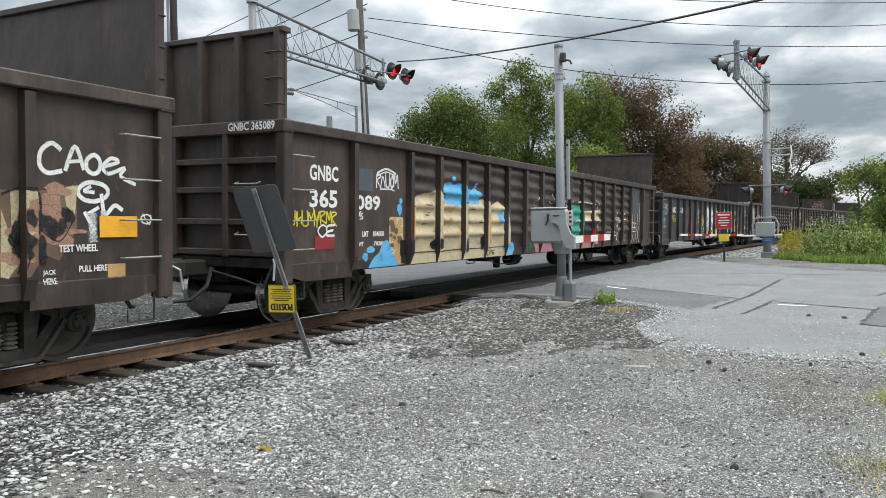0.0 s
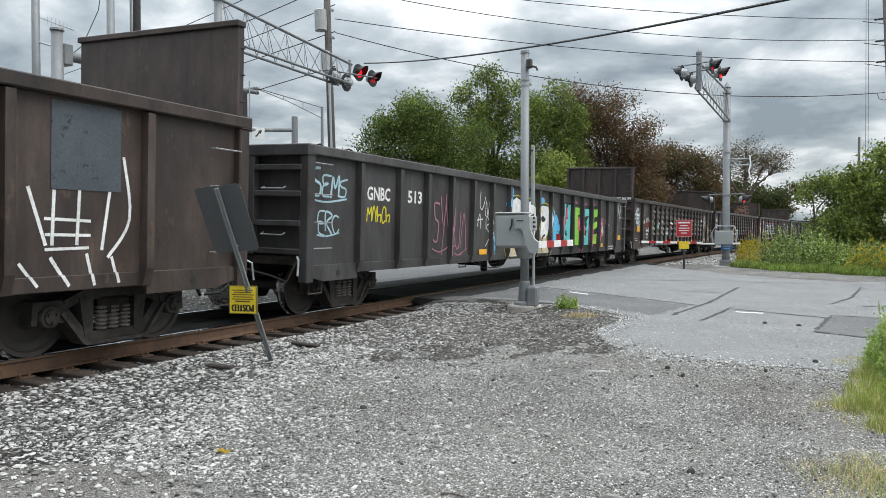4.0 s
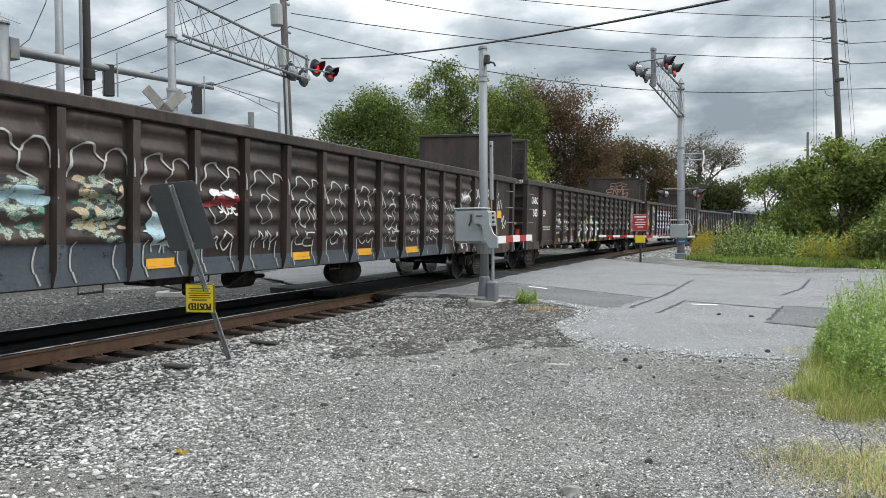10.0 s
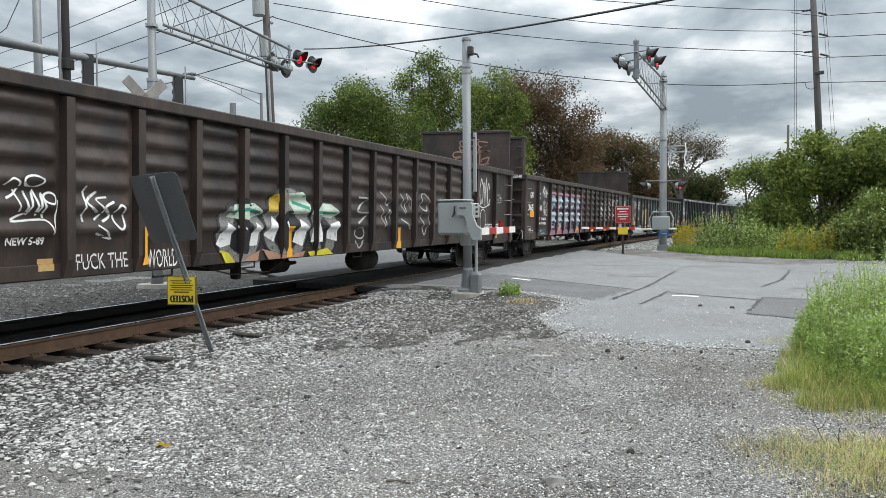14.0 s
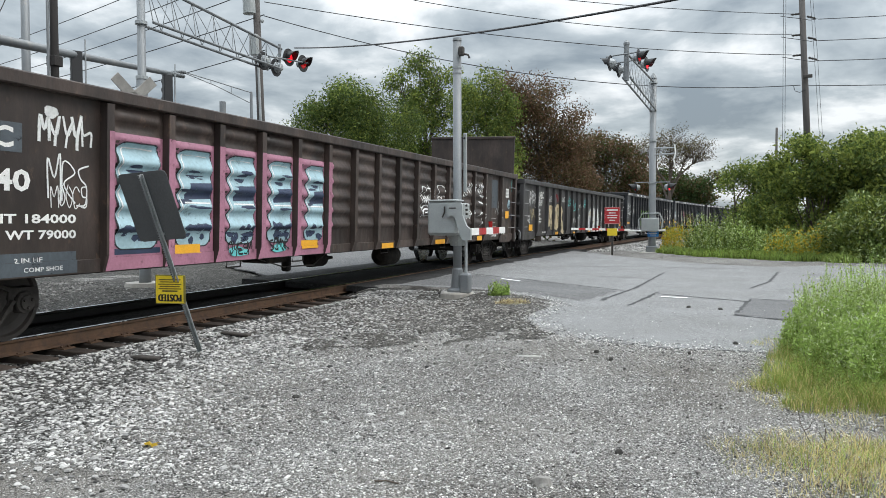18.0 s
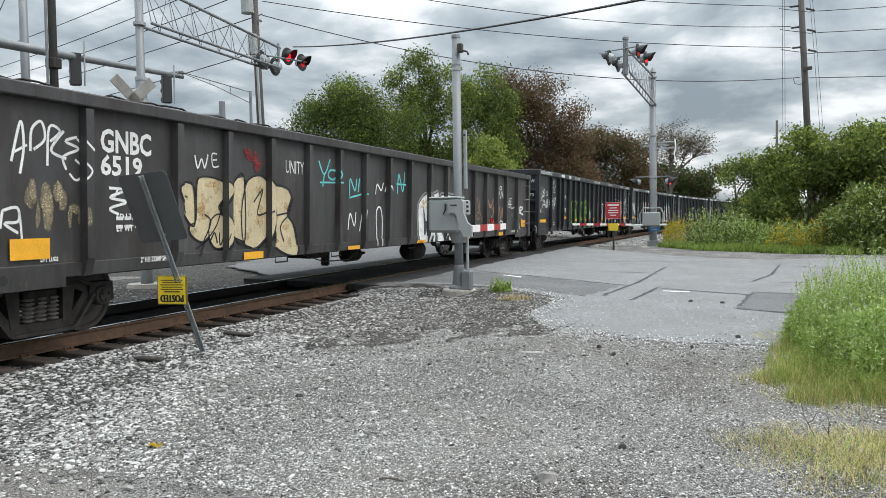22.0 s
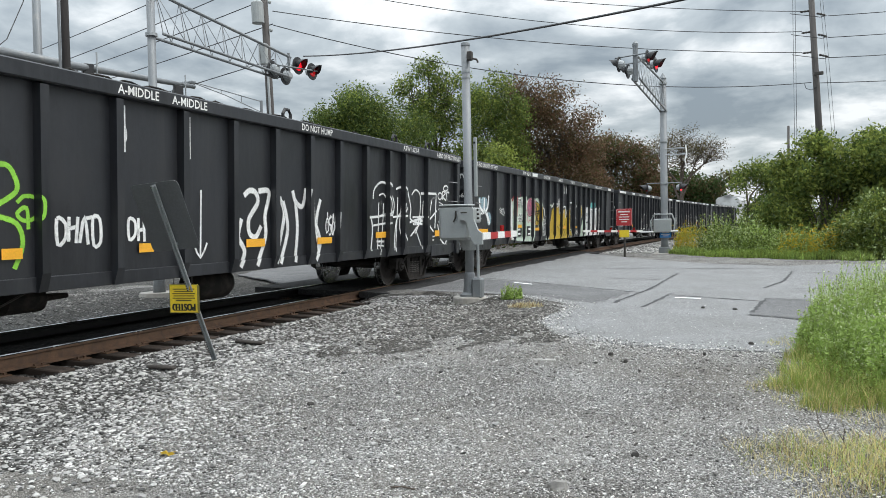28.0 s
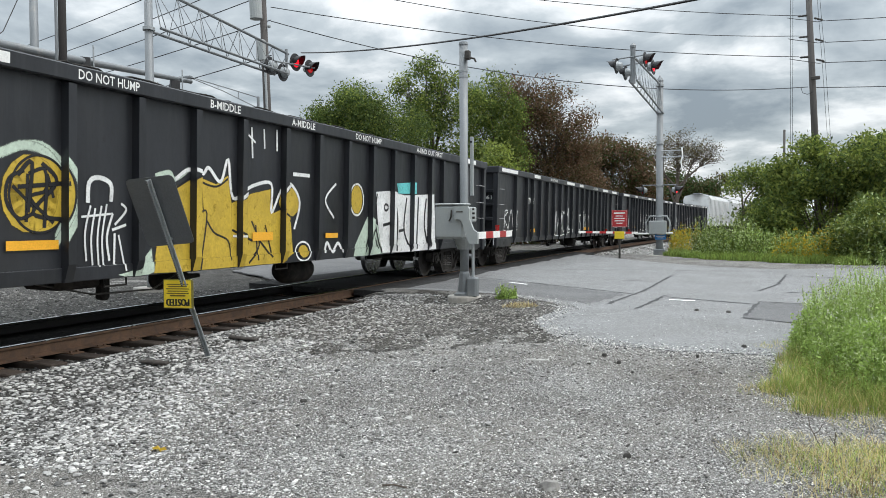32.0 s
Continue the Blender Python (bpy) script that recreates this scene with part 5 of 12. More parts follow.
puddle = [(2.15, 0.77), (2.27, 0.9), (2.5, 1.0), (2.6, 1.16), (2.72, 1.2), (2.84, 1.12), (2.86, 0.98), (3.1, 0.86), (3.12, 0.77)]
hump1 = [(3.36, 0.77), (4.5, 0.77), (4.53, 1.1), (4.5, 2.0), (4.36, 2.12), (4.08, 2.03), (3.75, 1.99), (3.54, 1.88), (3.5, 1.5), (3.44, 1.1)]
hump2 = [(4.4, 0.77), (5.5, 0.77), (5.55, 1.85), (5.2, 1.95), (4.7, 1.9), (4.53, 1.7)]
hump3 = [(5.5, 0.77), (6.62, 0.77), (6.62, 1.9), (6.4, 1.98), (6.05, 1.95), (5.6, 1.85)]
hump4 = [(6.6, 0.77), (7.75, 0.77), (7.72, 1.2), (7.55, 1.75), (7.2, 1.95), (6.75, 1.85)]
paint(car_b, [(SP_CREAM, fan(hump1) + fan(hump2) + fan(hump3) + fan(hump4) + fan(tall(2.8, 3.24, 1.02, 1.58, 0.05)) + [[(2.86, 0.98), (3.2, 0.8), (3.3, 1.0), (3.1, 1.1)]]),
              (SP_SKY, fan(puddle) + fan(blob(2.24, 1.06, 0.1, 0.05, 51)) + fan(blob(2.08, 0.95, 0.07, 0.055, 52)) + fan(blob(3.12, 1.72, 0.07, 0.08, 53)) + fan(blob(3.16, 1.86, 0.04, 0.04, 54)) + cloud(5.1, 2.05, 0.52, 0.22, 55, 7) + cloud(5.9, 2.02, 0.35, 0.16, 56, 6) + fan(blob(5.0, 2.34, 0.07, 0.04, 57)) + fan(blob(6.05, 2.25, 0.06, 0.04, 58)) + fan(blob(7.8, 0.92, 0.28, 0.17, 59)) + fan(blob(7.35, 1.62, 0.16, 0.16, 60))),
              (SP_TAN, dabs(2.84, 3.2, 1.1, 1.5, 14, 61, 0.06, 0.05) + dabs(4.6, 5.4, 1.2, 1.8, 8, 62, 0.1, 0.03) + fan(blob(3.15, 0.9, 0.18, 0.12, 63))), (SP_BROWN, dabs(2.84, 3.2, 1.1, 1.5, 12, 64, 0.05, 0.03) + dabs(3.6, 4.4, 1.3, 1.9, 5, 65, 0.1, 0.008) + dabs(5.65, 6.5, 1.2, 1.85, 5, 66, 0.1, 0.008)),
              (SP_BLACK, [[(3.14, 1.2), (3.46, 1.2), (3.45, 1.02), (3.4, 0.78), (3.14, 0.8)]] + fan(blob(4.38, 1.1, 0.17, 0.09, 67)) + fan(blob(6.42, 1.1, 0.08, 0.13, 68)) + fan(blob(5.55, 1.05, 0.07, 0.12, 70)) + fan(blob(6.7, 1.02, 0.08, 0.12, 69)) + stroke([(3.4, 0.97), (4.4, 0.965), (5.4, 0.97), (7.6, 0.97)], 0.014) + scrawl(6.5, 0.82, 0.5, 0.1, 72, 0.014, 4, False))], label="cream and sky blue mural across the ribbed panels")
paint(car_b, [(SP_SLATE, rect(18.85, 19.45, 2.2, 2.7))], "patch_panel")
stencil(car_b, 15.5, 16.1, 1.05, 1.25, 6)

# dark grey car with the bright mural
lettering(car_c, [("GNBC", 1.85, 2.65, 1.92, 2.16), ("513", 3.32, 3.9, 1.92, 2.16)])
paint(car_c, [(SP_ICE, scrawl(0.25, 1.9, 0.95, 0.45, 111, 0.035, 4) + scrawl(0.4, 1.35, 0.6, 0.35, 112, 0.03, 3)), (SP_YELLOW, scrawl(1.85, 1.55, 0.8, 0.28, 113, 0.03, 5, False)), (SP_ROSE, scrawl(4.4, 1.1, 0.9, 1.0, 114, 0.035, 3) + scrawl(5.4, 1.0, 0.7, 0.9, 115, 0.03, 2))], label="small scrawled tags")
paint(car_c, [(SP_WHITE, stroke([(6.85, 2.3), (6.82, 2.0), (6.95, 1.9), (7.1, 2.1), (7.12, 2.2)], 0.022) + stroke([(7.15, 1.75), (7.2, 2.1), (7.3, 1.75), (7.38, 2.1)], 0.022) + stroke([(6.68, 1.5), (6.82, 1.8), (6.9, 1.45)], 0.022) + stroke([(6.68, 1.65), (7.0, 1.68)], 0.02) + stroke([(7.2, 1.45), (7.22, 1.75), (7.42, 1.6), (7.22, 1.5), (7.45, 1.3), (7.2, 1.05)], 0.022))], label="thin white hand-sprayed letters")
arrow = [(7.72, 1.22), (8.08, 1.22), (8.08, 1.02), (8.52, 1.42), (8.1, 1.88), (8.08, 1.74), (7.72, 1.74)]
arrow_parts = [[arrow[0], arrow[1], arrow[5], arrow[6]], [arrow[2], arrow[3], arrow[4]]]
paint(car_c, [(SP_SKY, fan(blob(7.66, 1.3, 0.16, 0.26, 121)) + fan(blob(8.5, 1.3, 0.3, 0.22, 122)) + fan(blob(7.75, 0.98, 0.07, 0.12, 123)) + fan(blob(8.85, 2.15, 0.35, 0.16, 124)) + fan(blob(10.4, 2.2, 0.2, 0.12, 125)) + fan(blob(11.3, 2.18, 0.35, 0.16, 126)) + fan(blob(8.95, 2.42, 0.06, 0.06, 129))),
              (SP_BLACK, arrow_parts), (SP_TAN, [[(7.75, 1.38), (8.1, 1.38), (8.1, 1.72), (7.75, 1.72)], [(8.1, 1.3), (8.46, 1.5), (8.12, 1.84)]]), (SP_YELLOW, outline(arrow, 0.03))], label="tan arrow with black shadow and blue drips")
d1 = [(8.55, 0.78), (8.75, 1.55), (8.72, 2.1), (9.2, 2.26), (9.68, 2.16), (9.8, 1.7), (9.72, 1.1), (9.75, 0.76)]
s1 = [(9.75, 0.78), (9.8, 1.15), (10.2, 1.25), (9.82, 1.62), (9.9, 2.1), (10.35, 2.22), (10.72, 2.05), (10.78, 1.6), (10.65, 1.2), (10.85, 0.78)]
r1 = [(10.85, 0.8), (11.0, 1.4), (10.85, 1.9), (11.3, 2.12), (11.85, 2.1), (12.05, 1.75), (11.85, 1.35), (11.7, 1.25), (11.95, 0.8)]
piece = [d1, s1, r1]
paint(car_c, [(SP_YELLOW, sum((outline(p, 0.13) for p in piece), [])), (SP_BLACK, sum((outline(p, 0.08) for p in piece), [])), (SP_WHITE, sum((fan(p) for p in piece), [])), (SP_CREAM, [[(8.6, 0.78), (9.74, 0.77), (9.74, 1.25), (8.7, 1.3)], [(9.76, 0.78), (10.82, 0.78), (10.68, 1.1), (9.82, 1.12)], [(10.88, 0.8), (11.9, 0.8), (11.75, 1.2), (10.98, 1.25)]]), (SP_YELLOW, fan(blob(10.55, 0.9, 0.3, 0.1, 133))), (SP_BLACK, stroke([(9.25, 0.9), (9.2, 1.5), (9.35, 1.75)], 0.07) + stroke([(10.6, 1.85), (10.25, 1.75), (10.2, 1.55), (10.55, 1.4), (10.5, 1.1), (10.1, 1.05)], 0.08) + fan(blob(11.4, 1.75, 0.18, 0.07, 134)) + fan(blob(10.3, 1.35, 0.12, 0.08, 135)) + stroke([(11.3, 0.82), (11.35, 1.2), (11.6, 1.3)], 0.06))], label="large white and cream outlined letters")
letter_w = [(13.39, 2.25), (14.13, 2.24), (14.13, 0.97), (13.28, 0.98)]
letter_i = [(14.4, 2.18), (15.16, 2.18), (15.14, 0.96), (14.35, 0.98)]
letter_s = [(15.54, 2.15), (16.34, 2.17), (16.36, 0.95), (15.48, 0.97)]
letter_e = [(16.69, 2.17), (17.5, 2.19), (17.44, 0.97), (16.57, 0.98)]
backs = [[(min(p[0] for p in q) - 0.09, 0.74), (max(p[0] for p in q) + 0.08, 0.74), (max(p[0] for p in q) + 0.07, 2.3), (min(p[0] for p in q) - 0.02, 2.3)] for q in (letter_w, letter_i, letter_s, letter_e)]
cuts = [[(13.65, 2.28), (13.85, 2.28), (13.8, 1.63), (13.75, 1.8)], [(13.65, 2.28), (13.75, 1.8), (13.61, 1.63), (13.54, 1.48)], [(13.67, 1.55), (13.79, 1.27), (13.56, 1.27)], [(14.99, 1.95), (15.2, 1.95), (15.2, 1.48), (15.0, 1.46)], [(14.33, 1.95), (14.52, 1.95), (14.55, 1.46), (14.33, 1.48)],
        [(15.8, 1.9), (16.38, 1.95), (16.02, 1.74), (15.83, 1.63)], [(15.8, 1.66), (16.05, 1.72), (16.1, 1.62), (15.95, 1.5)], [(15.46, 1.48), (15.87, 1.52), (15.79, 1.25), (15.5, 1.3)], [(15.85, 1.5), (16.1, 1.42), (16.0, 1.25), (15.8, 1.3)],
        [(17.06, 1.9), (17.53, 1.94), (17.53, 1.78), (17.02, 1.72)], [(17.0, 1.47), (17.5, 1.56), (17.5, 1.35), (16.96, 1.29)]]
paint(car_c, [(SP_PINK, fan(blob(13.2, 1.65, 0.16, 0.22, 141)) + cloud(14.65, 2.25, 0.28, 0.14, 142, 6) + fan(blob(15.9, 2.25, 0.2, 0.09, 143)) + fan(blob(13.9, 0.8, 0.22, 0.05, 145)) + fan(blob(14.6, 0.8, 0.28, 0.06, 146)) + fan(blob(17.0, 2.28, 0.14, 0.09, 147)) + fan(blob(15.4, 0.8, 0.15, 0.05, 149))), (SP_BLACK, backs), (SP_CYAN, [letter_w, letter_s]), (SP_LIME, [letter_i, letter_e]), (SP_BLACK, cuts + stroke([(13.68, 1.27), (13.67, 0.97)], 0.02, 2) + stroke([(14.13, 2.24), (14.15, 0.96)], 0.03, 2)),
              (SP_PINK, [[(13.66, 2.14), (13.83, 2.15), (13.8, 1.85), (13.65, 1.83)]] + fan(blob(15.12, 1.65, 0.12, 0.22, 144)) + fan(blob(15.42, 1.45, 0.09, 0.14, 148)) + fan(blob(16.48, 1.3, 0.08, 0.35, 140))), (SP_WHITE, stroke([(13.4, 2.22), (13.38, 1.95)], 0.03, 2) + stroke([(13.5, 1.3), (13.62, 1.2)], 0.04, 2) + stroke([(13.58, 1.7), (13.72, 1.78), (13.8, 1.7)], 0.03) + stroke([(15.42, 2.25), (15.6, 2.2), (15.62, 2.0)], 0.03) + stroke([(15.75, 1.2), (15.9, 1.28)], 0.05, 2))], label="block letters in turquoise and lime on pink")
paint(car_c, [(SP_SKY, cloud(12.55, 1.5, 0.48, 0.36, 127) + fan(blob(12.6, 1.1, 0.09, 0.13, 128)) + fan(blob(12.42, 1.04, 0.05, 0.07, 130)) + fan(blob(12.45, 1.96, 0.07, 0.07, 131))), (SP_BLACK, words("21", 12.79, 12.93, 1.26, 1.42, 0.0) + stroke([(12.78, 1.22), (12.96, 1.21)], 0.015, 2))], label="puffy sky blue cloud with a small black date")
paint(car_c, [(SP_GREY, scrawl(19.4, 1.35, 0.4, 0.5, 156, 0.018, 2) + scrawl(20.3, 1.35, 0.6, 0.3, 157, 0.016, 3)), (SP_WHITE, outline([(18.75, 1.65), (19.2, 1.65), (19.2, 1.9), (18.75, 1.9)], 0.015) + rect(18.9, 18.915, 1.65, 1.9))], label="small chalked marks")
stencil(car_c, 19.2, 20.0, 0.8, 0.9, 7)
lettering(car_c, [("2\" H.F. COMP. SHOES", 19.15, 19.85, 0.74, 0.8)])

# third ribbed car
lettering(car_d, [("BC", 1.82, 2.24, 2.1, 2.33), ("109", 1.76, 2.4, 1.72, 1.95)])
end_words(car_d, "GNBC 365109", 0.58, 1.42, 2.75, 2.87)
pale, mint, dark_, teal_ = [], [], [], []
PANELS = [3.4 + 1.05 * k for k in range(13)]
for k, u in enumerate(PANELS):
    rg_ = random.Random(700 + k)
    top_ = 2.3 - 0.03 * k
    # a crown-shaped loop over each panel
    pale += stroke([(u + 0.12, top_ - 0.3), (u + 0.2, top_), (u + 0.4, top_ + 0.08), (u + 0.6, top_ - 0.1), (u + 0.72, top_ + 0.05), (u + 0.95, top_ - 0.02), (u + 0.98, top_ - 0.25)], 0.024)
    pale += stroke([(u + 0.6, top_ - 0.1), (u + 0.55, top_ - 0.25), (u + 0.75, top_ - 0.35)], 0.02)
    pale += stroke([(u + 0.2, 1.25), (u + 0.17, 1.0), (u + 0.24, 0.8)], 0.022) + stroke([(u + 0.8, 1.2), (u + 0.76, 1.0), (u + 0.84, 0.8)], 0.02)
    if k in (0, 1, 2):
        mint += dabs(u + 0.22, u + 0.85, 1.25, 1.98, 46, 710 + k, 0.07, 0.03)
        teal_ += dabs(u + 0.22, u + 0.85, 1.4, 1.8, 9, 720 + k, 0.07, 0.02)
        dark_ += dabs(u + 0.22, u + 0.85, 1.25, 1.95, 14, 730 + k, 0.06, 0.02)
    else:
        pale += stroke([(u + 0.35, 1.85), (u + 0.3, 1.6), (u + 0.45, 1.45), (u + 0.6, 1.6), (u + 0.5, 1.85), (u + 0.35, 1.85)], 0.02) if k % 3 else scrawl(u + 0.25, 1.35, 0.55, 0.5, 740 + k, 0.022, 2, False)
        pale += scrawl(u + 0.25, 1.1, 0.5, 0.25, 760 + k, 0.02, 2, False)
paint(car_d, [(SP_SLATE, rect(3.42, 7.7, 0.77, 1.22) + rect(7.7, 16.5, 0.77, 1.0)), (SP_MINT, mint, 0.45), (SP_TEAL, teal_, 0.4), (SP_CREAM, dabs(5.75, 6.4, 1.3, 1.95, 20, 771, 0.07, 0.03) + dabs(3.6, 4.3, 1.3, 1.7, 9, 772, 0.07, 0.03), 0.55), (SP_BLACK, dark_, 0.5), (SP_ICE, dabs(4.7, 5.3, 1.5, 1.8, 7, 773, 0.15, 0.04) + fan(blob(6.9, 1.4, 0.12, 0.2, 774)) + dabs(6.8, 7.4, 1.2, 1.5, 6, 775)), (SP_PALE, pale), (SP_WHITE, dabs(7.95, 8.5, 1.82, 1.9, 7, 776, 0.08, 0.03) + scrawl(8.05, 1.58, 0.42, 0.18, 777, 0.02, 4, False)), (SP_RED, dabs(7.9, 8.55, 1.7, 1.8, 9, 778, 0.14, 0.025))], label="long row of pale drips and scrawls over the ribs")

# fourth ribbed car
lettering(car_e, [("GNBC", 0.78, 1.46, 2.13, 2.36), ("365", 0.95, 1.45, 1.72, 1.98), ("129", 1.88, 2.42, 1.74, 1.96)])
end_words(car_e, "GNBC 365129", 0.58, 1.42, 2.75, 2.87)
paint(car_e, [(SP_WHITE, scrawl(18.55, 1.8, 0.9, 0.75, 266, 0.035, 4) + scrawl(17.3, 1.25, 0.6, 0.55, 267, 0.04, 2) + stroke([(18.66, 1.15), (18.66, 1.55), (18.85, 1.65), (19.05, 1.55), (19.05, 1.15), (18.66, 1.15)], 0.025) + scrawl(20.0, 1.9, 0.7, 0.3, 268, 0.015, 4))], label="white scrawls and a sprayed house shape")
paint(car_e, [(SP_TAN, rect(0.75, 0.95, 0.88, 1.02) + rect(4.1, 4.3, 0.85, 0.98) + rect(17.5, 17.85, 0.98, 1.12))], "faded_placard")
stencil(car_e, 2.1, 3.0, 1.25, 1.42, 11)
ebar = Mesh().box(0.72, 1.22, -car_e[1]["L"] - 0.008, -car_e[1]["L"] - 0.002, 1.46, 1.53)
part("end_reflector", ebar, YELLOW_REFL, car_e[0], "amber reflective bar on the end beam")
stencil(car_e, 19.1, 20.3, 1.1, 1.25, 12)
bulk_tag = Mesh()
for sh in scrawl(-0.4, 3.1, 1.2, 0.4, 271, 0.03, 4) + scrawl(-0.2, 3.5, 1.0, 0.35, 272, 0.03, 3):
    bulk_tag.add([(p[0], car_e[1]["L"] - 0.176, p[1]) for p in sh], [(0, 1, 2, 3)])
bulk_ob = part("bulkhead_graffiti", bulk_tag, SP_PEACH, car_e[0], "faded orange scrawl on the raised end")
bulk_ob.data.attributes.new("cover", "FLOAT", "POINT").data.foreach_set("value", [0.75] * len(bulk_tag.v))

# fifth ribbed car
lettering(car_f, [("GN", 0.88, 1.26, 2.1, 2.32), ("BC", 1.76, 2.2, 2.1, 2.32), ("365", 0.66, 1.3, 1.67, 1.9), ("040", 1.76, 2.4, 1.66, 1.89), ("LMT 184000", 1.8, 3.0, 1.33, 1.43), ("WT 79000", 2.1, 3.0, 1.16, 1.26)])
end_words(car_f, "GNBC 365040", 0.58, 1.42, 2.75, 2.87)
paint(car_f, [(SP_SLATE, rect(2.05, 2.3, 2.06, 2.36) + rect(2.0, 3.0, 0.78, 1.02)), (SP_WHITE, scrawl(2.5, 2.2, 0.72, 0.3, 281, 0.032, 5, False) + fan(blob(2.66, 2.52, 0.09, 0.05, 283)) + scrawl(2.6, 1.55, 0.58, 0.5, 282, 0.018, 3, False) + scrawl(2.65, 1.5, 0.5, 0.25, 284, 0.014, 5, False) + words("2 IN HF", 2.2, 2.55, 0.92, 0.97, 0.01) + words("COMP SHOE", 2.3, 2.8, 0.82, 0.87, 0.01))], label="thin white tags and stencils")
navy, blk, plum, white_, iced = [], [], [], [], []
for k, (u0, u1) in enumerate(((3.58, 4.27), (4.65, 5.33), (5.72, 6.37), (6.78, 7.42), (7.9, 8.5))):
    box_ = tall(u0, u1, 1.03, 2.28)
    blk += outline(box_, 0.045)
    iced += fan(box_)
    plum += [[(u0 + 0.12, 1.64), (u1, 1.66), (u1, 1.88), (u0 + 0.2, 1.86)]] + dabs(u0 + 0.1, u1 - 0.1, 1.45, 2.1, 5, 280 + k, 0.16, 0.015)
    navy += dabs(u0 + 0.08, u1 - 0.06, 1.07, 1.28, 12, 300 + k, 0.07, 0.035) + fan(blob(u0 + 0.3, 1.98, 0.12, 0.05, 320 + k))
    white_ += stroke([(u0 + 0.03, 1.4), (u0 + 0.05, 2.15), (u0 + 0.2, 2.24), (u1 - 0.1, 2.23)], 0.022) + stroke([(u0 + 0.1, 1.6), (u1 - 0.05, 1.6)], 0.02, 2)
paint(car_f, [(SP_ROSE, rect(3.38, 8.8, 0.77, 2.4)), (SP_NAVY, rect(3.5, 4.35, 0.95, 1.02)), (SP_BLACK, blk), (SP_ICE, iced), (SP_NAVY, navy + plum), (SP_WHITE, white_), (SP_CYAN, fan(blob(6.0, 0.9, 0.25, 0.06, 333)) + fan(blob(7.1, 0.92, 0.22, 0.06, 334))), (SP_BLACK, scrawl(5.75, 0.86, 0.6, 0.2, 331, 0.022, 5, False) + scrawl(6.82, 0.88, 0.55, 0.2, 332, 0.022, 5, False))], label="pink mural with ice blue letters on the ribs")
stencil(car_f, 0.8, 1.3, 0.85, 1.0, 13)
stencil(car_f, 18.7, 20.0, 0.9, 1.05, 14)

# grey car with block letters
lettering(car_g, [("GNBC", 2.27, 3.1, 2.17, 2.45), ("6519", 2.27, 2.94, 1.9, 2.15)])
ca = [(11.87, 1.48), (11.9, 1.67), (12.11, 1.83), (12.35, 1.92), (12.51, 1.89), (12.61, 1.68), (12.75, 1.32), (12.78, 0.77), (12.0, 0.78), (11.9, 1.1)]
cb = [(12.87, 1.9), (13.0, 1.95), (13.19, 1.97), (13.29, 1.5), (13.6, 0.77), (12.78, 0.77), (12.76, 1.32), (12.84, 1.39)]
cc = [(13.3, 1.87), (13.65, 1.94), (14.09, 1.93), (14.39, 1.88), (14.53, 1.4), (14.58, 0.95), (14.45, 0.77), (13.62, 0.77), (13.4, 1.35)]
cd = [(14.6, 1.65), (14.85, 1.9), (15.09, 1.83), (15.24, 1.53), (15.19, 1.17), (14.9, 0.9), (14.6, 0.78), (14.56, 1.2)]
paint(car_g, [(SP_GREY, sum((outline(p, 0.11) for p in (ca, cb, cc, cd)), [])), (SP_WHITE, sum((fan(p) for p in (ca, cb, cc, cd)), [])), (SP_CREAM, dabs(12.0, 12.55, 1.6, 1.8, 5, 446, 0.1, 0.03) + dabs(12.9, 13.2, 1.2, 1.3, 4, 447, 0.1, 0.03)), (SP_SLATE, [[(12.21, 1.61), (12.34, 1.26), (12.26, 1.1)], [(12.26, 1.1), (12.34, 1.26), (12.63, 1.38), (12.6, 1.27)], [(12.26, 1.1), (12.6, 1.27), (12.28, 0.95)], [(13.02, 1.12), (13.08, 1.12), (13.1, 0.77), (12.94, 0.77)], [(14.82, 1.48), (15.05, 1.5), (15.04, 1.18), (14.8, 1.15)]]),
              (SP_BLACK, sum((outline(p, 0.022) for p in (ca, cb, cc, cd)), []) + outline([(12.21, 1.61), (12.34, 1.26), (12.63, 1.38), (12.6, 1.27), (12.28, 0.95), (12.25, 1.2)], 0.022) + outline([(13.02, 1.12), (13.08, 1.12), (13.1, 0.77), (12.94, 0.77)], 0.015) + [[(13.01, 1.55), (13.07, 1.41), (12.95, 1.4)], [(12.54, 0.88), (12.81, 0.92), (12.8, 0.77), (12.52, 0.77)], [(13.62, 0.92), (13.95, 0.93), (13.94, 0.77), (13.6, 0.77)], [(14.75, 0.9), (15.02, 0.93), (14.95, 0.86), (14.73, 0.8)]] + stroke([(14.5, 1.35), (14.2, 1.33), (13.8, 1.4)], 0.025) + stroke([(14.2, 1.05), (13.95, 1.0), (13.7, 1.05)], 0.03) + outline([(14.82, 1.48), (15.05, 1.5), (15.04, 1.18), (14.8, 1.15)], 0.018))], label="big white block letters outlined in black")
stencil(car_g, 2.5, 2.9, 1.25, 1.45, 15)
lettering(car_g, [("2\" H.F. COMP SHOES", 19.9, 20.6, 0.84, 0.9)])

end_words(car_g, "GNBC 6519", -0.2, 0.42, 2.45, 2.56, 0.116)
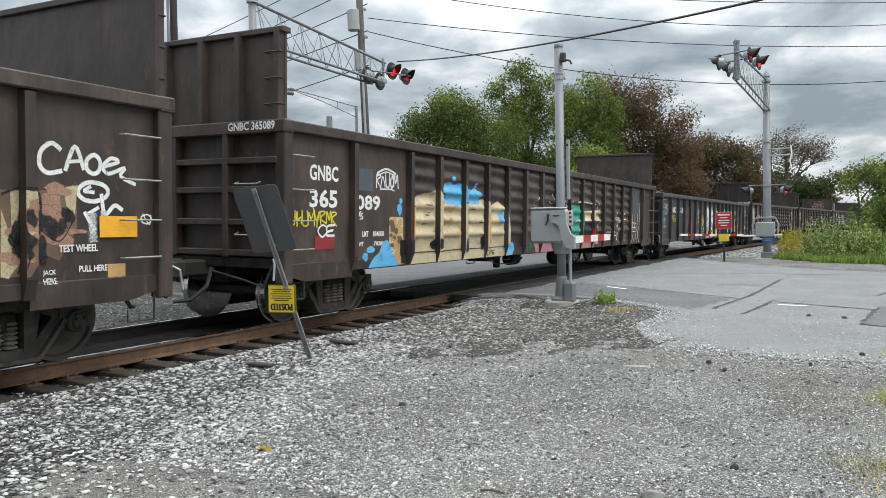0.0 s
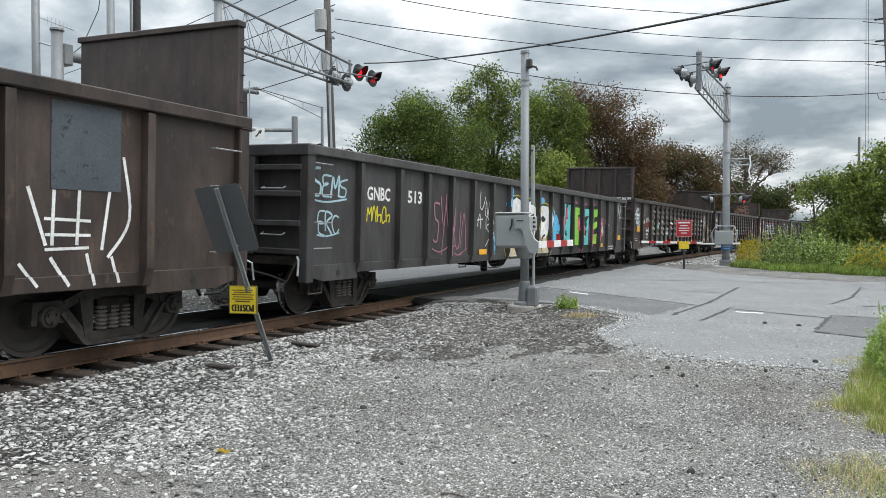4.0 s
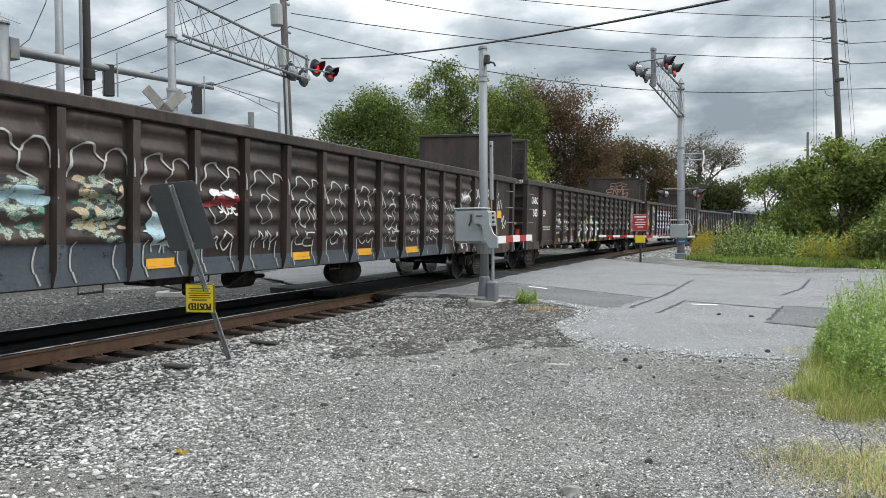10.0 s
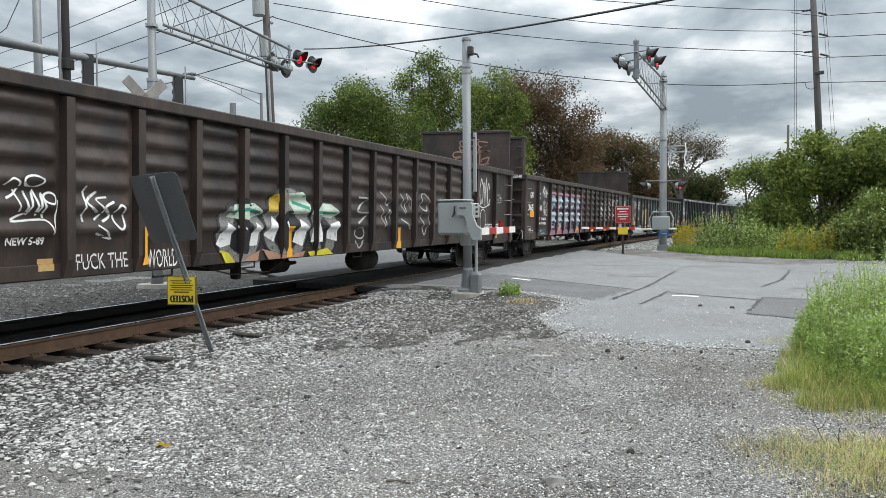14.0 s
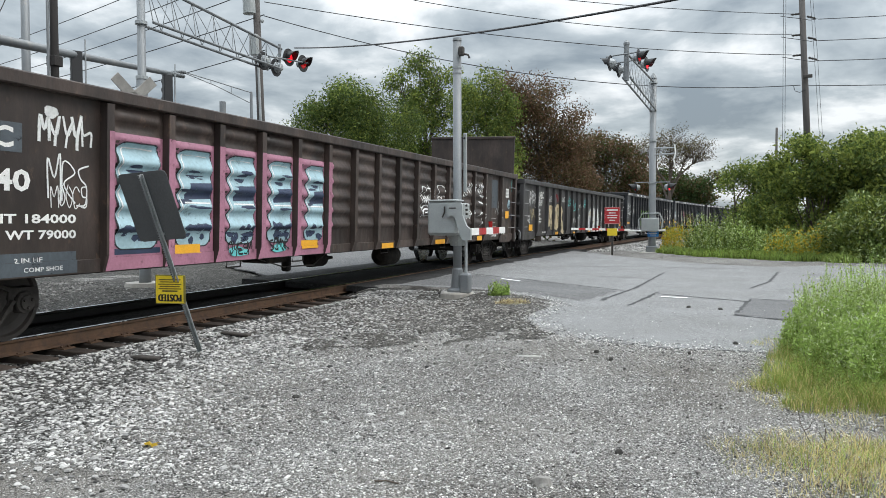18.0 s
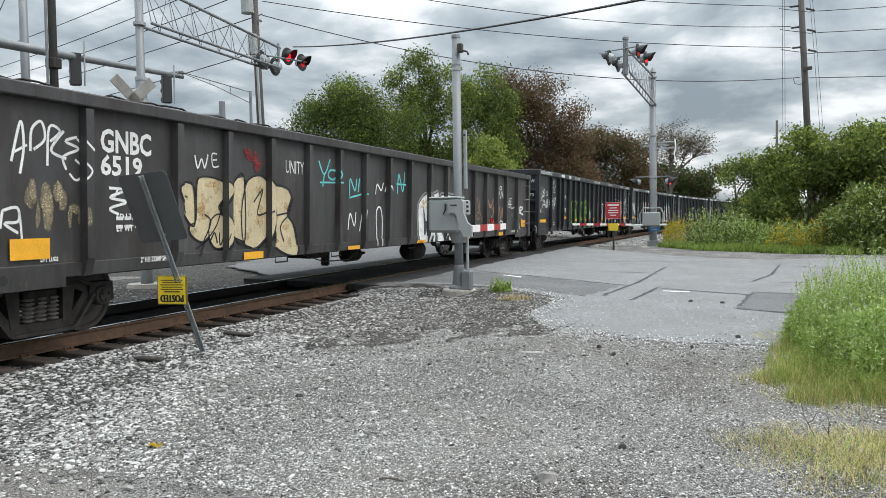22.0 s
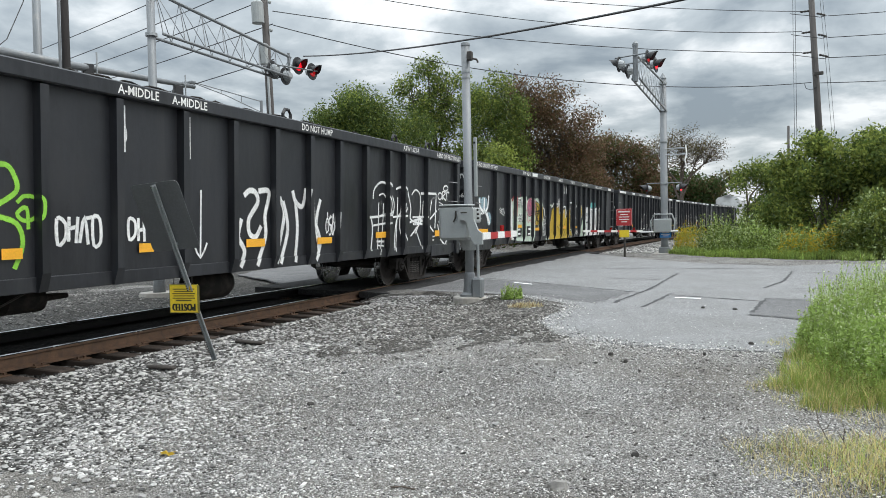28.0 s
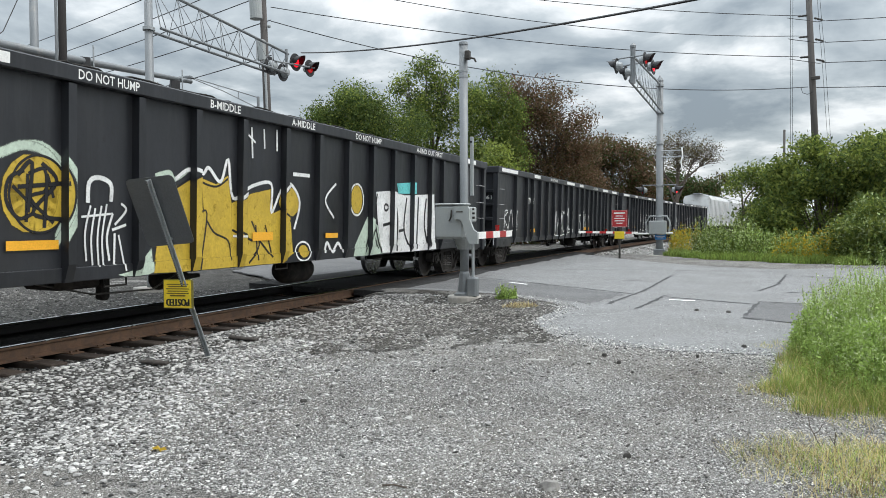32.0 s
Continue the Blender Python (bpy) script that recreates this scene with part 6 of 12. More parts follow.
# black high-sided cars
TAG_SMALL = [[(9.49, 1.51), (9.5, 1.23), (9.6, 1.3), (9.6, 1.46), (9.49, 1.51)], [(9.65, 1.53), (9.64, 1.26)], [(9.65, 1.4), (9.75, 1.42)], [(9.77, 1.53), (9.74, 1.24)], [(9.79, 1.24), (9.86, 1.53), (9.91, 1.22)], [(9.87, 1.51), (10.05, 1.54)], [(9.98, 1.52), (9.99, 1.21), (10.09, 1.25), (10.08, 1.5), (9.98, 1.52)],
             [(10.52, 1.5), (10.53, 1.26), (10.63, 1.33), (10.62, 1.48), (10.52, 1.5)], [(10.68, 1.52), (10.68, 1.24)], [(10.69, 1.37), (10.77, 1.38)], [(10.77, 1.5), (10.78, 1.23)]]
TAG_BIG = [[(12.8, 1.85), (12.94, 1.93), (13.09, 1.9), (13.14, 1.75), (12.92, 1.51), (12.93, 1.3), (13.09, 1.24), (13.23, 1.4)], [(13.16, 1.93), (13.44, 1.92), (13.33, 1.56), (13.34, 1.23), (13.11, 0.8)], [(12.74, 1.51), (12.66, 1.25), (12.81, 1.03), (12.69, 0.8)], [(13.73, 1.85), (13.86, 1.6), (13.75, 1.2), (13.59, 0.8)], [(13.83, 1.79), (13.96, 1.34), (13.74, 0.8)],
           [(14.11, 1.97), (14.19, 1.8), (14.4, 1.72), (14.51, 2.02)], [(14.19, 1.8), (14.25, 1.34), (14.17, 0.8)], [(14.75, 1.88), (14.79, 1.51), (14.99, 1.1), (14.83, 0.8)], [(14.99, 1.85), (14.85, 1.45), (14.94, 0.96)]]
for u in (0.75, 13.9, 17.95, 19.75):
    rx_ = car_h[1]["xs"] + 0.03
    ry_ = u - car_h[1]["L"]
    part("lifting_ring", Mesh().tube([(rx_, ry_ - 0.1, car_h[1]["top"] - 0.03), (rx_, ry_ - 0.11, car_h[1]["top"] + 0.08), (rx_, ry_ - 0.05, car_h[1]["top"] + 0.15), (rx_, ry_ + 0.05, car_h[1]["top"] + 0.15), (rx_, ry_ + 0.11, car_h[1]["top"] + 0.08), (rx_, ry_ + 0.1, car_h[1]["top"] - 0.03)], 0.028, n=7), BLACK_PAINT, car_h[0])
end_words(car_h, "ATW", 0.98, 1.36, 2.62, 2.75, 0.116)
end_words(car_h, "1673", 0.96, 1.34, 2.1, 2.22, 0.116)
lettering(car_h, [("ATW", 4.2, 4.75, 2.05, 2.25), ("1673", 4.2, 4.8, 1.5, 1.7)])
chord_words(car_h, [("B-END ON FIRST OFF LAST", 0.15, 1.85), ("DO NOT HUMP", 6.0, 7.0), ("A-MIDDLE", 10.25, 10.92), ("A-MIDDLE", 11.15, 11.83), ("DO NOT HUMP", 14.2, 15.2), ("ATW 1673-R", 18.2, 19.05), ("A-END OFF FIRST OR LAST", 20.1, 21.7)], [(3.4, 4.0), (4.8, 5.2)])
paint(car_h, [(SP_LIME, scrawl(5.9, 1.1, 1.3, 0.9, 504, 0.05, 3, False) + scrawl(7.4, 1.05, 1.2, 1.0, 505, 0.05, 3, False) + stroke([(8.62, 2.0), (8.87, 2.05), (8.98, 1.95), (9, 1.78), (8.72, 1.58), (9, 1.46), (9.07, 1.24), (8.97, 1.0)], 0.05) + stroke([(9.01, 1.67), (9.1, 1.74), (9.24, 1.71), (9.23, 1.53), (9.09, 1.49), (9.01, 1.56), (9.12, 1.62), (9.14, 1.4)], 0.04)), (SP_WHITE, sum((stroke(q, 0.04, 3) for q in TAG_SMALL), []) + sum((stroke(q, 0.075) for q in TAG_BIG), []) + stroke([(11.84, 1.9), (11.82, 1.0)], 0.03, 2) + stroke([(11.7, 1.15), (11.82, 0.98), (11.96, 1.18)], 0.03, 2) + stroke([(10.47, 2.85), (10.47, 2.3)], 0.025, 2) + fan(blob(10.44, 2.55, 0.06, 0.14, 508)) + stroke([(11.62, 2.85), (11.62, 2.3)], 0.025, 2) + scrawl(15.16, 1.25, 0.32, 0.3, 511, 0.03, 3, False))], label="bold white and lime sprayed tags")
stencil(car_h, 3.4, 3.9, 0.9, 1.1, 16)
stencil(car_h, 19.0, 19.6, 1.35, 1.5, 17)

end_words(car_i, "ATW", 0.98, 1.36, 2.62, 2.75, 0.116)
end_words(car_i, "1663", 0.96, 1.34, 2.1, 2.22, 0.116)
chord_words(car_i, [("B-END ON LAST OFF FIRST", 0.2, 2.0), ("ATW 1663-B", 4.6, 5.5), ("DO NOT HUMP", 7.24, 8.15), ("B-MIDDLE", 9.47, 10.14), ("A-MIDDLE", 11.5, 12.22), ("DO NOT HUMP", 13.7, 14.8), ("A-END OUT FIRST", 16.6, 18.2)], [(5.75, 6.4), (19.9, 20.7)])
stencil(car_i, 1.8, 2.2, 0.95, 1.15, 18)
stencil(car_i, 3.0, 3.6, 0.92, 1.05, 19)

# hand-sprayed pieces, car by car
paint(car_a, [(SP_BROWN, fan([(19.57, 1.79), (19.91, 1.78), (20.33, 1.86), (20.34, 1.43), (20.15, 1.12), (19.94, 1.21), (19.78, 0.99), (19.56, 0.99)]), 0.8),
              (SP_CREAM, fan([(19.66, 1.8), (19.79, 1.78), (19.94, 1.76), (19.92, 1.47), (19.79, 1.32), (19.67, 1.38)]) + fan([(19.57, 1.61), (19.67, 1.32), (19.73, 1.1), (19.63, 0.98), (19.56, 1)]) + fan([(20.2, 1.83), (20.35, 1.86), (20.32, 1.58), (20.23, 1.66)]), 0.62),
              (SP_PEACH, fan([(19.97, 1.77), (20.15, 1.79), (20.18, 1.51), (20.07, 1.35), (19.94, 1.47)]) + dabs(19.6, 20.33, 1.15, 1.82, 14, 901, 0.12, 0.05), 0.6),
              (SP_BLACK, stroke([(19.57, 1.75), (19.74, 1.81), (19.94, 1.76), (19.94, 1.43)], 0.028) + stroke([(19.64, 1.38), (19.77, 1.21), (19.72, 1.01)], 0.018) + stroke([(19.94, 1.43), (20.15, 1.31), (20.32, 1.55)], 0.015) + dabs(19.58, 20.28, 1.22, 1.74, 12, 902, 0.05, 0.08), 0.6)], label="faded rocky mural in brown and cream")
paint(car_a, [(SP_WHITE, stroke([(20.18, 2.2), (20.08, 2.26), (19.97, 2.18), (19.95, 2.05), (20.03, 1.97), (20.19, 2)], 0.04) + stroke([(20.22, 2), (20.33, 2.25), (20.43, 2.02)], 0.04) + stroke([(20.25, 2.09), (20.4, 2.11)], 0.032) + stroke([(20.62, 2.09), (20.6, 2.02), (20.55, 1.99), (20.5, 2), (20.46, 2.04), (20.46, 2.11), (20.5, 2.16), (20.55, 2.18), (20.6, 2.15), (20.62, 2.09)], 0.04) + stroke([(20.66, 2.07), (20.84, 2.13), (20.75, 2.16), (20.65, 2.07), (20.72, 2), (20.92, 2.07), (20.87, 1.98), (21.06, 1.9)], 0.036) + stroke([(20.71, 1.81), (20.67, 1.75), (20.56, 1.71), (20.44, 1.72), (20.37, 1.77), (20.37, 1.83), (20.45, 1.89), (20.56, 1.9), (20.67, 1.87), (20.71, 1.81)], 0.04) + stroke([(20.55, 1.8), (20.43, 1.81), (20.51, 1.86)], 0.032) + stroke([(20.63, 1.79), (20.67, 1.58), (20.79, 1.67), (20.89, 1.62)], 0.04) + stroke([(20.43, 1.6), (20.55, 1.41)], 0.036) + stroke([(20.47, 1.58), (20.6, 1.65)], 0.032)),
              (SP_WHITE, stroke([(20.52, 1.59), (20.53, 1.29)], 0.104) + stroke([(20.65, 1.61), (20.65, 1.51)], 0.08), 0.45)], label="bold white hand-sprayed letters")
paint(car_a, [(SP_WHITE, stroke([(21.44, 1.71), (21.45, 1.81), (21.48, 1.77), (21.44, 1.75)], 0.018) + stroke([(21.44, 1.62), (21.47, 1.69), (21.49, 1.62)], 0.018) + stroke([(21.44, 1.54), (21.45, 1.6), (21.46, 1.55), (21.48, 1.6), (21.49, 1.54)], 0.014) + stroke([(21.44, 1.47), (21.46, 1.54), (21.49, 1.47)], 0.018) + stroke([(21.44, 1.41), (21.45, 1.46), (21.46, 1.42), (21.48, 1.46), (21.49, 1.41)], 0.014) + stroke([(21.27, 1.53), (21.25, 1.5), (21.21, 1.48), (21.16, 1.49), (21.13, 1.51), (21.13, 1.55), (21.16, 1.57), (21.21, 1.58), (21.25, 1.56), (21.27, 1.53)], 0.015) + stroke([(21.15, 1.59), (21.24, 1.47), (21.26, 1.58)], 0.012))], label="small thin upright letters")
paint(car_b, [(SP_ROSE, fan([(9.31, 1.21), (9.78, 1.2), (11.18, 1.09), (11.28, 0.73), (9.76, 0.76), (9.43, 0.77)]) + fan([(11.27, 1.12), (14.1, 1.12), (14.15, 0.75), (11.28, 0.73)]), 0.7),
              (SP_CREAM, fan([(9.39, 1.79), (9.88, 1.83), (9.9, 1.25), (9.52, 1.2), (9.43, 1.44)]) + fan([(10.96, 1.81), (11.61, 1.87), (12.09, 1.8), (12, 1.39), (11.71, 1.34), (11.09, 1.39)]) + fan([(12.87, 1.82), (14.57, 1.87), (14.63, 1.57), (13.52, 1.51), (12.88, 1.58)])),
              (SP_PEACH, fan([(9.31, 1.19), (9.69, 1.16), (9.68, 0.96), (9.43, 0.81)]) + fan([(11.23, 0.95), (11.72, 1.17), (12.3, 1.1), (12.84, 0.83), (11.28, 0.76)]) + fan([(12.9, 0.89), (13.54, 0.9), (13.6, 0.77), (12.9, 0.78)]), 0.8),
              (SP_BLACK, fan([(9.53, 1.62), (9.85, 1.66), (9.86, 1.2), (9.57, 1.19)]) + fan([(10.99, 1.54), (11.3, 1.71), (11.8, 1.55), (11.76, 1.16), (11.23, 1.16)]) + fan([(13.1, 1.52), (14.02, 1.56), (14.49, 1.52), (14.29, 1.33), (13.23, 1.14)])),
              (SP_TEAL, fan([(12.06, 1.98), (12.81, 1.98), (13, 1.58), (12.62, 0.84), (12.11, 0.98), (11.95, 1.39)])),
              (SP_TAN, fan([(9.75, 1.49), (9.84, 1.47), (9.83, 1.22), (9.75, 1.24)])),
              (SP_PALE, stroke([(11.98, 1.28), (12.27, 1.53), (12.63, 1.52), (12.51, 1.2), (12.18, 1.09)], 0.036) + stroke([(9.3, 1.99), (9.26, 1.62), (9.41, 1.39), (9.37, 1.23), (9.16, 1.26)], 0.024) + stroke([(9.3, 1.99), (9.42, 2.07), (9.61, 2.13)], 0.03) + stroke([(10.15, 2.04), (10.52, 1.99), (10.56, 2.25), (10.64, 2.02), (11.16, 2.12), (11.79, 1.93), (12.04, 2.09)], 0.025) + stroke([(12.43, 2.06), (12.97, 2.08), (14, 2.03)], 0.03) + stroke([(14.23, 2.21), (14.47, 2.02), (14.41, 1.81), (14.58, 1.6), (14.1, 1.12), (13.06, 1.11)], 0.035))], label="dark mural with cream bands and a teal letter")
paint(car_b, [(SP_TEAL, stroke([(8.83, 1.02), (9.01, 1.03)], 0.02) + stroke([(8.91, 1.02), (8.93, 0.8)], 0.016) + stroke([(9.06, 0.8), (9.06, 1.01), (9.18, 0.96), (9.07, 0.9)], 0.02) + stroke([(9.22, 1.02), (9.3, 0.76)], 0.02))], label="thin green letters")
paint(car_b, [(SP_WHITE, stroke([(16.49, 1.83), (16.44, 1.69), (16.48, 1.41)], 0.025) + stroke([(16.6, 1.74), (16.58, 1.37)], 0.03) + stroke([(16.75, 1.67), (16.71, 1.37)], 0.03) + stroke([(16.97, 1.77), (16.76, 1.41)], 0.025) + stroke([(16.49, 1.83), (16.36, 1.67)], 0.03) + stroke([(16.62, 1.34), (16.69, 0.89)], 0.03) + stroke([(16.88, 1.37), (16.69, 0.89)], 0.03) + stroke([(16.21, 1.08), (16.62, 1.08)], 0.025) + stroke([(17.15, 1.73), (17.43, 1.81), (17.24, 1.62), (17.63, 1.62)], 0.03) + stroke([(18.42, 1.81), (18.62, 1.23)], 0.035) + stroke([(18.71, 1.79), (18.69, 1.23)], 0.035) + stroke([(19.01, 1.83), (18.98, 1.23)], 0.035) + stroke([(19.39, 1.81), (19.29, 1.17)], 0.035) + stroke([(19.57, 2.19), (19.66, 1.51), (19.37, 1.09)], 0.035) + stroke([(18.6, 1.5), (19.15, 1.48)], 0.028) + stroke([(18.61, 1.34), (19.15, 1.33)], 0.028) + stroke([(18.61, 1.19), (19.13, 1.2)], 0.028) + stroke([(18.33, 1.06), (18.52, 0.82)], 0.03) + stroke([(18.67, 1.11), (18.88, 0.81)], 0.035) + stroke([(19.1, 1.14), (19.19, 0.8)], 0.035) + stroke([(19.42, 1.1), (19.51, 0.81)], 0.035)),
              (SP_CREAM, stroke([(17.34, 1.1), (17.49, 1.13), (17.42, 0.99), (17.56, 0.87)], 0.024) + stroke([(17.61, 1.1), (17.58, 0.86)], 0.024) + stroke([(17.67, 1.07), (17.81, 1.09), (17.7, 0.95), (17.8, 0.86)], 0.024) + rect(14.32, 14.53, 0.86, 0.97), 0.8),
              (SP_SLATE, rect(18.67, 19.53, 1.8, 2.69), 0.7)], label="thin white claw-like scrawls")
paint(car_c, [(SP_PINK, fan([(17.73, 1.76), (17.81, 1.89), (17.95, 1.93), (18.05, 1.97), (18.21, 1.92), (18.31, 1.85), (18.34, 1.7), (18.3, 1.59), (18.41, 1.5), (18.4, 1.33), (18.29, 1.22), (18.06, 1.2), (17.88, 1.22), (17.76, 1.31), (17.78, 1.48), (17.74, 1.6)]) + fan([(17.69, 1.7), (17.68, 1.66), (17.66, 1.64), (17.63, 1.64), (17.6, 1.66), (17.6, 1.69), (17.6, 1.73), (17.63, 1.75), (17.66, 1.75), (17.68, 1.73)]) + fan([(17.68, 1.19), (17.67, 1.14), (17.64, 1.1), (17.6, 1.1), (17.57, 1.14), (17.55, 1.2), (17.56, 1.25), (17.6, 1.29), (17.64, 1.29), (17.67, 1.25)]) + fan([(17.67, 1.35), (17.67, 1.32), (17.65, 1.3), (17.64, 1.3), (17.62, 1.32), (17.62, 1.35), (17.62, 1.37), (17.63, 1.39), (17.65, 1.39), (17.67, 1.37)])),
              (SP_BLACK, stroke([(17.73, 1.76), (17.81, 1.89), (17.95, 1.93), (18.05, 1.97), (18.21, 1.92), (18.31, 1.85), (18.34, 1.7), (18.3, 1.59), (18.41, 1.5), (18.4, 1.33), (18.29, 1.22), (18.06, 1.2), (17.88, 1.22), (17.76, 1.31), (17.78, 1.48), (17.74, 1.6), (17.73, 1.76)], 0.024) + stroke([(17.81, 1.33), (17.91, 1.27), (18.06, 1.27)], 0.016) + stroke([(18.21, 1.8), (18.34, 1.78)], 0.02)),
              (SP_WHITE, stroke([(17.95, 1.7), (17.93, 1.62), (17.88, 1.58), (17.83, 1.59), (17.79, 1.66), (17.79, 1.74), (17.83, 1.81), (17.88, 1.82), (17.93, 1.78), (17.95, 1.7)], 0.036) + stroke([(18.16, 1.71), (18.01, 1.67), (18.06, 1.53), (18.16, 1.43), (18.02, 1.39)], 0.036) + stroke([(18.22, 1.24), (18.3, 1.59), (18.4, 1.26)], 0.045) + stroke([(18.24, 1.37), (18.41, 1.34)], 0.032) + stroke([(18, 1.88), (18.09, 1.84)], 0.032))], label="pink puffy tag with white letters")
paint(car_c, [(SP_WHITE, stroke([(20.33, 2.45), (20.38, 2.02), (20.56, 2.2), (20.34, 2.44)], 0.03) + stroke([(20.29, 2), (20.56, 2.05)], 0.03) + stroke([(20.5, 2.51), (20.82, 2.5)], 0.036) + stroke([(20.66, 2.47), (20.68, 2.04)], 0.036) + stroke([(21.04, 2.29), (21.01, 2.17), (20.92, 2.1), (20.83, 2.12), (20.77, 2.21), (20.76, 2.34), (20.82, 2.44), (20.92, 2.47), (21, 2.41), (21.04, 2.29)], 0.036) + stroke([(20.88, 2.05), (21.09, 2.19), (20.89, 1.92), (21.14, 1.99), (21.01, 1.83)], 0.025) + stroke([(21.1, 2.44), (21.08, 2.18), (21.18, 2.25)], 0.025))], label="white hand-sprayed tag")
paint(car_d, [(SP_SLATE, rect(1.23, 1.54, 1.95, 2.44) + rect(2.18, 2.6, 2.03, 2.49), 0.7),
              (SP_ICE, fan([(1.46, 1.96), (1.39, 1.84), (1.19, 1.75), (0.96, 1.74), (0.78, 1.81), (0.71, 1.92), (0.78, 2.04), (0.96, 2.13), (1.19, 2.15), (1.38, 2.09)]) + fan([(1.45, 1.63), (1.4, 1.56), (1.28, 1.51), (1.12, 1.51), (1, 1.55), (0.96, 1.62), (1, 1.69), (1.12, 1.74), (1.27, 1.74), (1.4, 1.7)]) + fan([(1.19, 2.18), (1.14, 2.11), (0.99, 2.06), (0.81, 2.05), (0.67, 2.08), (0.61, 2.14), (0.67, 2.2), (0.81, 2.25), (0.98, 2.27), (1.13, 2.24)]), 0.5),
              (SP_WHITE, stroke([(0.69, 2.4), (0.83, 2.23), (0.97, 2.45), (1.02, 2.26), (1.18, 2.46)], 0.048) + stroke([(0.38, 2.11), (0.73, 2.17)], 0.08) + stroke([(0.32, 1.94), (0.64, 1.98)], 0.052) + stroke([(0.78, 2.18), (1.24, 2.12), (1.45, 2.27)], 0.065) + stroke([(0.78, 1.88), (0.85, 1.74), (0.91, 1.87)], 0.04) + stroke([(1.09, 1.82), (1.08, 1.77), (1.04, 1.75), (0.99, 1.76), (0.97, 1.79), (0.97, 1.83), (0.99, 1.87), (1.04, 1.88), (1.08, 1.86), (1.09, 1.82)], 0.036) + stroke([(1.3, 1.82), (1.29, 1.77), (1.25, 1.75), (1.2, 1.75), (1.17, 1.79), (1.17, 1.83), (1.2, 1.87), (1.25, 1.88), (1.29, 1.86), (1.3, 1.82)], 0.036) + stroke([(1.4, 1.89), (1.46, 1.75)], 0.045) + stroke([(1, 1.65), (1.09, 1.52), (1.17, 1.67), (1.29, 1.52), (1.4, 1.74)], 0.045) + stroke([(0.9, 2.02), (1.07, 1.97), (1.33, 2.05)], 0.05)),
              (SP_PINK, stroke([(0.72, 1.99), (0.7, 1.96), (0.66, 1.93), (0.62, 1.94), (0.59, 1.96), (0.59, 2), (0.62, 2.03), (0.66, 2.04), (0.7, 2.02), (0.72, 1.99)], 0.024)),
              (SP_ICE, stroke([(0.96, 1.87), (1.38, 2.05)], 0.056), 0.6)], label="crowded white and pale blue sprayed tag")
paint(car_d, [(SP_RED, stroke([(2.65, 1.59), (2.77, 1.87), (2.9, 1.6), (3.04, 1.89), (3.21, 1.6), (3.35, 1.89)], 0.078) + stroke([(2.69, 1.74), (3.34, 1.77)], 0.06)),
              (SP_WHITE, stroke([(2.63, 1.78), (2.69, 2), (2.79, 1.82), (2.9, 2.03), (3.01, 1.84), (3.13, 2.06), (3.25, 1.87), (3.38, 2.01)], 0.03) + stroke([(2.65, 1.6), (2.75, 1.45), (2.86, 1.6), (2.99, 1.43), (3.14, 1.58), (3.3, 1.48)], 0.025) + stroke([(2.74, 1.42), (2.99, 1.49), (3.26, 1.43)], 0.042) + stroke([(3.27, 1.9), (3.46, 1.83)], 0.025))], label="dark red tag edged in white")
paint(car_d, [(SP_WHITE, stroke([(17.1, 2.16), (17.2, 1.97), (17.3, 2.22), (17.37, 2), (17.45, 2.28)], 0.04) + stroke([(17.39, 2.13), (17.76, 2.18)], 0.045) + stroke([(17.56, 2.27), (17.54, 1.98)], 0.036) + stroke([(17.76, 2.32), (17.72, 1.96)], 0.045) + stroke([(17.1, 1.81), (17.2, 1.52), (17.29, 1.8), (17.34, 1.51), (17.47, 1.87)], 0.05) + stroke([(17.39, 1.68), (17.7, 1.71)], 0.045) + stroke([(17.58, 1.81), (17.64, 1.59)], 0.036) + stroke([(17.05, 1.02), (17.13, 0.87), (17.31, 1.3), (17.33, 0.85), (17.51, 1.31)], 0.055) + stroke([(17.38, 0.99), (17.69, 1)], 0.04) + stroke([(17.67, 1.26), (17.69, 0.79)], 0.04))], label="white letters repeated down the ribbed panel")
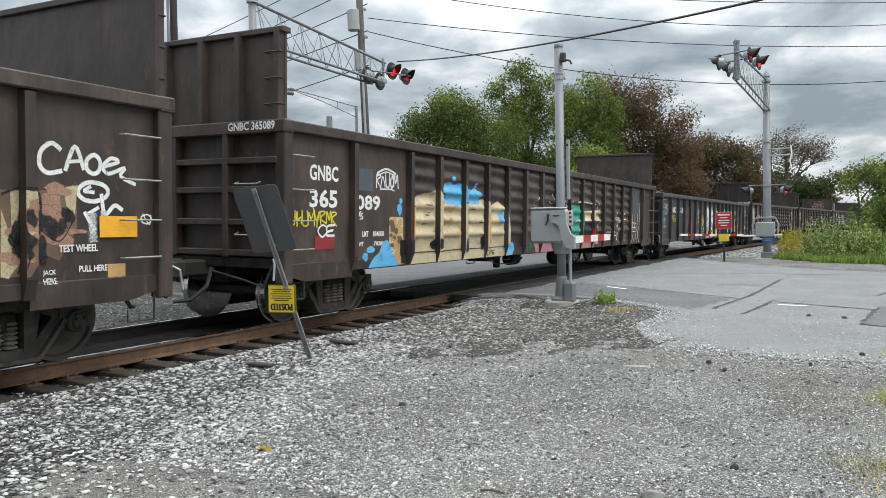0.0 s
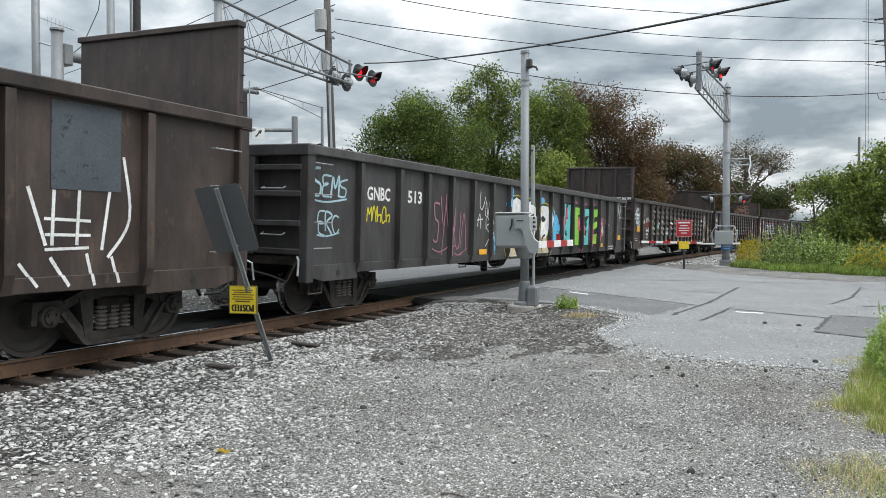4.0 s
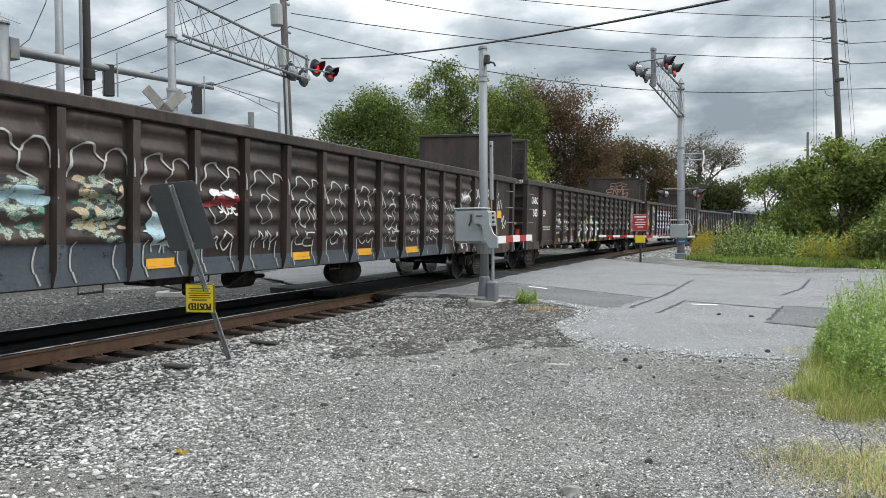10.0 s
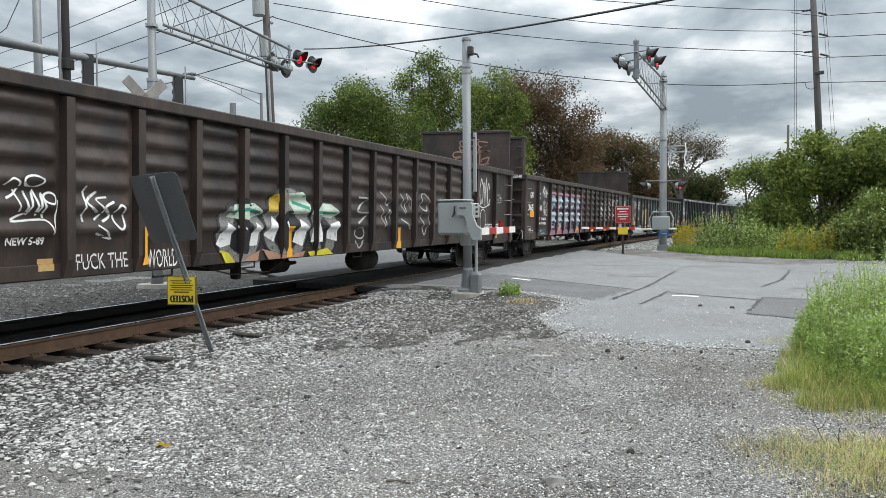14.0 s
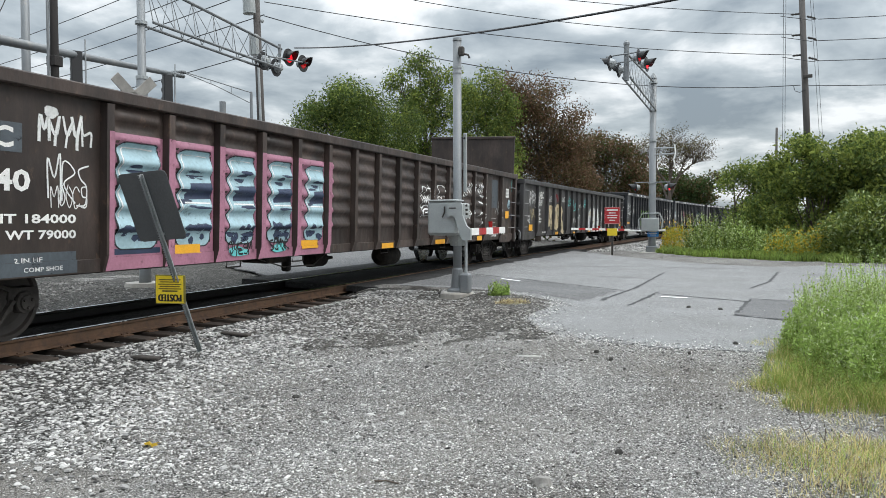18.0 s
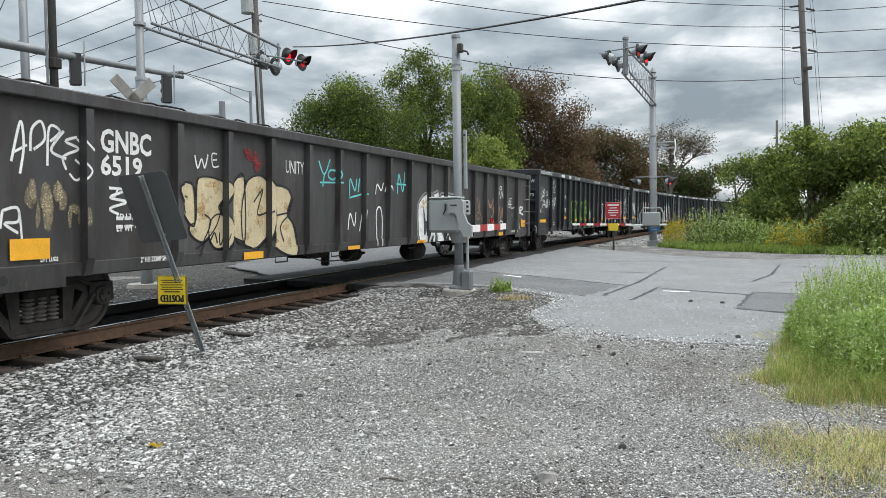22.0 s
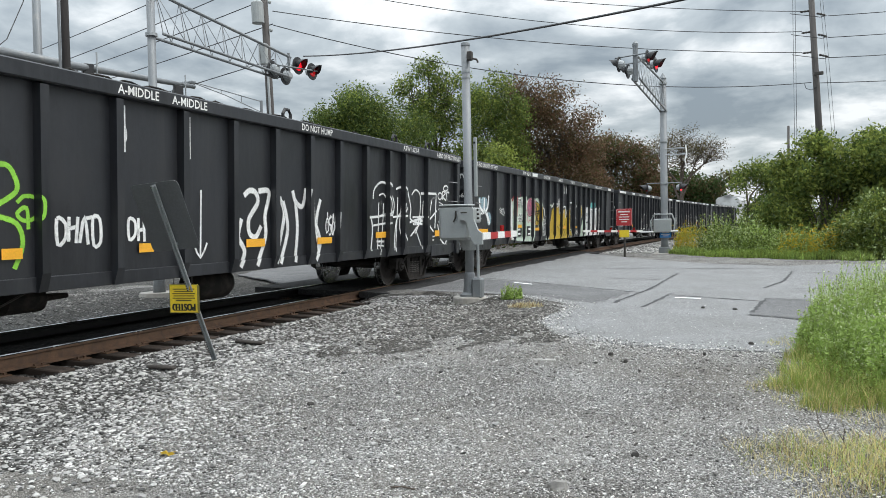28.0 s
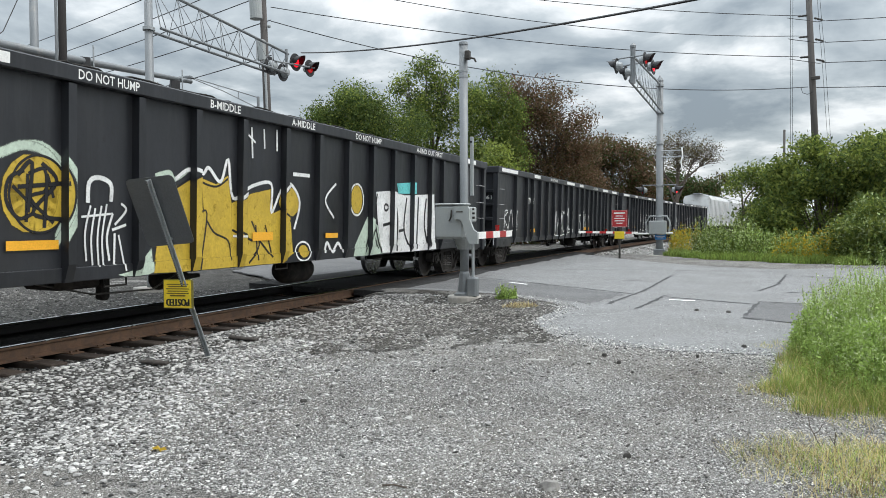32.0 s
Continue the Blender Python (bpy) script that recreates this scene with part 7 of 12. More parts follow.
paint(car_d, [(SP_ICE, fan([(19.2, 1.9), (19.13, 1.74), (18.94, 1.65), (18.71, 1.64), (18.53, 1.73), (18.46, 1.87), (18.53, 2.02), (18.71, 2.12), (18.93, 2.13), (19.12, 2.05)]), 0.35),
              (SP_WHITE, stroke([(18.43, 2.25), (18.4, 2.17), (18.35, 2.13), (18.29, 2.14), (18.25, 2.2), (18.25, 2.27), (18.29, 2.33), (18.35, 2.35), (18.4, 2.32), (18.43, 2.25)], 0.035) + stroke([(18.48, 2.38), (18.55, 2.15), (18.62, 2.36), (18.7, 2.16), (18.82, 2.41), (18.9, 2.18), (19.03, 2.43), (19.15, 2.19), (19.19, 2.41), (19.33, 2.3), (19.19, 2.16)], 0.036) + stroke([(19.17, 1.89), (19.08, 1.74), (18.88, 1.66), (18.65, 1.68), (18.51, 1.79), (18.51, 1.94), (18.65, 2.06), (18.88, 2.1), (19.08, 2.03), (19.17, 1.89)], 0.035) + stroke([(18.55, 1.93), (18.66, 1.72), (18.74, 1.96), (18.86, 1.7), (18.98, 1.95), (19.11, 1.76)], 0.025) + stroke([(18.62, 2.03), (18.94, 2.08), (19.06, 2)], 0.03) + stroke([(18.7, 1.41), (18.94, 1.14), (18.78, 1.41)], 0.025) + stroke([(19.88, 1.87), (19.94, 2.09), (20.06, 1.88), (20.13, 2.11), (20.23, 1.89), (20.33, 2.14), (20.47, 1.89)], 0.03) + stroke([(20.4, 1.8), (20.47, 1.53), (20.64, 1.71), (20.53, 1.34), (20.86, 1.58), (20.73, 1.36)], 0.03)),
              (SP_CREAM, stroke([(19.28, 2.12), (19.41, 1.58), (19.15, 0.92)], 0.084) + stroke([(19.54, 2.19), (19.64, 1.58), (19.83, 0.89)], 0.108) + stroke([(20.02, 1), (20.64, 1.04), (21.04, 0.96)], 0.112) + fan([(19.83, 1.06), (20.43, 1.1), (21.04, 1.02), (21.1, 0.8), (20.03, 0.82)]) + fan([(18.78, 1.01), (19.37, 1.05), (19.39, 0.85), (18.95, 0.85)]), 0.5),
              (SP_WHITE, stroke([(18.86, 0.93), (19.28, 1.02), (19.39, 0.85)], 0.045) + stroke([(19.71, 1.35), (19.78, 1)], 0.035) + stroke([(20.16, 2.35), (20.01, 2.17)], 0.036), 0.7)], label="crowded white and cream tags")
paint(car_e, [(SP_WHITE, stroke([(3.68, 1.72), (3.77, 1.81), (3.87, 1.75), (3.81, 1.66), (3.7, 1.61)], 0.02) + stroke([(4.14, 1.8), (4.11, 1.76), (4.04, 1.73), (3.96, 1.74), (3.91, 1.77), (3.91, 1.81), (3.96, 1.84), (4.04, 1.85), (4.11, 1.83), (4.14, 1.8)], 0.02) + stroke([(3.81, 1.7), (3.87, 1.47)], 0.02) + stroke([(3.93, 1.69), (3.96, 1.45), (4.04, 1.7), (4.08, 1.44), (4.14, 1.67), (4.16, 1.41)], 0.025) + stroke([(4.33, 1.62), (4.31, 1.58), (4.26, 1.56), (4.2, 1.57), (4.16, 1.6), (4.16, 1.64), (4.2, 1.67), (4.26, 1.68), (4.31, 1.66), (4.33, 1.62)], 0.02) + stroke([(4.36, 1.6), (4.28, 1.24), (4.19, 1.39), (3.77, 1.38), (3.99, 1.48)], 0.02) + stroke([(4.7, 1.77), (4.67, 1.37)], 0.025) + stroke([(4.89, 1.71), (4.71, 1.59), (4.88, 1.47)], 0.025) + stroke([(5.02, 1.65), (4.85, 1.62), (4.96, 1.49), (4.84, 1.39)], 0.02) + stroke([(5.11, 1.6), (4.96, 1.53), (5.08, 1.44), (4.95, 1.37)], 0.025) + stroke([(5.29, 1.42), (5.27, 1.33), (5.22, 1.28), (5.17, 1.3), (5.13, 1.37), (5.13, 1.47), (5.17, 1.54), (5.22, 1.56), (5.27, 1.51), (5.29, 1.42)], 0.025) + stroke([(4.83, 1.24), (5.11, 1.17), (4.87, 1.33)], 0.02))], label="white looping tags on the ribbed panels")
paint(car_e, [(SP_WHITE, words('FUCK THE', 4.6, 5.36, 0.83, 1.01, 0) + words('WORLD', 5.68, 6.23, 0.79, 1.02, 0))], label="line of white hand writing")
paint(car_e, [(SP_GREY, fan([(8.13, 1.19), (8.07, 0.98), (7.9, 0.82), (7.66, 0.74), (7.4, 0.75), (7.18, 0.85), (7.03, 1.02), (6.97, 1.21), (7.02, 1.41), (7.17, 1.57), (7.39, 1.66), (7.65, 1.66), (7.89, 1.58), (8.07, 1.41)]) + fan([(9.5, 1.3), (9.43, 1.02), (9.22, 0.8), (8.93, 0.69), (8.62, 0.7), (8.34, 0.84), (8.16, 1.05), (8.09, 1.32), (8.15, 1.58), (8.33, 1.79), (8.6, 1.92), (8.91, 1.93), (9.2, 1.82), (9.42, 1.59)]) + fan([(10.5, 1.21), (10.45, 0.98), (10.3, 0.81), (10.09, 0.72), (9.86, 0.73), (9.66, 0.83), (9.52, 1.01), (9.47, 1.23), (9.51, 1.44), (9.64, 1.61), (9.84, 1.71), (10.07, 1.72), (10.28, 1.62), (10.44, 1.44)]), 0.55),
              (SP_BLACK, stroke([(8.11, 1.2), (8.06, 0.99), (7.89, 0.83), (7.66, 0.75), (7.41, 0.76), (7.19, 0.86), (7.04, 1.02), (6.99, 1.21), (7.04, 1.4), (7.18, 1.56), (7.4, 1.65), (7.65, 1.65), (7.88, 1.57), (8.05, 1.4), (8.11, 1.2)], 0.045) + stroke([(9.48, 1.3), (9.41, 1.02), (9.21, 0.81), (8.92, 0.7), (8.62, 0.71), (8.36, 0.84), (8.18, 1.06), (8.11, 1.32), (8.17, 1.57), (8.34, 1.78), (8.6, 1.91), (8.9, 1.92), (9.19, 1.8), (9.4, 1.59), (9.48, 1.3)], 0.054) + stroke([(10.47, 1.21), (10.42, 0.99), (10.28, 0.82), (10.09, 0.73), (9.87, 0.74), (9.68, 0.84), (9.54, 1.02), (9.49, 1.23), (9.53, 1.43), (9.66, 1.6), (9.85, 1.7), (10.06, 1.7), (10.26, 1.61), (10.41, 1.43), (10.47, 1.21)], 0.056) + fan([(7.86, 1.16), (7.81, 0.99), (7.66, 0.9), (7.49, 0.91), (7.35, 1.01), (7.3, 1.17), (7.35, 1.33), (7.48, 1.43), (7.66, 1.43), (7.8, 1.32)]) + fan([(9.17, 1.2), (9.1, 1), (8.92, 0.88), (8.69, 0.89), (8.51, 1.02), (8.44, 1.21), (8.5, 1.4), (8.68, 1.51), (8.9, 1.52), (9.1, 1.4)]) + fan([(10.09, 1.15), (10.05, 0.97), (9.94, 0.86), (9.81, 0.86), (9.7, 0.98), (9.66, 1.16), (9.7, 1.33), (9.8, 1.44), (9.93, 1.44), (10.04, 1.33)]) + fan([(7.25, 1.59), (7.57, 1.7), (8.01, 1.57), (7.86, 1.51)])),
              (SP_MINT, fan([(7.25, 1.43), (7.38, 1.6), (7.86, 1.63), (8.08, 1.49), (7.71, 1.39)]) + fan([(8.79, 1.8), (9.18, 1.83), (9.47, 1.64), (9.39, 1.5), (8.91, 1.47)]) + fan([(9.58, 1.48), (9.77, 1.67), (10.2, 1.65), (10.45, 1.5), (10.21, 1.41)])),
              (SP_TEAL, stroke([(7.28, 1.48), (7.66, 1.54), (8.01, 1.47)], 0.048) + stroke([(8.93, 1.67), (9.41, 1.57)], 0.056) + stroke([(9.64, 1.51), (10.35, 1.48)], 0.049), 0.7),
              (SP_GOLD, fan([(8.18, 1.51), (8.35, 1.78), (8.61, 1.78), (8.54, 1.5)]), 0.8),
              (SP_WHITE, fan([(7.02, 1.05), (7.22, 1.34), (7.37, 1.25), (7.32, 1.04), (7.12, 1)]) + fan([(7.79, 1), (7.9, 1.34), (8.04, 1.24), (7.98, 1.01)]) + fan([(8.17, 1.15), (8.37, 1.44), (8.53, 1.24), (8.42, 1.05)]) + fan([(8.98, 1.03), (9.17, 1.39), (9.42, 1.23), (9.27, 0.95)]) + fan([(9.55, 1.01), (9.67, 1.33), (9.81, 1.02)]) + fan([(10.1, 1.3), (10.44, 1.35), (10.44, 1), (10.08, 1.06)])),
              (SP_YELLOW, fan([(7.09, 0.95), (7.25, 0.92), (7.48, 0.73), (7.21, 0.78)]) + fan([(9.43, 0.84), (10.08, 0.88), (10.31, 0.75), (9.55, 0.72)]), 0.8),
              (SP_PEACH, fan([(8.11, 0.94), (8.71, 0.81), (9.33, 0.86), (9.18, 0.69), (8.32, 0.72)]) + fan([(7.58, 0.79), (8.02, 0.92), (7.97, 0.74)]), 0.7),
              (SP_WHITE, stroke([(8.65, 1.36), (8.73, 1.24)], 0.035) + stroke([(7.48, 1.31), (7.59, 1.25)], 0.024) + stroke([(10.21, 1.22), (10.33, 1.13)], 0.028))], label="three round eyes in teal, yellow and white")
paint(car_e, [(SP_PALE, stroke([(11.16, 1.8), (11.57, 1.77), (11.12, 1.54), (11.66, 1.49), (11.18, 1.31)], 0.032) + stroke([(11.54, 1.12), (11.5, 1.05), (11.38, 1.02), (11.25, 1.04), (11.16, 1.09), (11.16, 1.16), (11.24, 1.22), (11.37, 1.23), (11.49, 1.19), (11.54, 1.12)], 0.028) + stroke([(11.19, 0.98), (11.3, 0.84), (11.51, 0.98)], 0.032) + stroke([(12.22, 1.94), (12.55, 1.67), (12.76, 1.98)], 0.032) + stroke([(12.23, 1.67), (12.38, 1.23), (12.55, 1.59), (12.75, 1.25)], 0.032) + stroke([(13.18, 1.93), (13.34, 1.51), (13.53, 1.94), (13.76, 1.52), (13.85, 1.99)], 0.032) + stroke([(13.24, 1.39), (13.77, 1.17)], 0.036) + stroke([(14.72, 1.78), (14.67, 1.65), (14.53, 1.58), (14.38, 1.6), (14.27, 1.7), (14.27, 1.83), (14.36, 1.94), (14.52, 1.97), (14.66, 1.9), (14.72, 1.78)], 0.032) + stroke([(14.27, 1.52), (14.57, 1.02), (14.83, 1.52)], 0.036) + stroke([(15.46, 1.88), (15.54, 1.38), (15.83, 1.8), (15.94, 1.29)], 0.04))], label="thin pale loops along the ribs")
paint(car_f, [(SP_WHITE, stroke([(13.15, 1.43), (13.11, 1.85), (13.09, 2.11), (13.26, 2.15), (13.34, 2.09), (13.16, 1.93)], 0.024) + stroke([(13.41, 2.12), (13.7, 2.13)], 0.024) + stroke([(13.55, 2.21), (13.56, 2.04)], 0.03) + stroke([(13.19, 1.77), (13.26, 1.93), (13.33, 1.77), (13.39, 1.94), (13.46, 1.79), (13.54, 1.94), (13.61, 1.78), (13.67, 1.98)], 0.035) + stroke([(13.78, 2.1), (13.75, 1.84), (13.7, 1.7), (13.81, 1.33), (13.87, 1.85)], 0.024) + stroke([(13.71, 1.55), (13.64, 1.5), (13.47, 1.47), (13.29, 1.47), (13.18, 1.52), (13.18, 1.57), (13.29, 1.62), (13.47, 1.63), (13.64, 1.61), (13.71, 1.55)], 0.028) + stroke([(13.16, 1.64), (13.41, 1.72), (13.72, 1.68)], 0.03) + stroke([(13.26, 1.54), (13.56, 1.57)], 0.02) + stroke([(14.21, 1.36), (14.22, 1.91), (14.18, 2.17), (14.42, 2.24), (14.71, 2.18), (14.76, 2.11), (14.6, 2.1)], 0.03) + stroke([(14.24, 1.91), (14.36, 1.96), (14.49, 1.91), (14.61, 1.99), (14.75, 1.95)], 0.024) + stroke([(14.33, 1.89), (14.36, 1.69), (14.42, 1.55), (14.59, 1.36), (14.54, 1.25)], 0.03) + stroke([(14.45, 1.36), (14.49, 1.12), (14.62, 0.98)], 0.03) + stroke([(14.8, 1.03), (14.82, 0.92)], 0.025) + stroke([(15.5, 2.38), (15.78, 2.31), (15.54, 2.11), (15.76, 2.09)], 0.035) + stroke([(15.96, 2.19), (15.94, 2.07), (15.88, 2.01), (15.81, 2.02), (15.77, 2.12), (15.77, 2.24), (15.81, 2.34), (15.88, 2.36), (15.94, 2.31), (15.96, 2.19)], 0.03) + stroke([(15.24, 2.03), (15.48, 1.98), (15.39, 1.81), (15.62, 1.82), (15.53, 1.97)], 0.035) + stroke([(15.42, 1.5), (15.62, 1.72), (15.71, 1.45), (15.87, 1.71), (16, 1.45)], 0.035) + stroke([(15.44, 1.42), (15.8, 1.48)], 0.03) + stroke([(16.3, 2.53), (16.27, 2.5), (16.22, 2.47), (16.15, 2.47), (16.11, 2.5), (16.11, 2.53), (16.15, 2.56), (16.22, 2.57), (16.27, 2.56), (16.3, 2.53)], 0.03) + stroke([(16.2, 2.46), (16.16, 2.01), (16.31, 2.08)], 0.03) + stroke([(16.38, 2.1), (16.52, 2.37), (16.61, 2.12), (16.75, 2.39), (16.85, 2.1), (16.97, 2.37)], 0.036) + stroke([(16.47, 2.22), (17.01, 2.28)], 0.036) + stroke([(16.16, 1.65), (16.26, 1.45), (16.39, 1.69), (16.48, 1.4), (16.66, 1.74), (16.78, 1.4), (16.92, 1.64)], 0.042) + stroke([(16.39, 1.49), (16.98, 1.57)], 0.036) + stroke([(17.41, 2.38), (17.49, 2.14), (17.63, 2.4), (17.71, 2.16), (17.85, 2.44), (17.94, 2.17)], 0.042) + stroke([(17.41, 2.07), (18.01, 2.01)], 0.036) + stroke([(17.47, 1.89), (17.99, 1.82)], 0.042) + stroke([(17.42, 1.46), (17.7, 1.58), (18, 1.52)], 0.036) + stroke([(17.64, 1.21), (18, 1.46)], 0.036))], label="white looping letters along the ribbed panels")
paint(car_f, [(SP_SLATE, rect(18.87, 19.49, 1.73, 2.59), 0.75),
              (SP_PALE, stroke([(19.61, 1.95), (19.54, 1.6), (19.66, 1.92)], 0.02) + stroke([(19.24, 1.57), (19.45, 1.73), (19.56, 1.53), (19.72, 1.7), (19.8, 1.55), (19.73, 1.43)], 0.025) + stroke([(19.22, 1.71), (19.3, 1.55)], 0.016) + stroke([(18.84, 1.42), (19.38, 1.41)], 0.015) + stroke([(18.84, 1.17), (19.38, 1.16)], 0.015) + stroke([(18.89, 1.29), (19.3, 1.29)], 0.015) + stroke([(19.38, 1.42), (19.38, 1.16)], 0.015), 0.8),
              (SP_ICE, fan([(20.92, 1.88), (20.89, 1.79), (20.81, 1.73), (20.72, 1.73), (20.64, 1.78), (20.62, 1.87), (20.64, 1.96), (20.72, 2.02), (20.81, 2.03), (20.89, 1.97)]), 0.7),
              (SP_NAVY, stroke([(20.63, 1.97), (20.78, 1.75), (20.9, 1.99)], 0.025) + stroke([(20.67, 1.82), (20.94, 1.81)], 0.03) + stroke([(20.95, 1.57), (21.17, 1.39)], 0.03) + stroke([(21.18, 1.57), (20.97, 1.4)], 0.025)),
              (SP_CYAN, stroke([(21.05, 2.68), (21.04, 2.31)], 0.045), 0.6)], label="thin tags over a slate patch")
paint(car_g, [(SP_BLACK, fan([(3.56, 1.77), (3.74, 1.85), (3.94, 1.81), (3.98, 1.33), (3.9, 1.28), (3.69, 1.49)]) + fan([(4.02, 1.81), (4.1, 1.93), (4.4, 1.94), (4.68, 1.86), (4.7, 1.72), (4.5, 1.55), (4.54, 1.44), (4.4, 1.21), (4.14, 1.04), (3.9, 1.14), (3.87, 1.28), (4, 1.36)]) + fan([(4.74, 1.17), (4.69, 1.02), (4.57, 0.94), (4.43, 0.94), (4.31, 1.04), (4.27, 1.18), (4.31, 1.32), (4.43, 1.41), (4.57, 1.41), (4.69, 1.32)]) + fan([(4.8, 1.75), (4.91, 1.93), (5.11, 1.96), (5.13, 1.02), (4.83, 1.11), (4.74, 1.43)]) + fan([(5.26, 1.96), (5.57, 2.01), (5.85, 1.83), (5.87, 1.43), (5.74, 1.08), (5.41, 0.9), (5.11, 0.98), (5.05, 1.43), (5.13, 1.79)]) + fan([(5.87, 1.86), (6.31, 1.84), (6.44, 1.69), (6.31, 1.43), (6.51, 1.23), (6.63, 0.83), (6.56, 0.72), (6.15, 0.79), (5.8, 1.02), (5.98, 1.43)]), 0.6),
              (SP_CREAM, fan([(3.51, 1.79), (3.69, 1.87), (3.89, 1.83), (3.93, 1.36), (3.85, 1.3), (3.65, 1.52)]) + fan([(3.97, 1.84), (4.05, 1.96), (4.35, 1.96), (4.63, 1.88), (4.65, 1.75), (4.45, 1.57), (4.48, 1.46), (4.35, 1.24), (4.09, 1.07), (3.85, 1.17), (3.82, 1.3), (3.95, 1.38)]) + fan([(4.68, 1.2), (4.64, 1.05), (4.52, 0.97), (4.37, 0.97), (4.26, 1.07), (4.22, 1.21), (4.26, 1.35), (4.38, 1.44), (4.52, 1.44), (4.64, 1.35)]) + fan([(4.74, 1.78), (4.85, 1.96), (5.05, 1.99), (5.07, 1.05), (4.78, 1.14), (4.68, 1.46)]) + fan([(5.2, 1.99), (5.51, 2.04), (5.78, 1.86), (5.8, 1.46), (5.67, 1.12), (5.35, 0.93), (5.05, 1.02), (4.99, 1.46), (5.07, 1.82)]) + fan([(5.8, 1.89), (6.24, 1.87), (6.37, 1.72), (6.24, 1.46), (6.43, 1.27), (6.56, 0.87), (6.49, 0.75), (6.08, 0.83), (5.74, 1.05), (5.92, 1.46)])),
              (SP_TAN, dabs(4.01, 4.57, 1.36, 1.91, 7, 911, 0.08, 0.06) + dabs(5.1, 5.72, 1.11, 1.9, 6, 912, 0.08, 0.06) + dabs(5.84, 6.36, 0.96, 1.79, 5, 913, 0.07, 0.05), 0.35),
              (SP_BLACK, stroke([(3.51, 1.79), (3.69, 1.87), (3.89, 1.83), (3.93, 1.36), (3.85, 1.3), (3.65, 1.52), (3.51, 1.79)], 0.024) + stroke([(3.97, 1.84), (4.05, 1.96), (4.35, 1.96), (4.63, 1.88), (4.65, 1.75), (4.45, 1.57), (4.48, 1.46), (4.35, 1.24), (4.09, 1.07), (3.85, 1.17), (3.82, 1.3), (3.95, 1.38), (3.97, 1.84)], 0.02) + stroke([(4.68, 1.2), (4.64, 1.05), (4.52, 0.97), (4.37, 0.97), (4.26, 1.07), (4.22, 1.21), (4.26, 1.35), (4.38, 1.44), (4.52, 1.44), (4.64, 1.35), (4.68, 1.2)], 0.02) + stroke([(4.74, 1.78), (4.85, 1.96), (5.05, 1.99), (5.07, 1.05), (4.78, 1.14), (4.68, 1.46), (4.74, 1.78)], 0.024) + stroke([(5.2, 1.99), (5.51, 2.04), (5.78, 1.86), (5.8, 1.46), (5.67, 1.12), (5.35, 0.93), (5.05, 1.02), (4.99, 1.46), (5.07, 1.82), (5.2, 1.99)], 0.024) + stroke([(5.8, 1.89), (6.24, 1.87), (6.37, 1.72), (6.24, 1.46), (6.43, 1.27), (6.56, 0.87), (6.49, 0.75), (6.08, 0.83), (5.74, 1.05), (5.92, 1.46), (5.8, 1.89)], 0.028) + stroke([(5.3, 1.63), (5.54, 1.83), (5.4, 1.45), (5.71, 1.5)], 0.024) + stroke([(4.13, 1.45), (4.27, 1.34), (4.11, 1.08)], 0.02) + stroke([(5.94, 1.43), (6.31, 1.46), (6.05, 1.26), (6.15, 1)], 0.024) + stroke([(4.26, 1.08), (4.35, 1.19), (4.41, 1.04)], 0.024) + stroke([(4.46, 1.19), (4.48, 1.01), (4.59, 1.17)], 0.02) + stroke([(3.61, 1.71), (3.77, 1.68)], 0.02) + stroke([(3.66, 1.78), (3.73, 1.46)], 0.02) + stroke([(3.95, 0.98), (4.13, 1.04), (4, 0.87)], 0.024))], label="cream throw-up letters outlined in black")
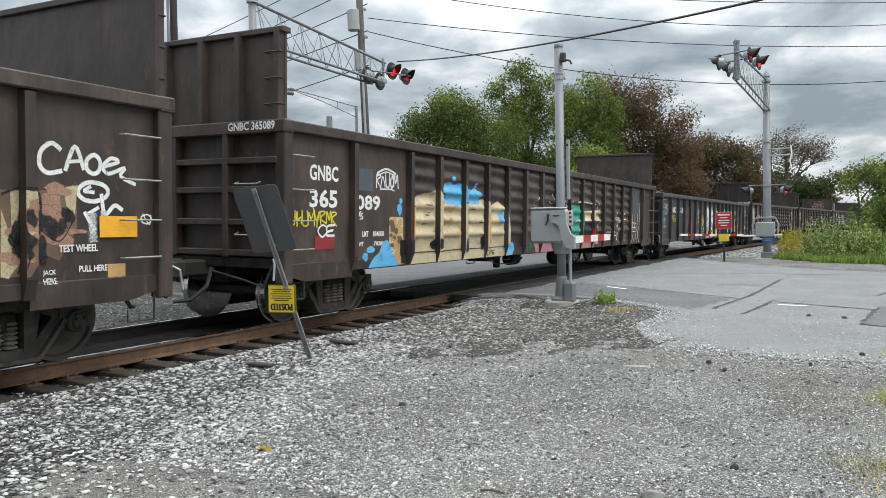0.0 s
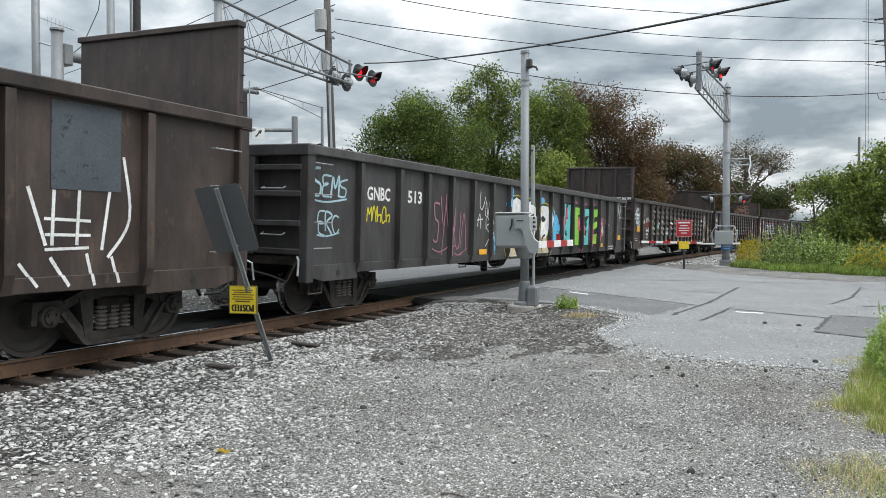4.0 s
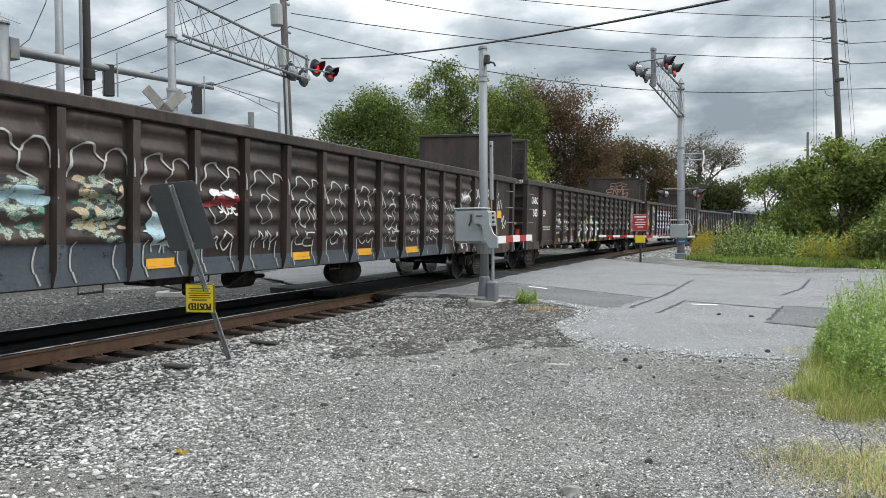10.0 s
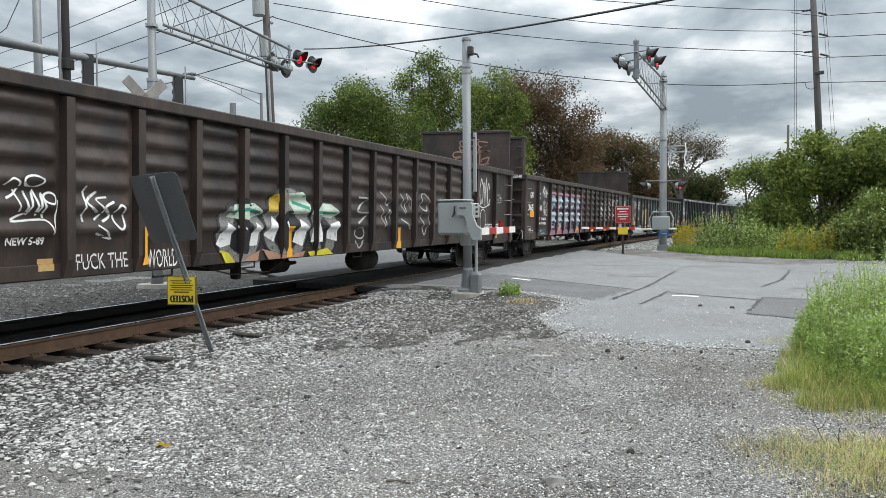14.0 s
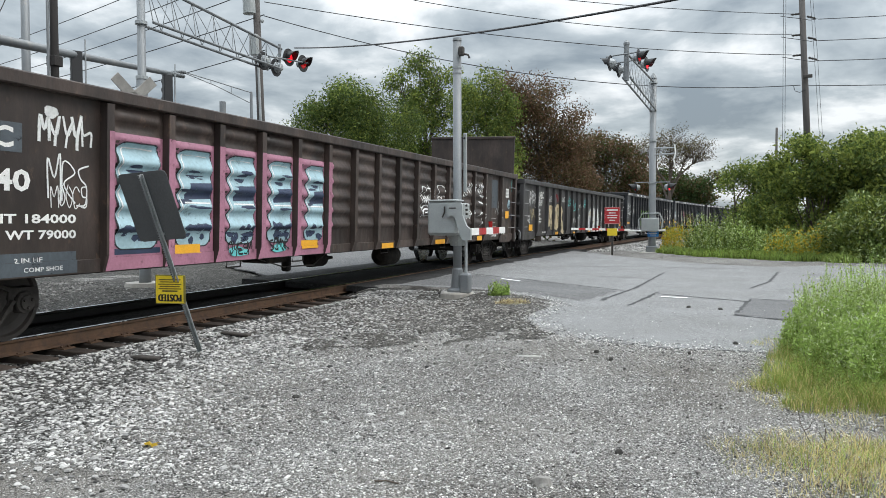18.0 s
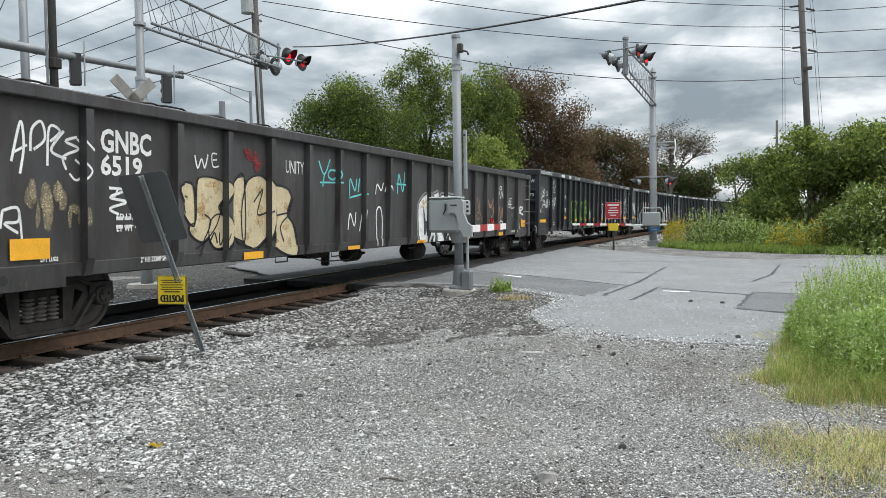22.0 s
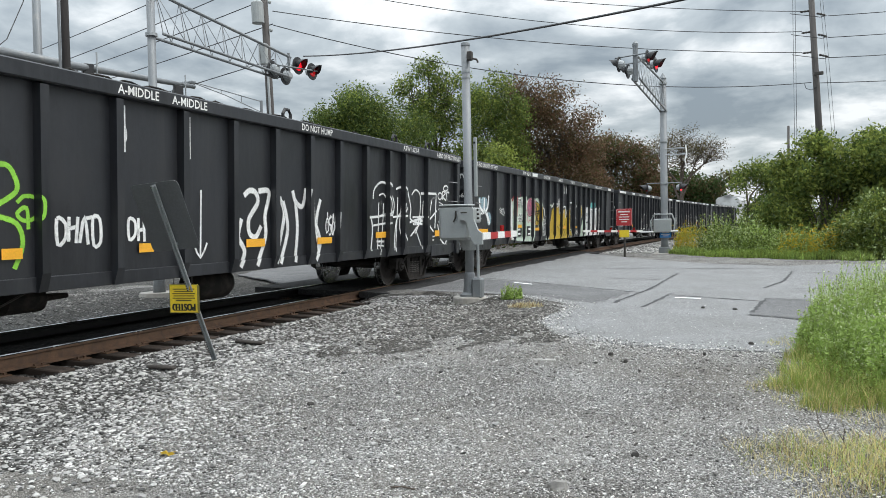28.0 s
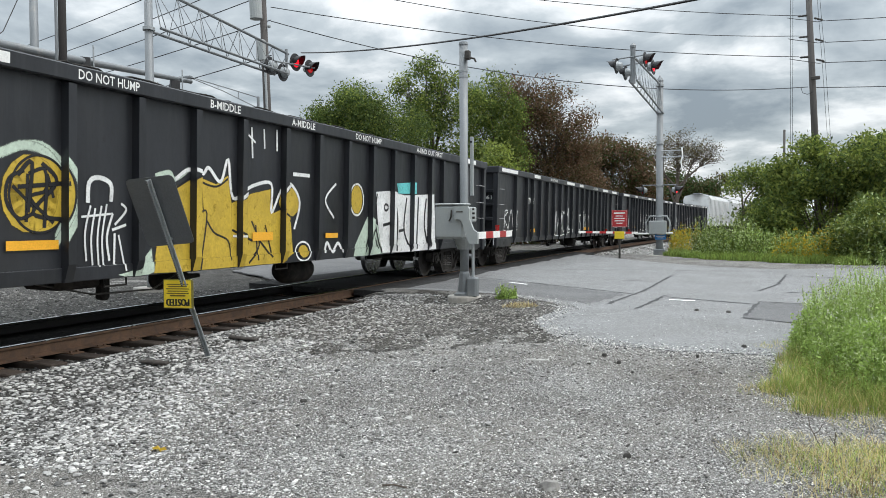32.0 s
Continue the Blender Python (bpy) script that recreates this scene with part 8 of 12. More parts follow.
paint(car_g, [(SP_WHITE, stroke([(1.09, 1.99), (1.18, 2.34), (1.22, 2.39), (1.24, 2.15), (1.19, 1.87)], 0.028) + stroke([(1.11, 2.08), (1.28, 2.17)], 0.024) + stroke([(1.32, 2.11), (1.34, 2.34), (1.46, 2.43), (1.5, 2.25), (1.36, 2.13)], 0.028) + stroke([(1.53, 1.97), (1.56, 2.38), (1.7, 2.35), (1.57, 2.23)], 0.028) + stroke([(1.75, 2.36), (1.58, 2.14), (1.78, 2.06)], 0.03) + stroke([(1.93, 2.31), (1.77, 2.25), (1.95, 2.18), (1.74, 2.08), (1.78, 1.94)], 0.028) + stroke([(1.9, 2.06), (2.04, 1.94), (1.92, 1.83), (1.82, 1.9)], 0.024) + stroke([(1.93, 2.29), (2.08, 2.17)], 0.024) + stroke([(0.98, 1.49), (0.95, 1.31)], 0.028) + stroke([(0.98, 1.49), (1.15, 1.52), (1.16, 1.38), (1, 1.36), (1.16, 1.26)], 0.028) + stroke([(1.18, 1.46), (1.21, 1.13)], 0.024)),
              (SP_CREAM, dabs(1.27, 2, 1.3, 1.73, 14, 914, 0.05, 0.1), 0.35),
              (SP_WHITE, stroke([(2.39, 1.76), (2.65, 1.74), (2.4, 1.65), (2.67, 1.6), (2.4, 1.52), (2.54, 1.45)], 0.03) + stroke([(2.54, 1.77), (2.47, 1.65)], 0.025) + stroke([(3.93, 2.25), (3.99, 2.08), (4.07, 2.21), (4.14, 2.09), (4.21, 2.28)], 0.024) + stroke([(4.41, 2.3), (4.3, 2.29), (4.32, 2.12), (4.45, 2.13)], 0.02) + stroke([(4.32, 2.21), (4.41, 2.22)], 0.024) + words('UNITY', 6.2, 6.77, 2.12, 2.33, 0) + stroke([(9.58, 1.85), (9.66, 2.06), (9.85, 1.94), (9.96, 2.1)], 0.032) + stroke([(10.04, 1.91), (10.15, 2.04), (10.3, 1.8)], 0.032) + stroke([(8.39, 1.15), (8.47, 1.46), (8.65, 1.22), (8.71, 1.49)], 0.032) + stroke([(8.87, 1.11), (9, 1.53)], 0.032) + stroke([(9.68, 0.8), (9.63, 1.46), (9.8, 1.59), (9.91, 1.38), (9.91, 0.79)], 0.036)),
              (SP_RED, dabs(5.1, 5.46, 2.08, 2.4, 8, 915, 0.07, 0.04), 0.5)], label="white hand tags on the first panels")
paint(car_g, [(SP_CYAN, stroke([(7.28, 2.39), (7.48, 2.16), (7.69, 2.44)], 0.035) + stroke([(7.48, 2.16), (7.42, 1.94)], 0.035) + stroke([(7.95, 2.17), (7.91, 2.12), (7.81, 2.08), (7.7, 2.09), (7.63, 2.13), (7.63, 2.19), (7.7, 2.24), (7.81, 2.25), (7.91, 2.23), (7.95, 2.17)], 0.035) + stroke([(7.33, 2.01), (8.01, 2.03)], 0.028) + stroke([(8.45, 1.79), (8.48, 2.12), (8.67, 1.9), (8.75, 2.13)], 0.035) + stroke([(8.87, 2.15), (8.81, 1.88)], 0.04) + stroke([(8.45, 1.76), (9.05, 1.85)], 0.032) + stroke([(10.69, 1.89), (10.76, 2.32), (10.98, 1.94), (11.08, 2.37)], 0.04) + stroke([(10.64, 2.1), (11.16, 2.1)], 0.036))], label="turquoise hand tags")
paint(car_g, [(SP_PEACH, stroke([(16.34, 1.92), (16.42, 1.65), (16.54, 1.52)], 0.035) + stroke([(16.56, 1.89), (16.5, 1.54)], 0.03) + stroke([(16.58, 1.39), (16.54, 1.32), (16.45, 1.29), (16.34, 1.3), (16.28, 1.36), (16.28, 1.42), (16.34, 1.48), (16.45, 1.49), (16.54, 1.45), (16.58, 1.39)], 0.03) + stroke([(16.59, 1.49), (16.78, 1.23)], 0.03) + stroke([(17.37, 1.86), (17.57, 1.63), (17.97, 1.92)], 0.035) + stroke([(17.44, 1.75), (17.92, 1.5), (17.53, 1.22), (17.85, 1.01), (17.32, 1.07)], 0.03) + stroke([(17.77, 1.84), (17.95, 1.5), (17.58, 1.29)], 0.035) + stroke([(18.51, 1.2), (18.56, 1.68), (18.72, 1.27), (18.88, 1.65), (18.97, 1.19)], 0.04)),
              (SP_WHITE, stroke([(18.77, 2.26), (18.75, 2.22), (18.68, 2.2), (18.61, 2.2), (18.56, 2.23), (18.56, 2.27), (18.61, 2.3), (18.68, 2.31), (18.74, 2.29), (18.77, 2.26)], 0.032) + stroke([(18.48, 1.89), (18.51, 2.15), (18.67, 1.93), (18.77, 2.15), (18.95, 1.95)], 0.04) + stroke([(18.99, 1.11), (18.94, 1.05), (18.8, 1.02), (18.64, 1.03), (18.54, 1.09), (18.54, 1.16), (18.64, 1.21), (18.79, 1.22), (18.93, 1.18), (18.99, 1.11)], 0.028) + stroke([(17.27, 1.08), (17.52, 0.97), (17.96, 1.22)], 0.035) + stroke([(19.49, 1.64), (19.68, 1.9), (19.73, 1.65)], 0.024) + stroke([(19.86, 1.94), (19.87, 1.65), (20.34, 1.66)], 0.024) + stroke([(21.01, 1.68), (21.43, 1.65), (21.06, 1.51), (21.48, 1.41)], 0.056))], label="orange and white line tags")
paint(car_g, [(SP_WHITE, stroke([(19.56, 1.93), (20.01, 1.96)], 0.012) + stroke([(19.56, 1.66), (20.01, 1.67)], 0.012) + stroke([(19.56, 1.93), (19.56, 1.66)], 0.012) + stroke([(20.01, 1.96), (20.01, 1.67)], 0.012) + stroke([(19.79, 1.95), (19.79, 1.76)], 0.012) + stroke([(19.56, 1.75), (20.01, 1.76)], 0.012) + words('2" H.F. COMP SHOES', 19.62, 20.26, 0.83, 0.87, 0) + words('LIFT LUGS', 21.31, 21.55, 0.98, 1.03, 0) + stroke([(20.96, 1.63), (21.14, 1.67)], 0.055) + stroke([(20.96, 1.56), (21.14, 1.58)], 0.055) + stroke([(20.96, 1.48), (21.18, 1.5)], 0.044) + stroke([(20.97, 1.64), (20.97, 1.49)], 0.036) + stroke([(21.01, 1.13), (21.07, 1.03), (20.97, 0.97), (21.11, 0.94), (21.03, 0.9), (21.12, 0.86)], 0.015)),
              (SP_GREY, stroke([(19.93, 1.49), (19.98, 1.37), (20.04, 1.48)], 0.012) + stroke([(20.07, 1.5), (20.09, 1.36), (20.17, 1.49), (20.12, 1.33)], 0.012) + stroke([(20.2, 1.31), (20.28, 1.2), (20.33, 1.28)], 0.015)),
              (YELLOW_REFL, fan([(21.26, 1.26), (21.36, 1.25), (21.46, 1.07), (21.74, 1.04), (21.74, 1.02), (21.26, 1.03)]))], label="small stencils and chalk marks")
paint(car_h, [(SP_WHITE, stroke([(0.87, 1.68), (1.09, 1.99), (1.31, 1.69)], 0.036) + stroke([(0.94, 1.79), (1.24, 1.81)], 0.035) + stroke([(1.21, 1.97), (1.45, 1.69), (1.66, 2)], 0.036) + stroke([(1.68, 1.86), (1.65, 1.76), (1.59, 1.71), (1.53, 1.73), (1.48, 1.8), (1.48, 1.9), (1.52, 1.98), (1.59, 2), (1.65, 1.95), (1.68, 1.86)], 0.036) + stroke([(1.67, 2.24), (1.64, 2.19), (1.56, 2.16), (1.47, 2.16), (1.41, 2.2), (1.41, 2.25), (1.47, 2.3), (1.56, 2.31), (1.64, 2.29), (1.67, 2.24)], 0.03) + stroke([(1.89, 2.03), (1.91, 1.69)], 0.042) + stroke([(2.19, 2.01), (1.92, 1.86), (2.33, 1.67)], 0.036) + stroke([(2.23, 1.79), (2.37, 2.09), (2.53, 1.77), (2.67, 2.13), (2.78, 1.77), (2.91, 2.11), (3.05, 1.82)], 0.035) + stroke([(2.59, 1.63), (2.85, 1.89)], 0.035) + stroke([(0.69, 2.23), (0.92, 2.15), (1.09, 2.4), (1.21, 2.16), (0.58, 2.07)], 0.024) + stroke([(0.58, 1.92), (0.86, 2.08), (1.21, 2.26)], 0.024) + stroke([(0.78, 2.33), (1.21, 2.23)], 0.028) + stroke([(0.53, 1.64), (0.7, 1.46), (0.59, 1.55), (0.74, 1.64)], 0.024) + stroke([(2.36, 2.75), (2.43, 2.54), (2.64, 2.77), (2.9, 2.56)], 0.028) + stroke([(2.5, 2.48), (2.87, 2.53), (2.58, 2.31), (2.9, 2.33)], 0.021))], label="white tag across the first black panels")
paint(car_h, [(SP_WHITE, stroke([(17.03, 1.91), (17.08, 2.1), (17.37, 2.25), (17.68, 2.21), (17.77, 2.01), (17.72, 1.67), (17.36, 1.57), (16.91, 1.54)], 0.042) + stroke([(17.28, 1.98), (17.5, 2.02), (17.68, 1.86), (17.63, 1.6)], 0.03) + stroke([(17.28, 1.84), (17.26, 1.33), (17.23, 0.9)], 0.03) + stroke([(17.5, 1.83), (17.45, 1.27), (17.34, 0.78)], 0.03) + stroke([(16.87, 1.54), (17.83, 1.6)], 0.036) + stroke([(17.03, 1.38), (17.83, 1.44)], 0.036) + stroke([(16.91, 1.57), (17, 1.34), (16.94, 0.88)], 0.042) + stroke([(17.19, 1.06), (17.54, 1.05)], 0.036) + stroke([(17.21, 0.98), (17.52, 0.96)], 0.03) + stroke([(17.86, 2.07), (18.01, 1.84), (17.95, 1.61), (17.75, 1.48)], 0.036) + stroke([(18.1, 2.14), (18.41, 2.18), (18.62, 1.92), (18.39, 1.68), (18.11, 1.44), (18.02, 0.85)], 0.042) + stroke([(18.19, 1.97), (18.14, 1.32), (18.09, 0.82)], 0.036) + stroke([(18.39, 1.85), (18.29, 1.32), (18.6, 0.94)], 0.036) + stroke([(17.95, 1.55), (18.71, 1.59)], 0.036) + stroke([(18.71, 2.11), (18.88, 1.75), (18.88, 1.5), (19.53, 1.39)], 0.042) + stroke([(18.92, 2.04), (19.15, 2.16), (19.41, 2.01), (19.34, 1.43), (19.11, 1.18)], 0.036) + stroke([(18.98, 1.55), (19.65, 1.56)], 0.036) + stroke([(19.13, 1.31), (19.53, 0.83)], 0.036) + stroke([(18.82, 1.44), (19.5, 1.5), (18.87, 1.13)], 0.042) + stroke([(19.44, 2.09), (20.37, 2.11)], 0.049) + stroke([(20.37, 2.11), (20.3, 1.29)], 0.049) + stroke([(19.58, 1.92), (19.5, 1.43)], 0.036) + stroke([(20.08, 1.94), (19.95, 1.43), (20.22, 1.21)], 0.042) + stroke([(19.88, 1.46), (20.43, 1.71)], 0.042) + stroke([(20.55, 1.43), (20.77, 1.54), (21.07, 1.36), (21.07, 0.99), (20.91, 0.85)], 0.056) + stroke([(20.48, 1.39), (20.63, 1.08), (20.98, 0.85)], 0.049) + stroke([(20.74, 2.07), (20.71, 2.01), (20.63, 1.98), (20.55, 1.99), (20.49, 2.03), (20.49, 2.08), (20.55, 2.13), (20.63, 2.14), (20.71, 2.12), (20.74, 2.07)], 0.03) + stroke([(20.8, 1.97), (20.79, 2.17), (20.98, 2.15), (20.82, 2.05), (21.03, 1.96)], 0.035) + stroke([(21.09, 1.97), (21.06, 2.16), (21.24, 2.16)], 0.035) + stroke([(21.15, 2.27), (21.11, 2.23), (21.02, 2.2), (20.93, 2.2), (20.86, 2.23), (20.86, 2.28), (20.92, 2.31), (21.02, 2.33), (21.11, 2.31), (21.15, 2.27)], 0.035) + stroke([(20.54, 1.92), (20.83, 1.84), (20.51, 1.74)], 0.021) + stroke([(20.97, 1.75), (21.59, 1.74), (21.12, 1.65), (21.62, 1.64)], 0.024) + stroke([(15.24, 1.63), (15.27, 1.29)], 0.025) + stroke([(15.24, 1.44), (15.35, 1.58)], 0.02) + stroke([(15.29, 1.47), (15.37, 1.28)], 0.02) + stroke([(15.4, 1.28), (15.44, 1.61), (15.49, 1.3), (15.53, 1.63)], 0.025)),
              (SP_PALE, stroke([(19.75, 1.43), (20, 1.9), (20.4, 2.05)], 0.06) + stroke([(17.36, 1.88), (17.63, 1.44)], 0.054), 0.35)], label="wild white outline letters")
paint(car_i, [(SP_ICE, fan([(1.48, 1.93), (1.41, 1.8), (1.24, 1.71), (1.03, 1.71), (0.87, 1.78), (0.81, 1.91), (0.87, 2.04), (1.03, 2.13), (1.24, 2.14), (1.41, 2.07)]) + fan([(1.8, 1.52), (1.76, 1.4), (1.66, 1.33), (1.54, 1.33), (1.45, 1.4), (1.41, 1.51), (1.45, 1.63), (1.54, 1.7), (1.66, 1.7), (1.76, 1.63)]) + fan([(0.89, 2.04), (0.87, 1.98), (0.82, 1.94), (0.75, 1.94), (0.7, 1.97), (0.68, 2.03), (0.7, 2.08), (0.75, 2.12), (0.82, 2.13), (0.87, 2.09)]), 0.5),
              (SP_WHITE, stroke([(0.74, 2.09), (0.81, 1.85), (1.07, 1.73)], 0.09) + stroke([(1.18, 2.11), (1.13, 1.66)], 0.102) + stroke([(1.55, 2.19), (1.46, 1.87), (1.25, 1.7)], 0.091) + stroke([(0.7, 1.59), (1.18, 1.76)], 0.048) + stroke([(1.36, 1.69), (1.65, 1.37)], 0.14) + stroke([(0.95, 1.79), (1.06, 1.64), (1.17, 1.83), (1.28, 1.62)], 0.03) + stroke([(2.54, 1.81), (2.75, 1.75), (2.92, 1.84), (3.07, 1.68)], 0.028) + stroke([(2.58, 1.73), (3.04, 1.62)], 0.021), 0.85),
              (SP_PEACH, dabs(0.52, 1.4, 1.12, 1.23, 5, 921, 0.1, 0.04), 0.7)], label="airy white splash of spray paint")
paint(car_i, [(SP_MINT, fan([(3.47, 2.06), (4.05, 2.21), (4.28, 2.17), (5.16, 2.26), (5.54, 2.13), (6.07, 2.26), (6.36, 1.94), (6.32, 0.74), (4.79, 0.8), (3.67, 0.86), (3.82, 1.39), (3.49, 1.84)]), 0.85),
              (SP_WHITE, fan([(3.47, 1.98), (3.82, 2.05), (3.89, 1.39), (4.04, 0.87), (3.67, 0.86), (3.53, 1.49)]) + stroke([(3.49, 2.33), (3.52, 2.03)], 0.07) + stroke([(5.44, 2.29), (5.5, 2.08)], 0.05), 0.7),
              (SP_RED, stroke([(3.82, 2.07), (4.05, 2.2), (4.03, 1.6)], 0.065) + stroke([(3.52, 0.98), (3.74, 0.87)], 0.05)),
              (SP_ROSE, fan([(6.22, 1.93), (6.15, 1.76), (5.98, 1.66), (5.77, 1.65), (5.61, 1.75), (5.54, 1.91), (5.61, 2.07), (5.77, 2.18), (5.98, 2.19), (6.15, 2.1)]), 0.6),
              (SP_PINK, stroke([(6.28, 1.94), (6.19, 1.74), (5.97, 1.64), (5.73, 1.67), (5.58, 1.81), (5.57, 2.01), (5.73, 2.16), (5.97, 2.21), (6.19, 2.12), (6.28, 1.94)], 0.024) + stroke([(4.2, 1.72), (4.45, 1.76)], 0.02) + stroke([(5.06, 1.78), (5.45, 1.81), (5.65, 1.4)], 0.024) + stroke([(5.65, 1.38), (5.96, 1.48), (6.29, 1.25)], 0.024) + stroke([(5.59, 1.97), (5.75, 2.1), (5.83, 1.83), (5.98, 2.11), (6.07, 1.81), (6.18, 2.03)], 0.03) + stroke([(4.76, 2.4), (4.77, 2.22)], 0.03)),
              (SP_BLACK, rect(4.39, 4.91, 0.94, 1.23) + rect(5.42, 5.96, 0.93, 1.27) + words('ATW', 4.4, 5.05, 1.89, 2.17, 0.03) + words('1663', 4.38, 5.03, 1.41, 1.69, 0.03) + stroke([(6.33, 1.97), (6.22, 1.73), (5.93, 1.61), (5.63, 1.64), (5.43, 1.82), (5.43, 2.05), (5.62, 2.24), (5.93, 2.3), (6.22, 2.2), (6.33, 1.97)], 0.024)),
              (SP_WHITE, words('ATW', 4.37, 5.02, 1.91, 2.2, 0) + words('1663', 4.35, 4.99, 1.43, 1.71, 0) + rect(4.5, 4.75, 1.14, 1.2) + rect(4.5, 4.76, 1, 1.06) + rect(5.7, 5.96, 1.14, 1.21) + rect(5.67, 5.96, 0.98, 1.04) + stroke([(2.54, 1.8), (2.64, 1.85), (2.75, 1.79), (2.9, 1.85)], 0.015) + stroke([(2.72, 1.68), (2.87, 1.74), (3.03, 1.67)], 0.012))], label="pale mint mural round the car number")
paint(car_i, [(SP_MINT, stroke([(6.46, 2.12), (6.87, 2.21), (7.25, 1.9), (7.26, 1.5), (7.06, 1.17)], 0.072)),
              (SP_GOLD, fan([(7.22, 1.7), (7.18, 1.52), (7.08, 1.38), (6.93, 1.3), (6.76, 1.3), (6.62, 1.38), (6.52, 1.52), (6.48, 1.69), (6.52, 1.86), (6.61, 2), (6.76, 2.09), (6.92, 2.09), (7.07, 2.02), (7.18, 1.88)])),
              (SP_BLACK, stroke([(7.22, 1.7), (7.18, 1.52), (7.08, 1.38), (6.93, 1.3), (6.76, 1.3), (6.62, 1.38), (6.52, 1.52), (6.48, 1.69), (6.52, 1.86), (6.61, 2), (6.76, 2.09), (6.92, 2.09), (7.07, 2.02), (7.18, 1.88), (7.22, 1.7)], 0.024) + stroke([(6.58, 1.88), (6.75, 2.02), (6.7, 1.5)], 0.042) + stroke([(6.87, 2.02), (7.06, 1.83), (6.76, 1.5), (7.13, 1.43)], 0.042) + stroke([(6.58, 1.76), (7.15, 1.82)], 0.042) + stroke([(6.94, 1.89), (6.9, 1.34)], 0.042))], label="gold oval tag with black letters")
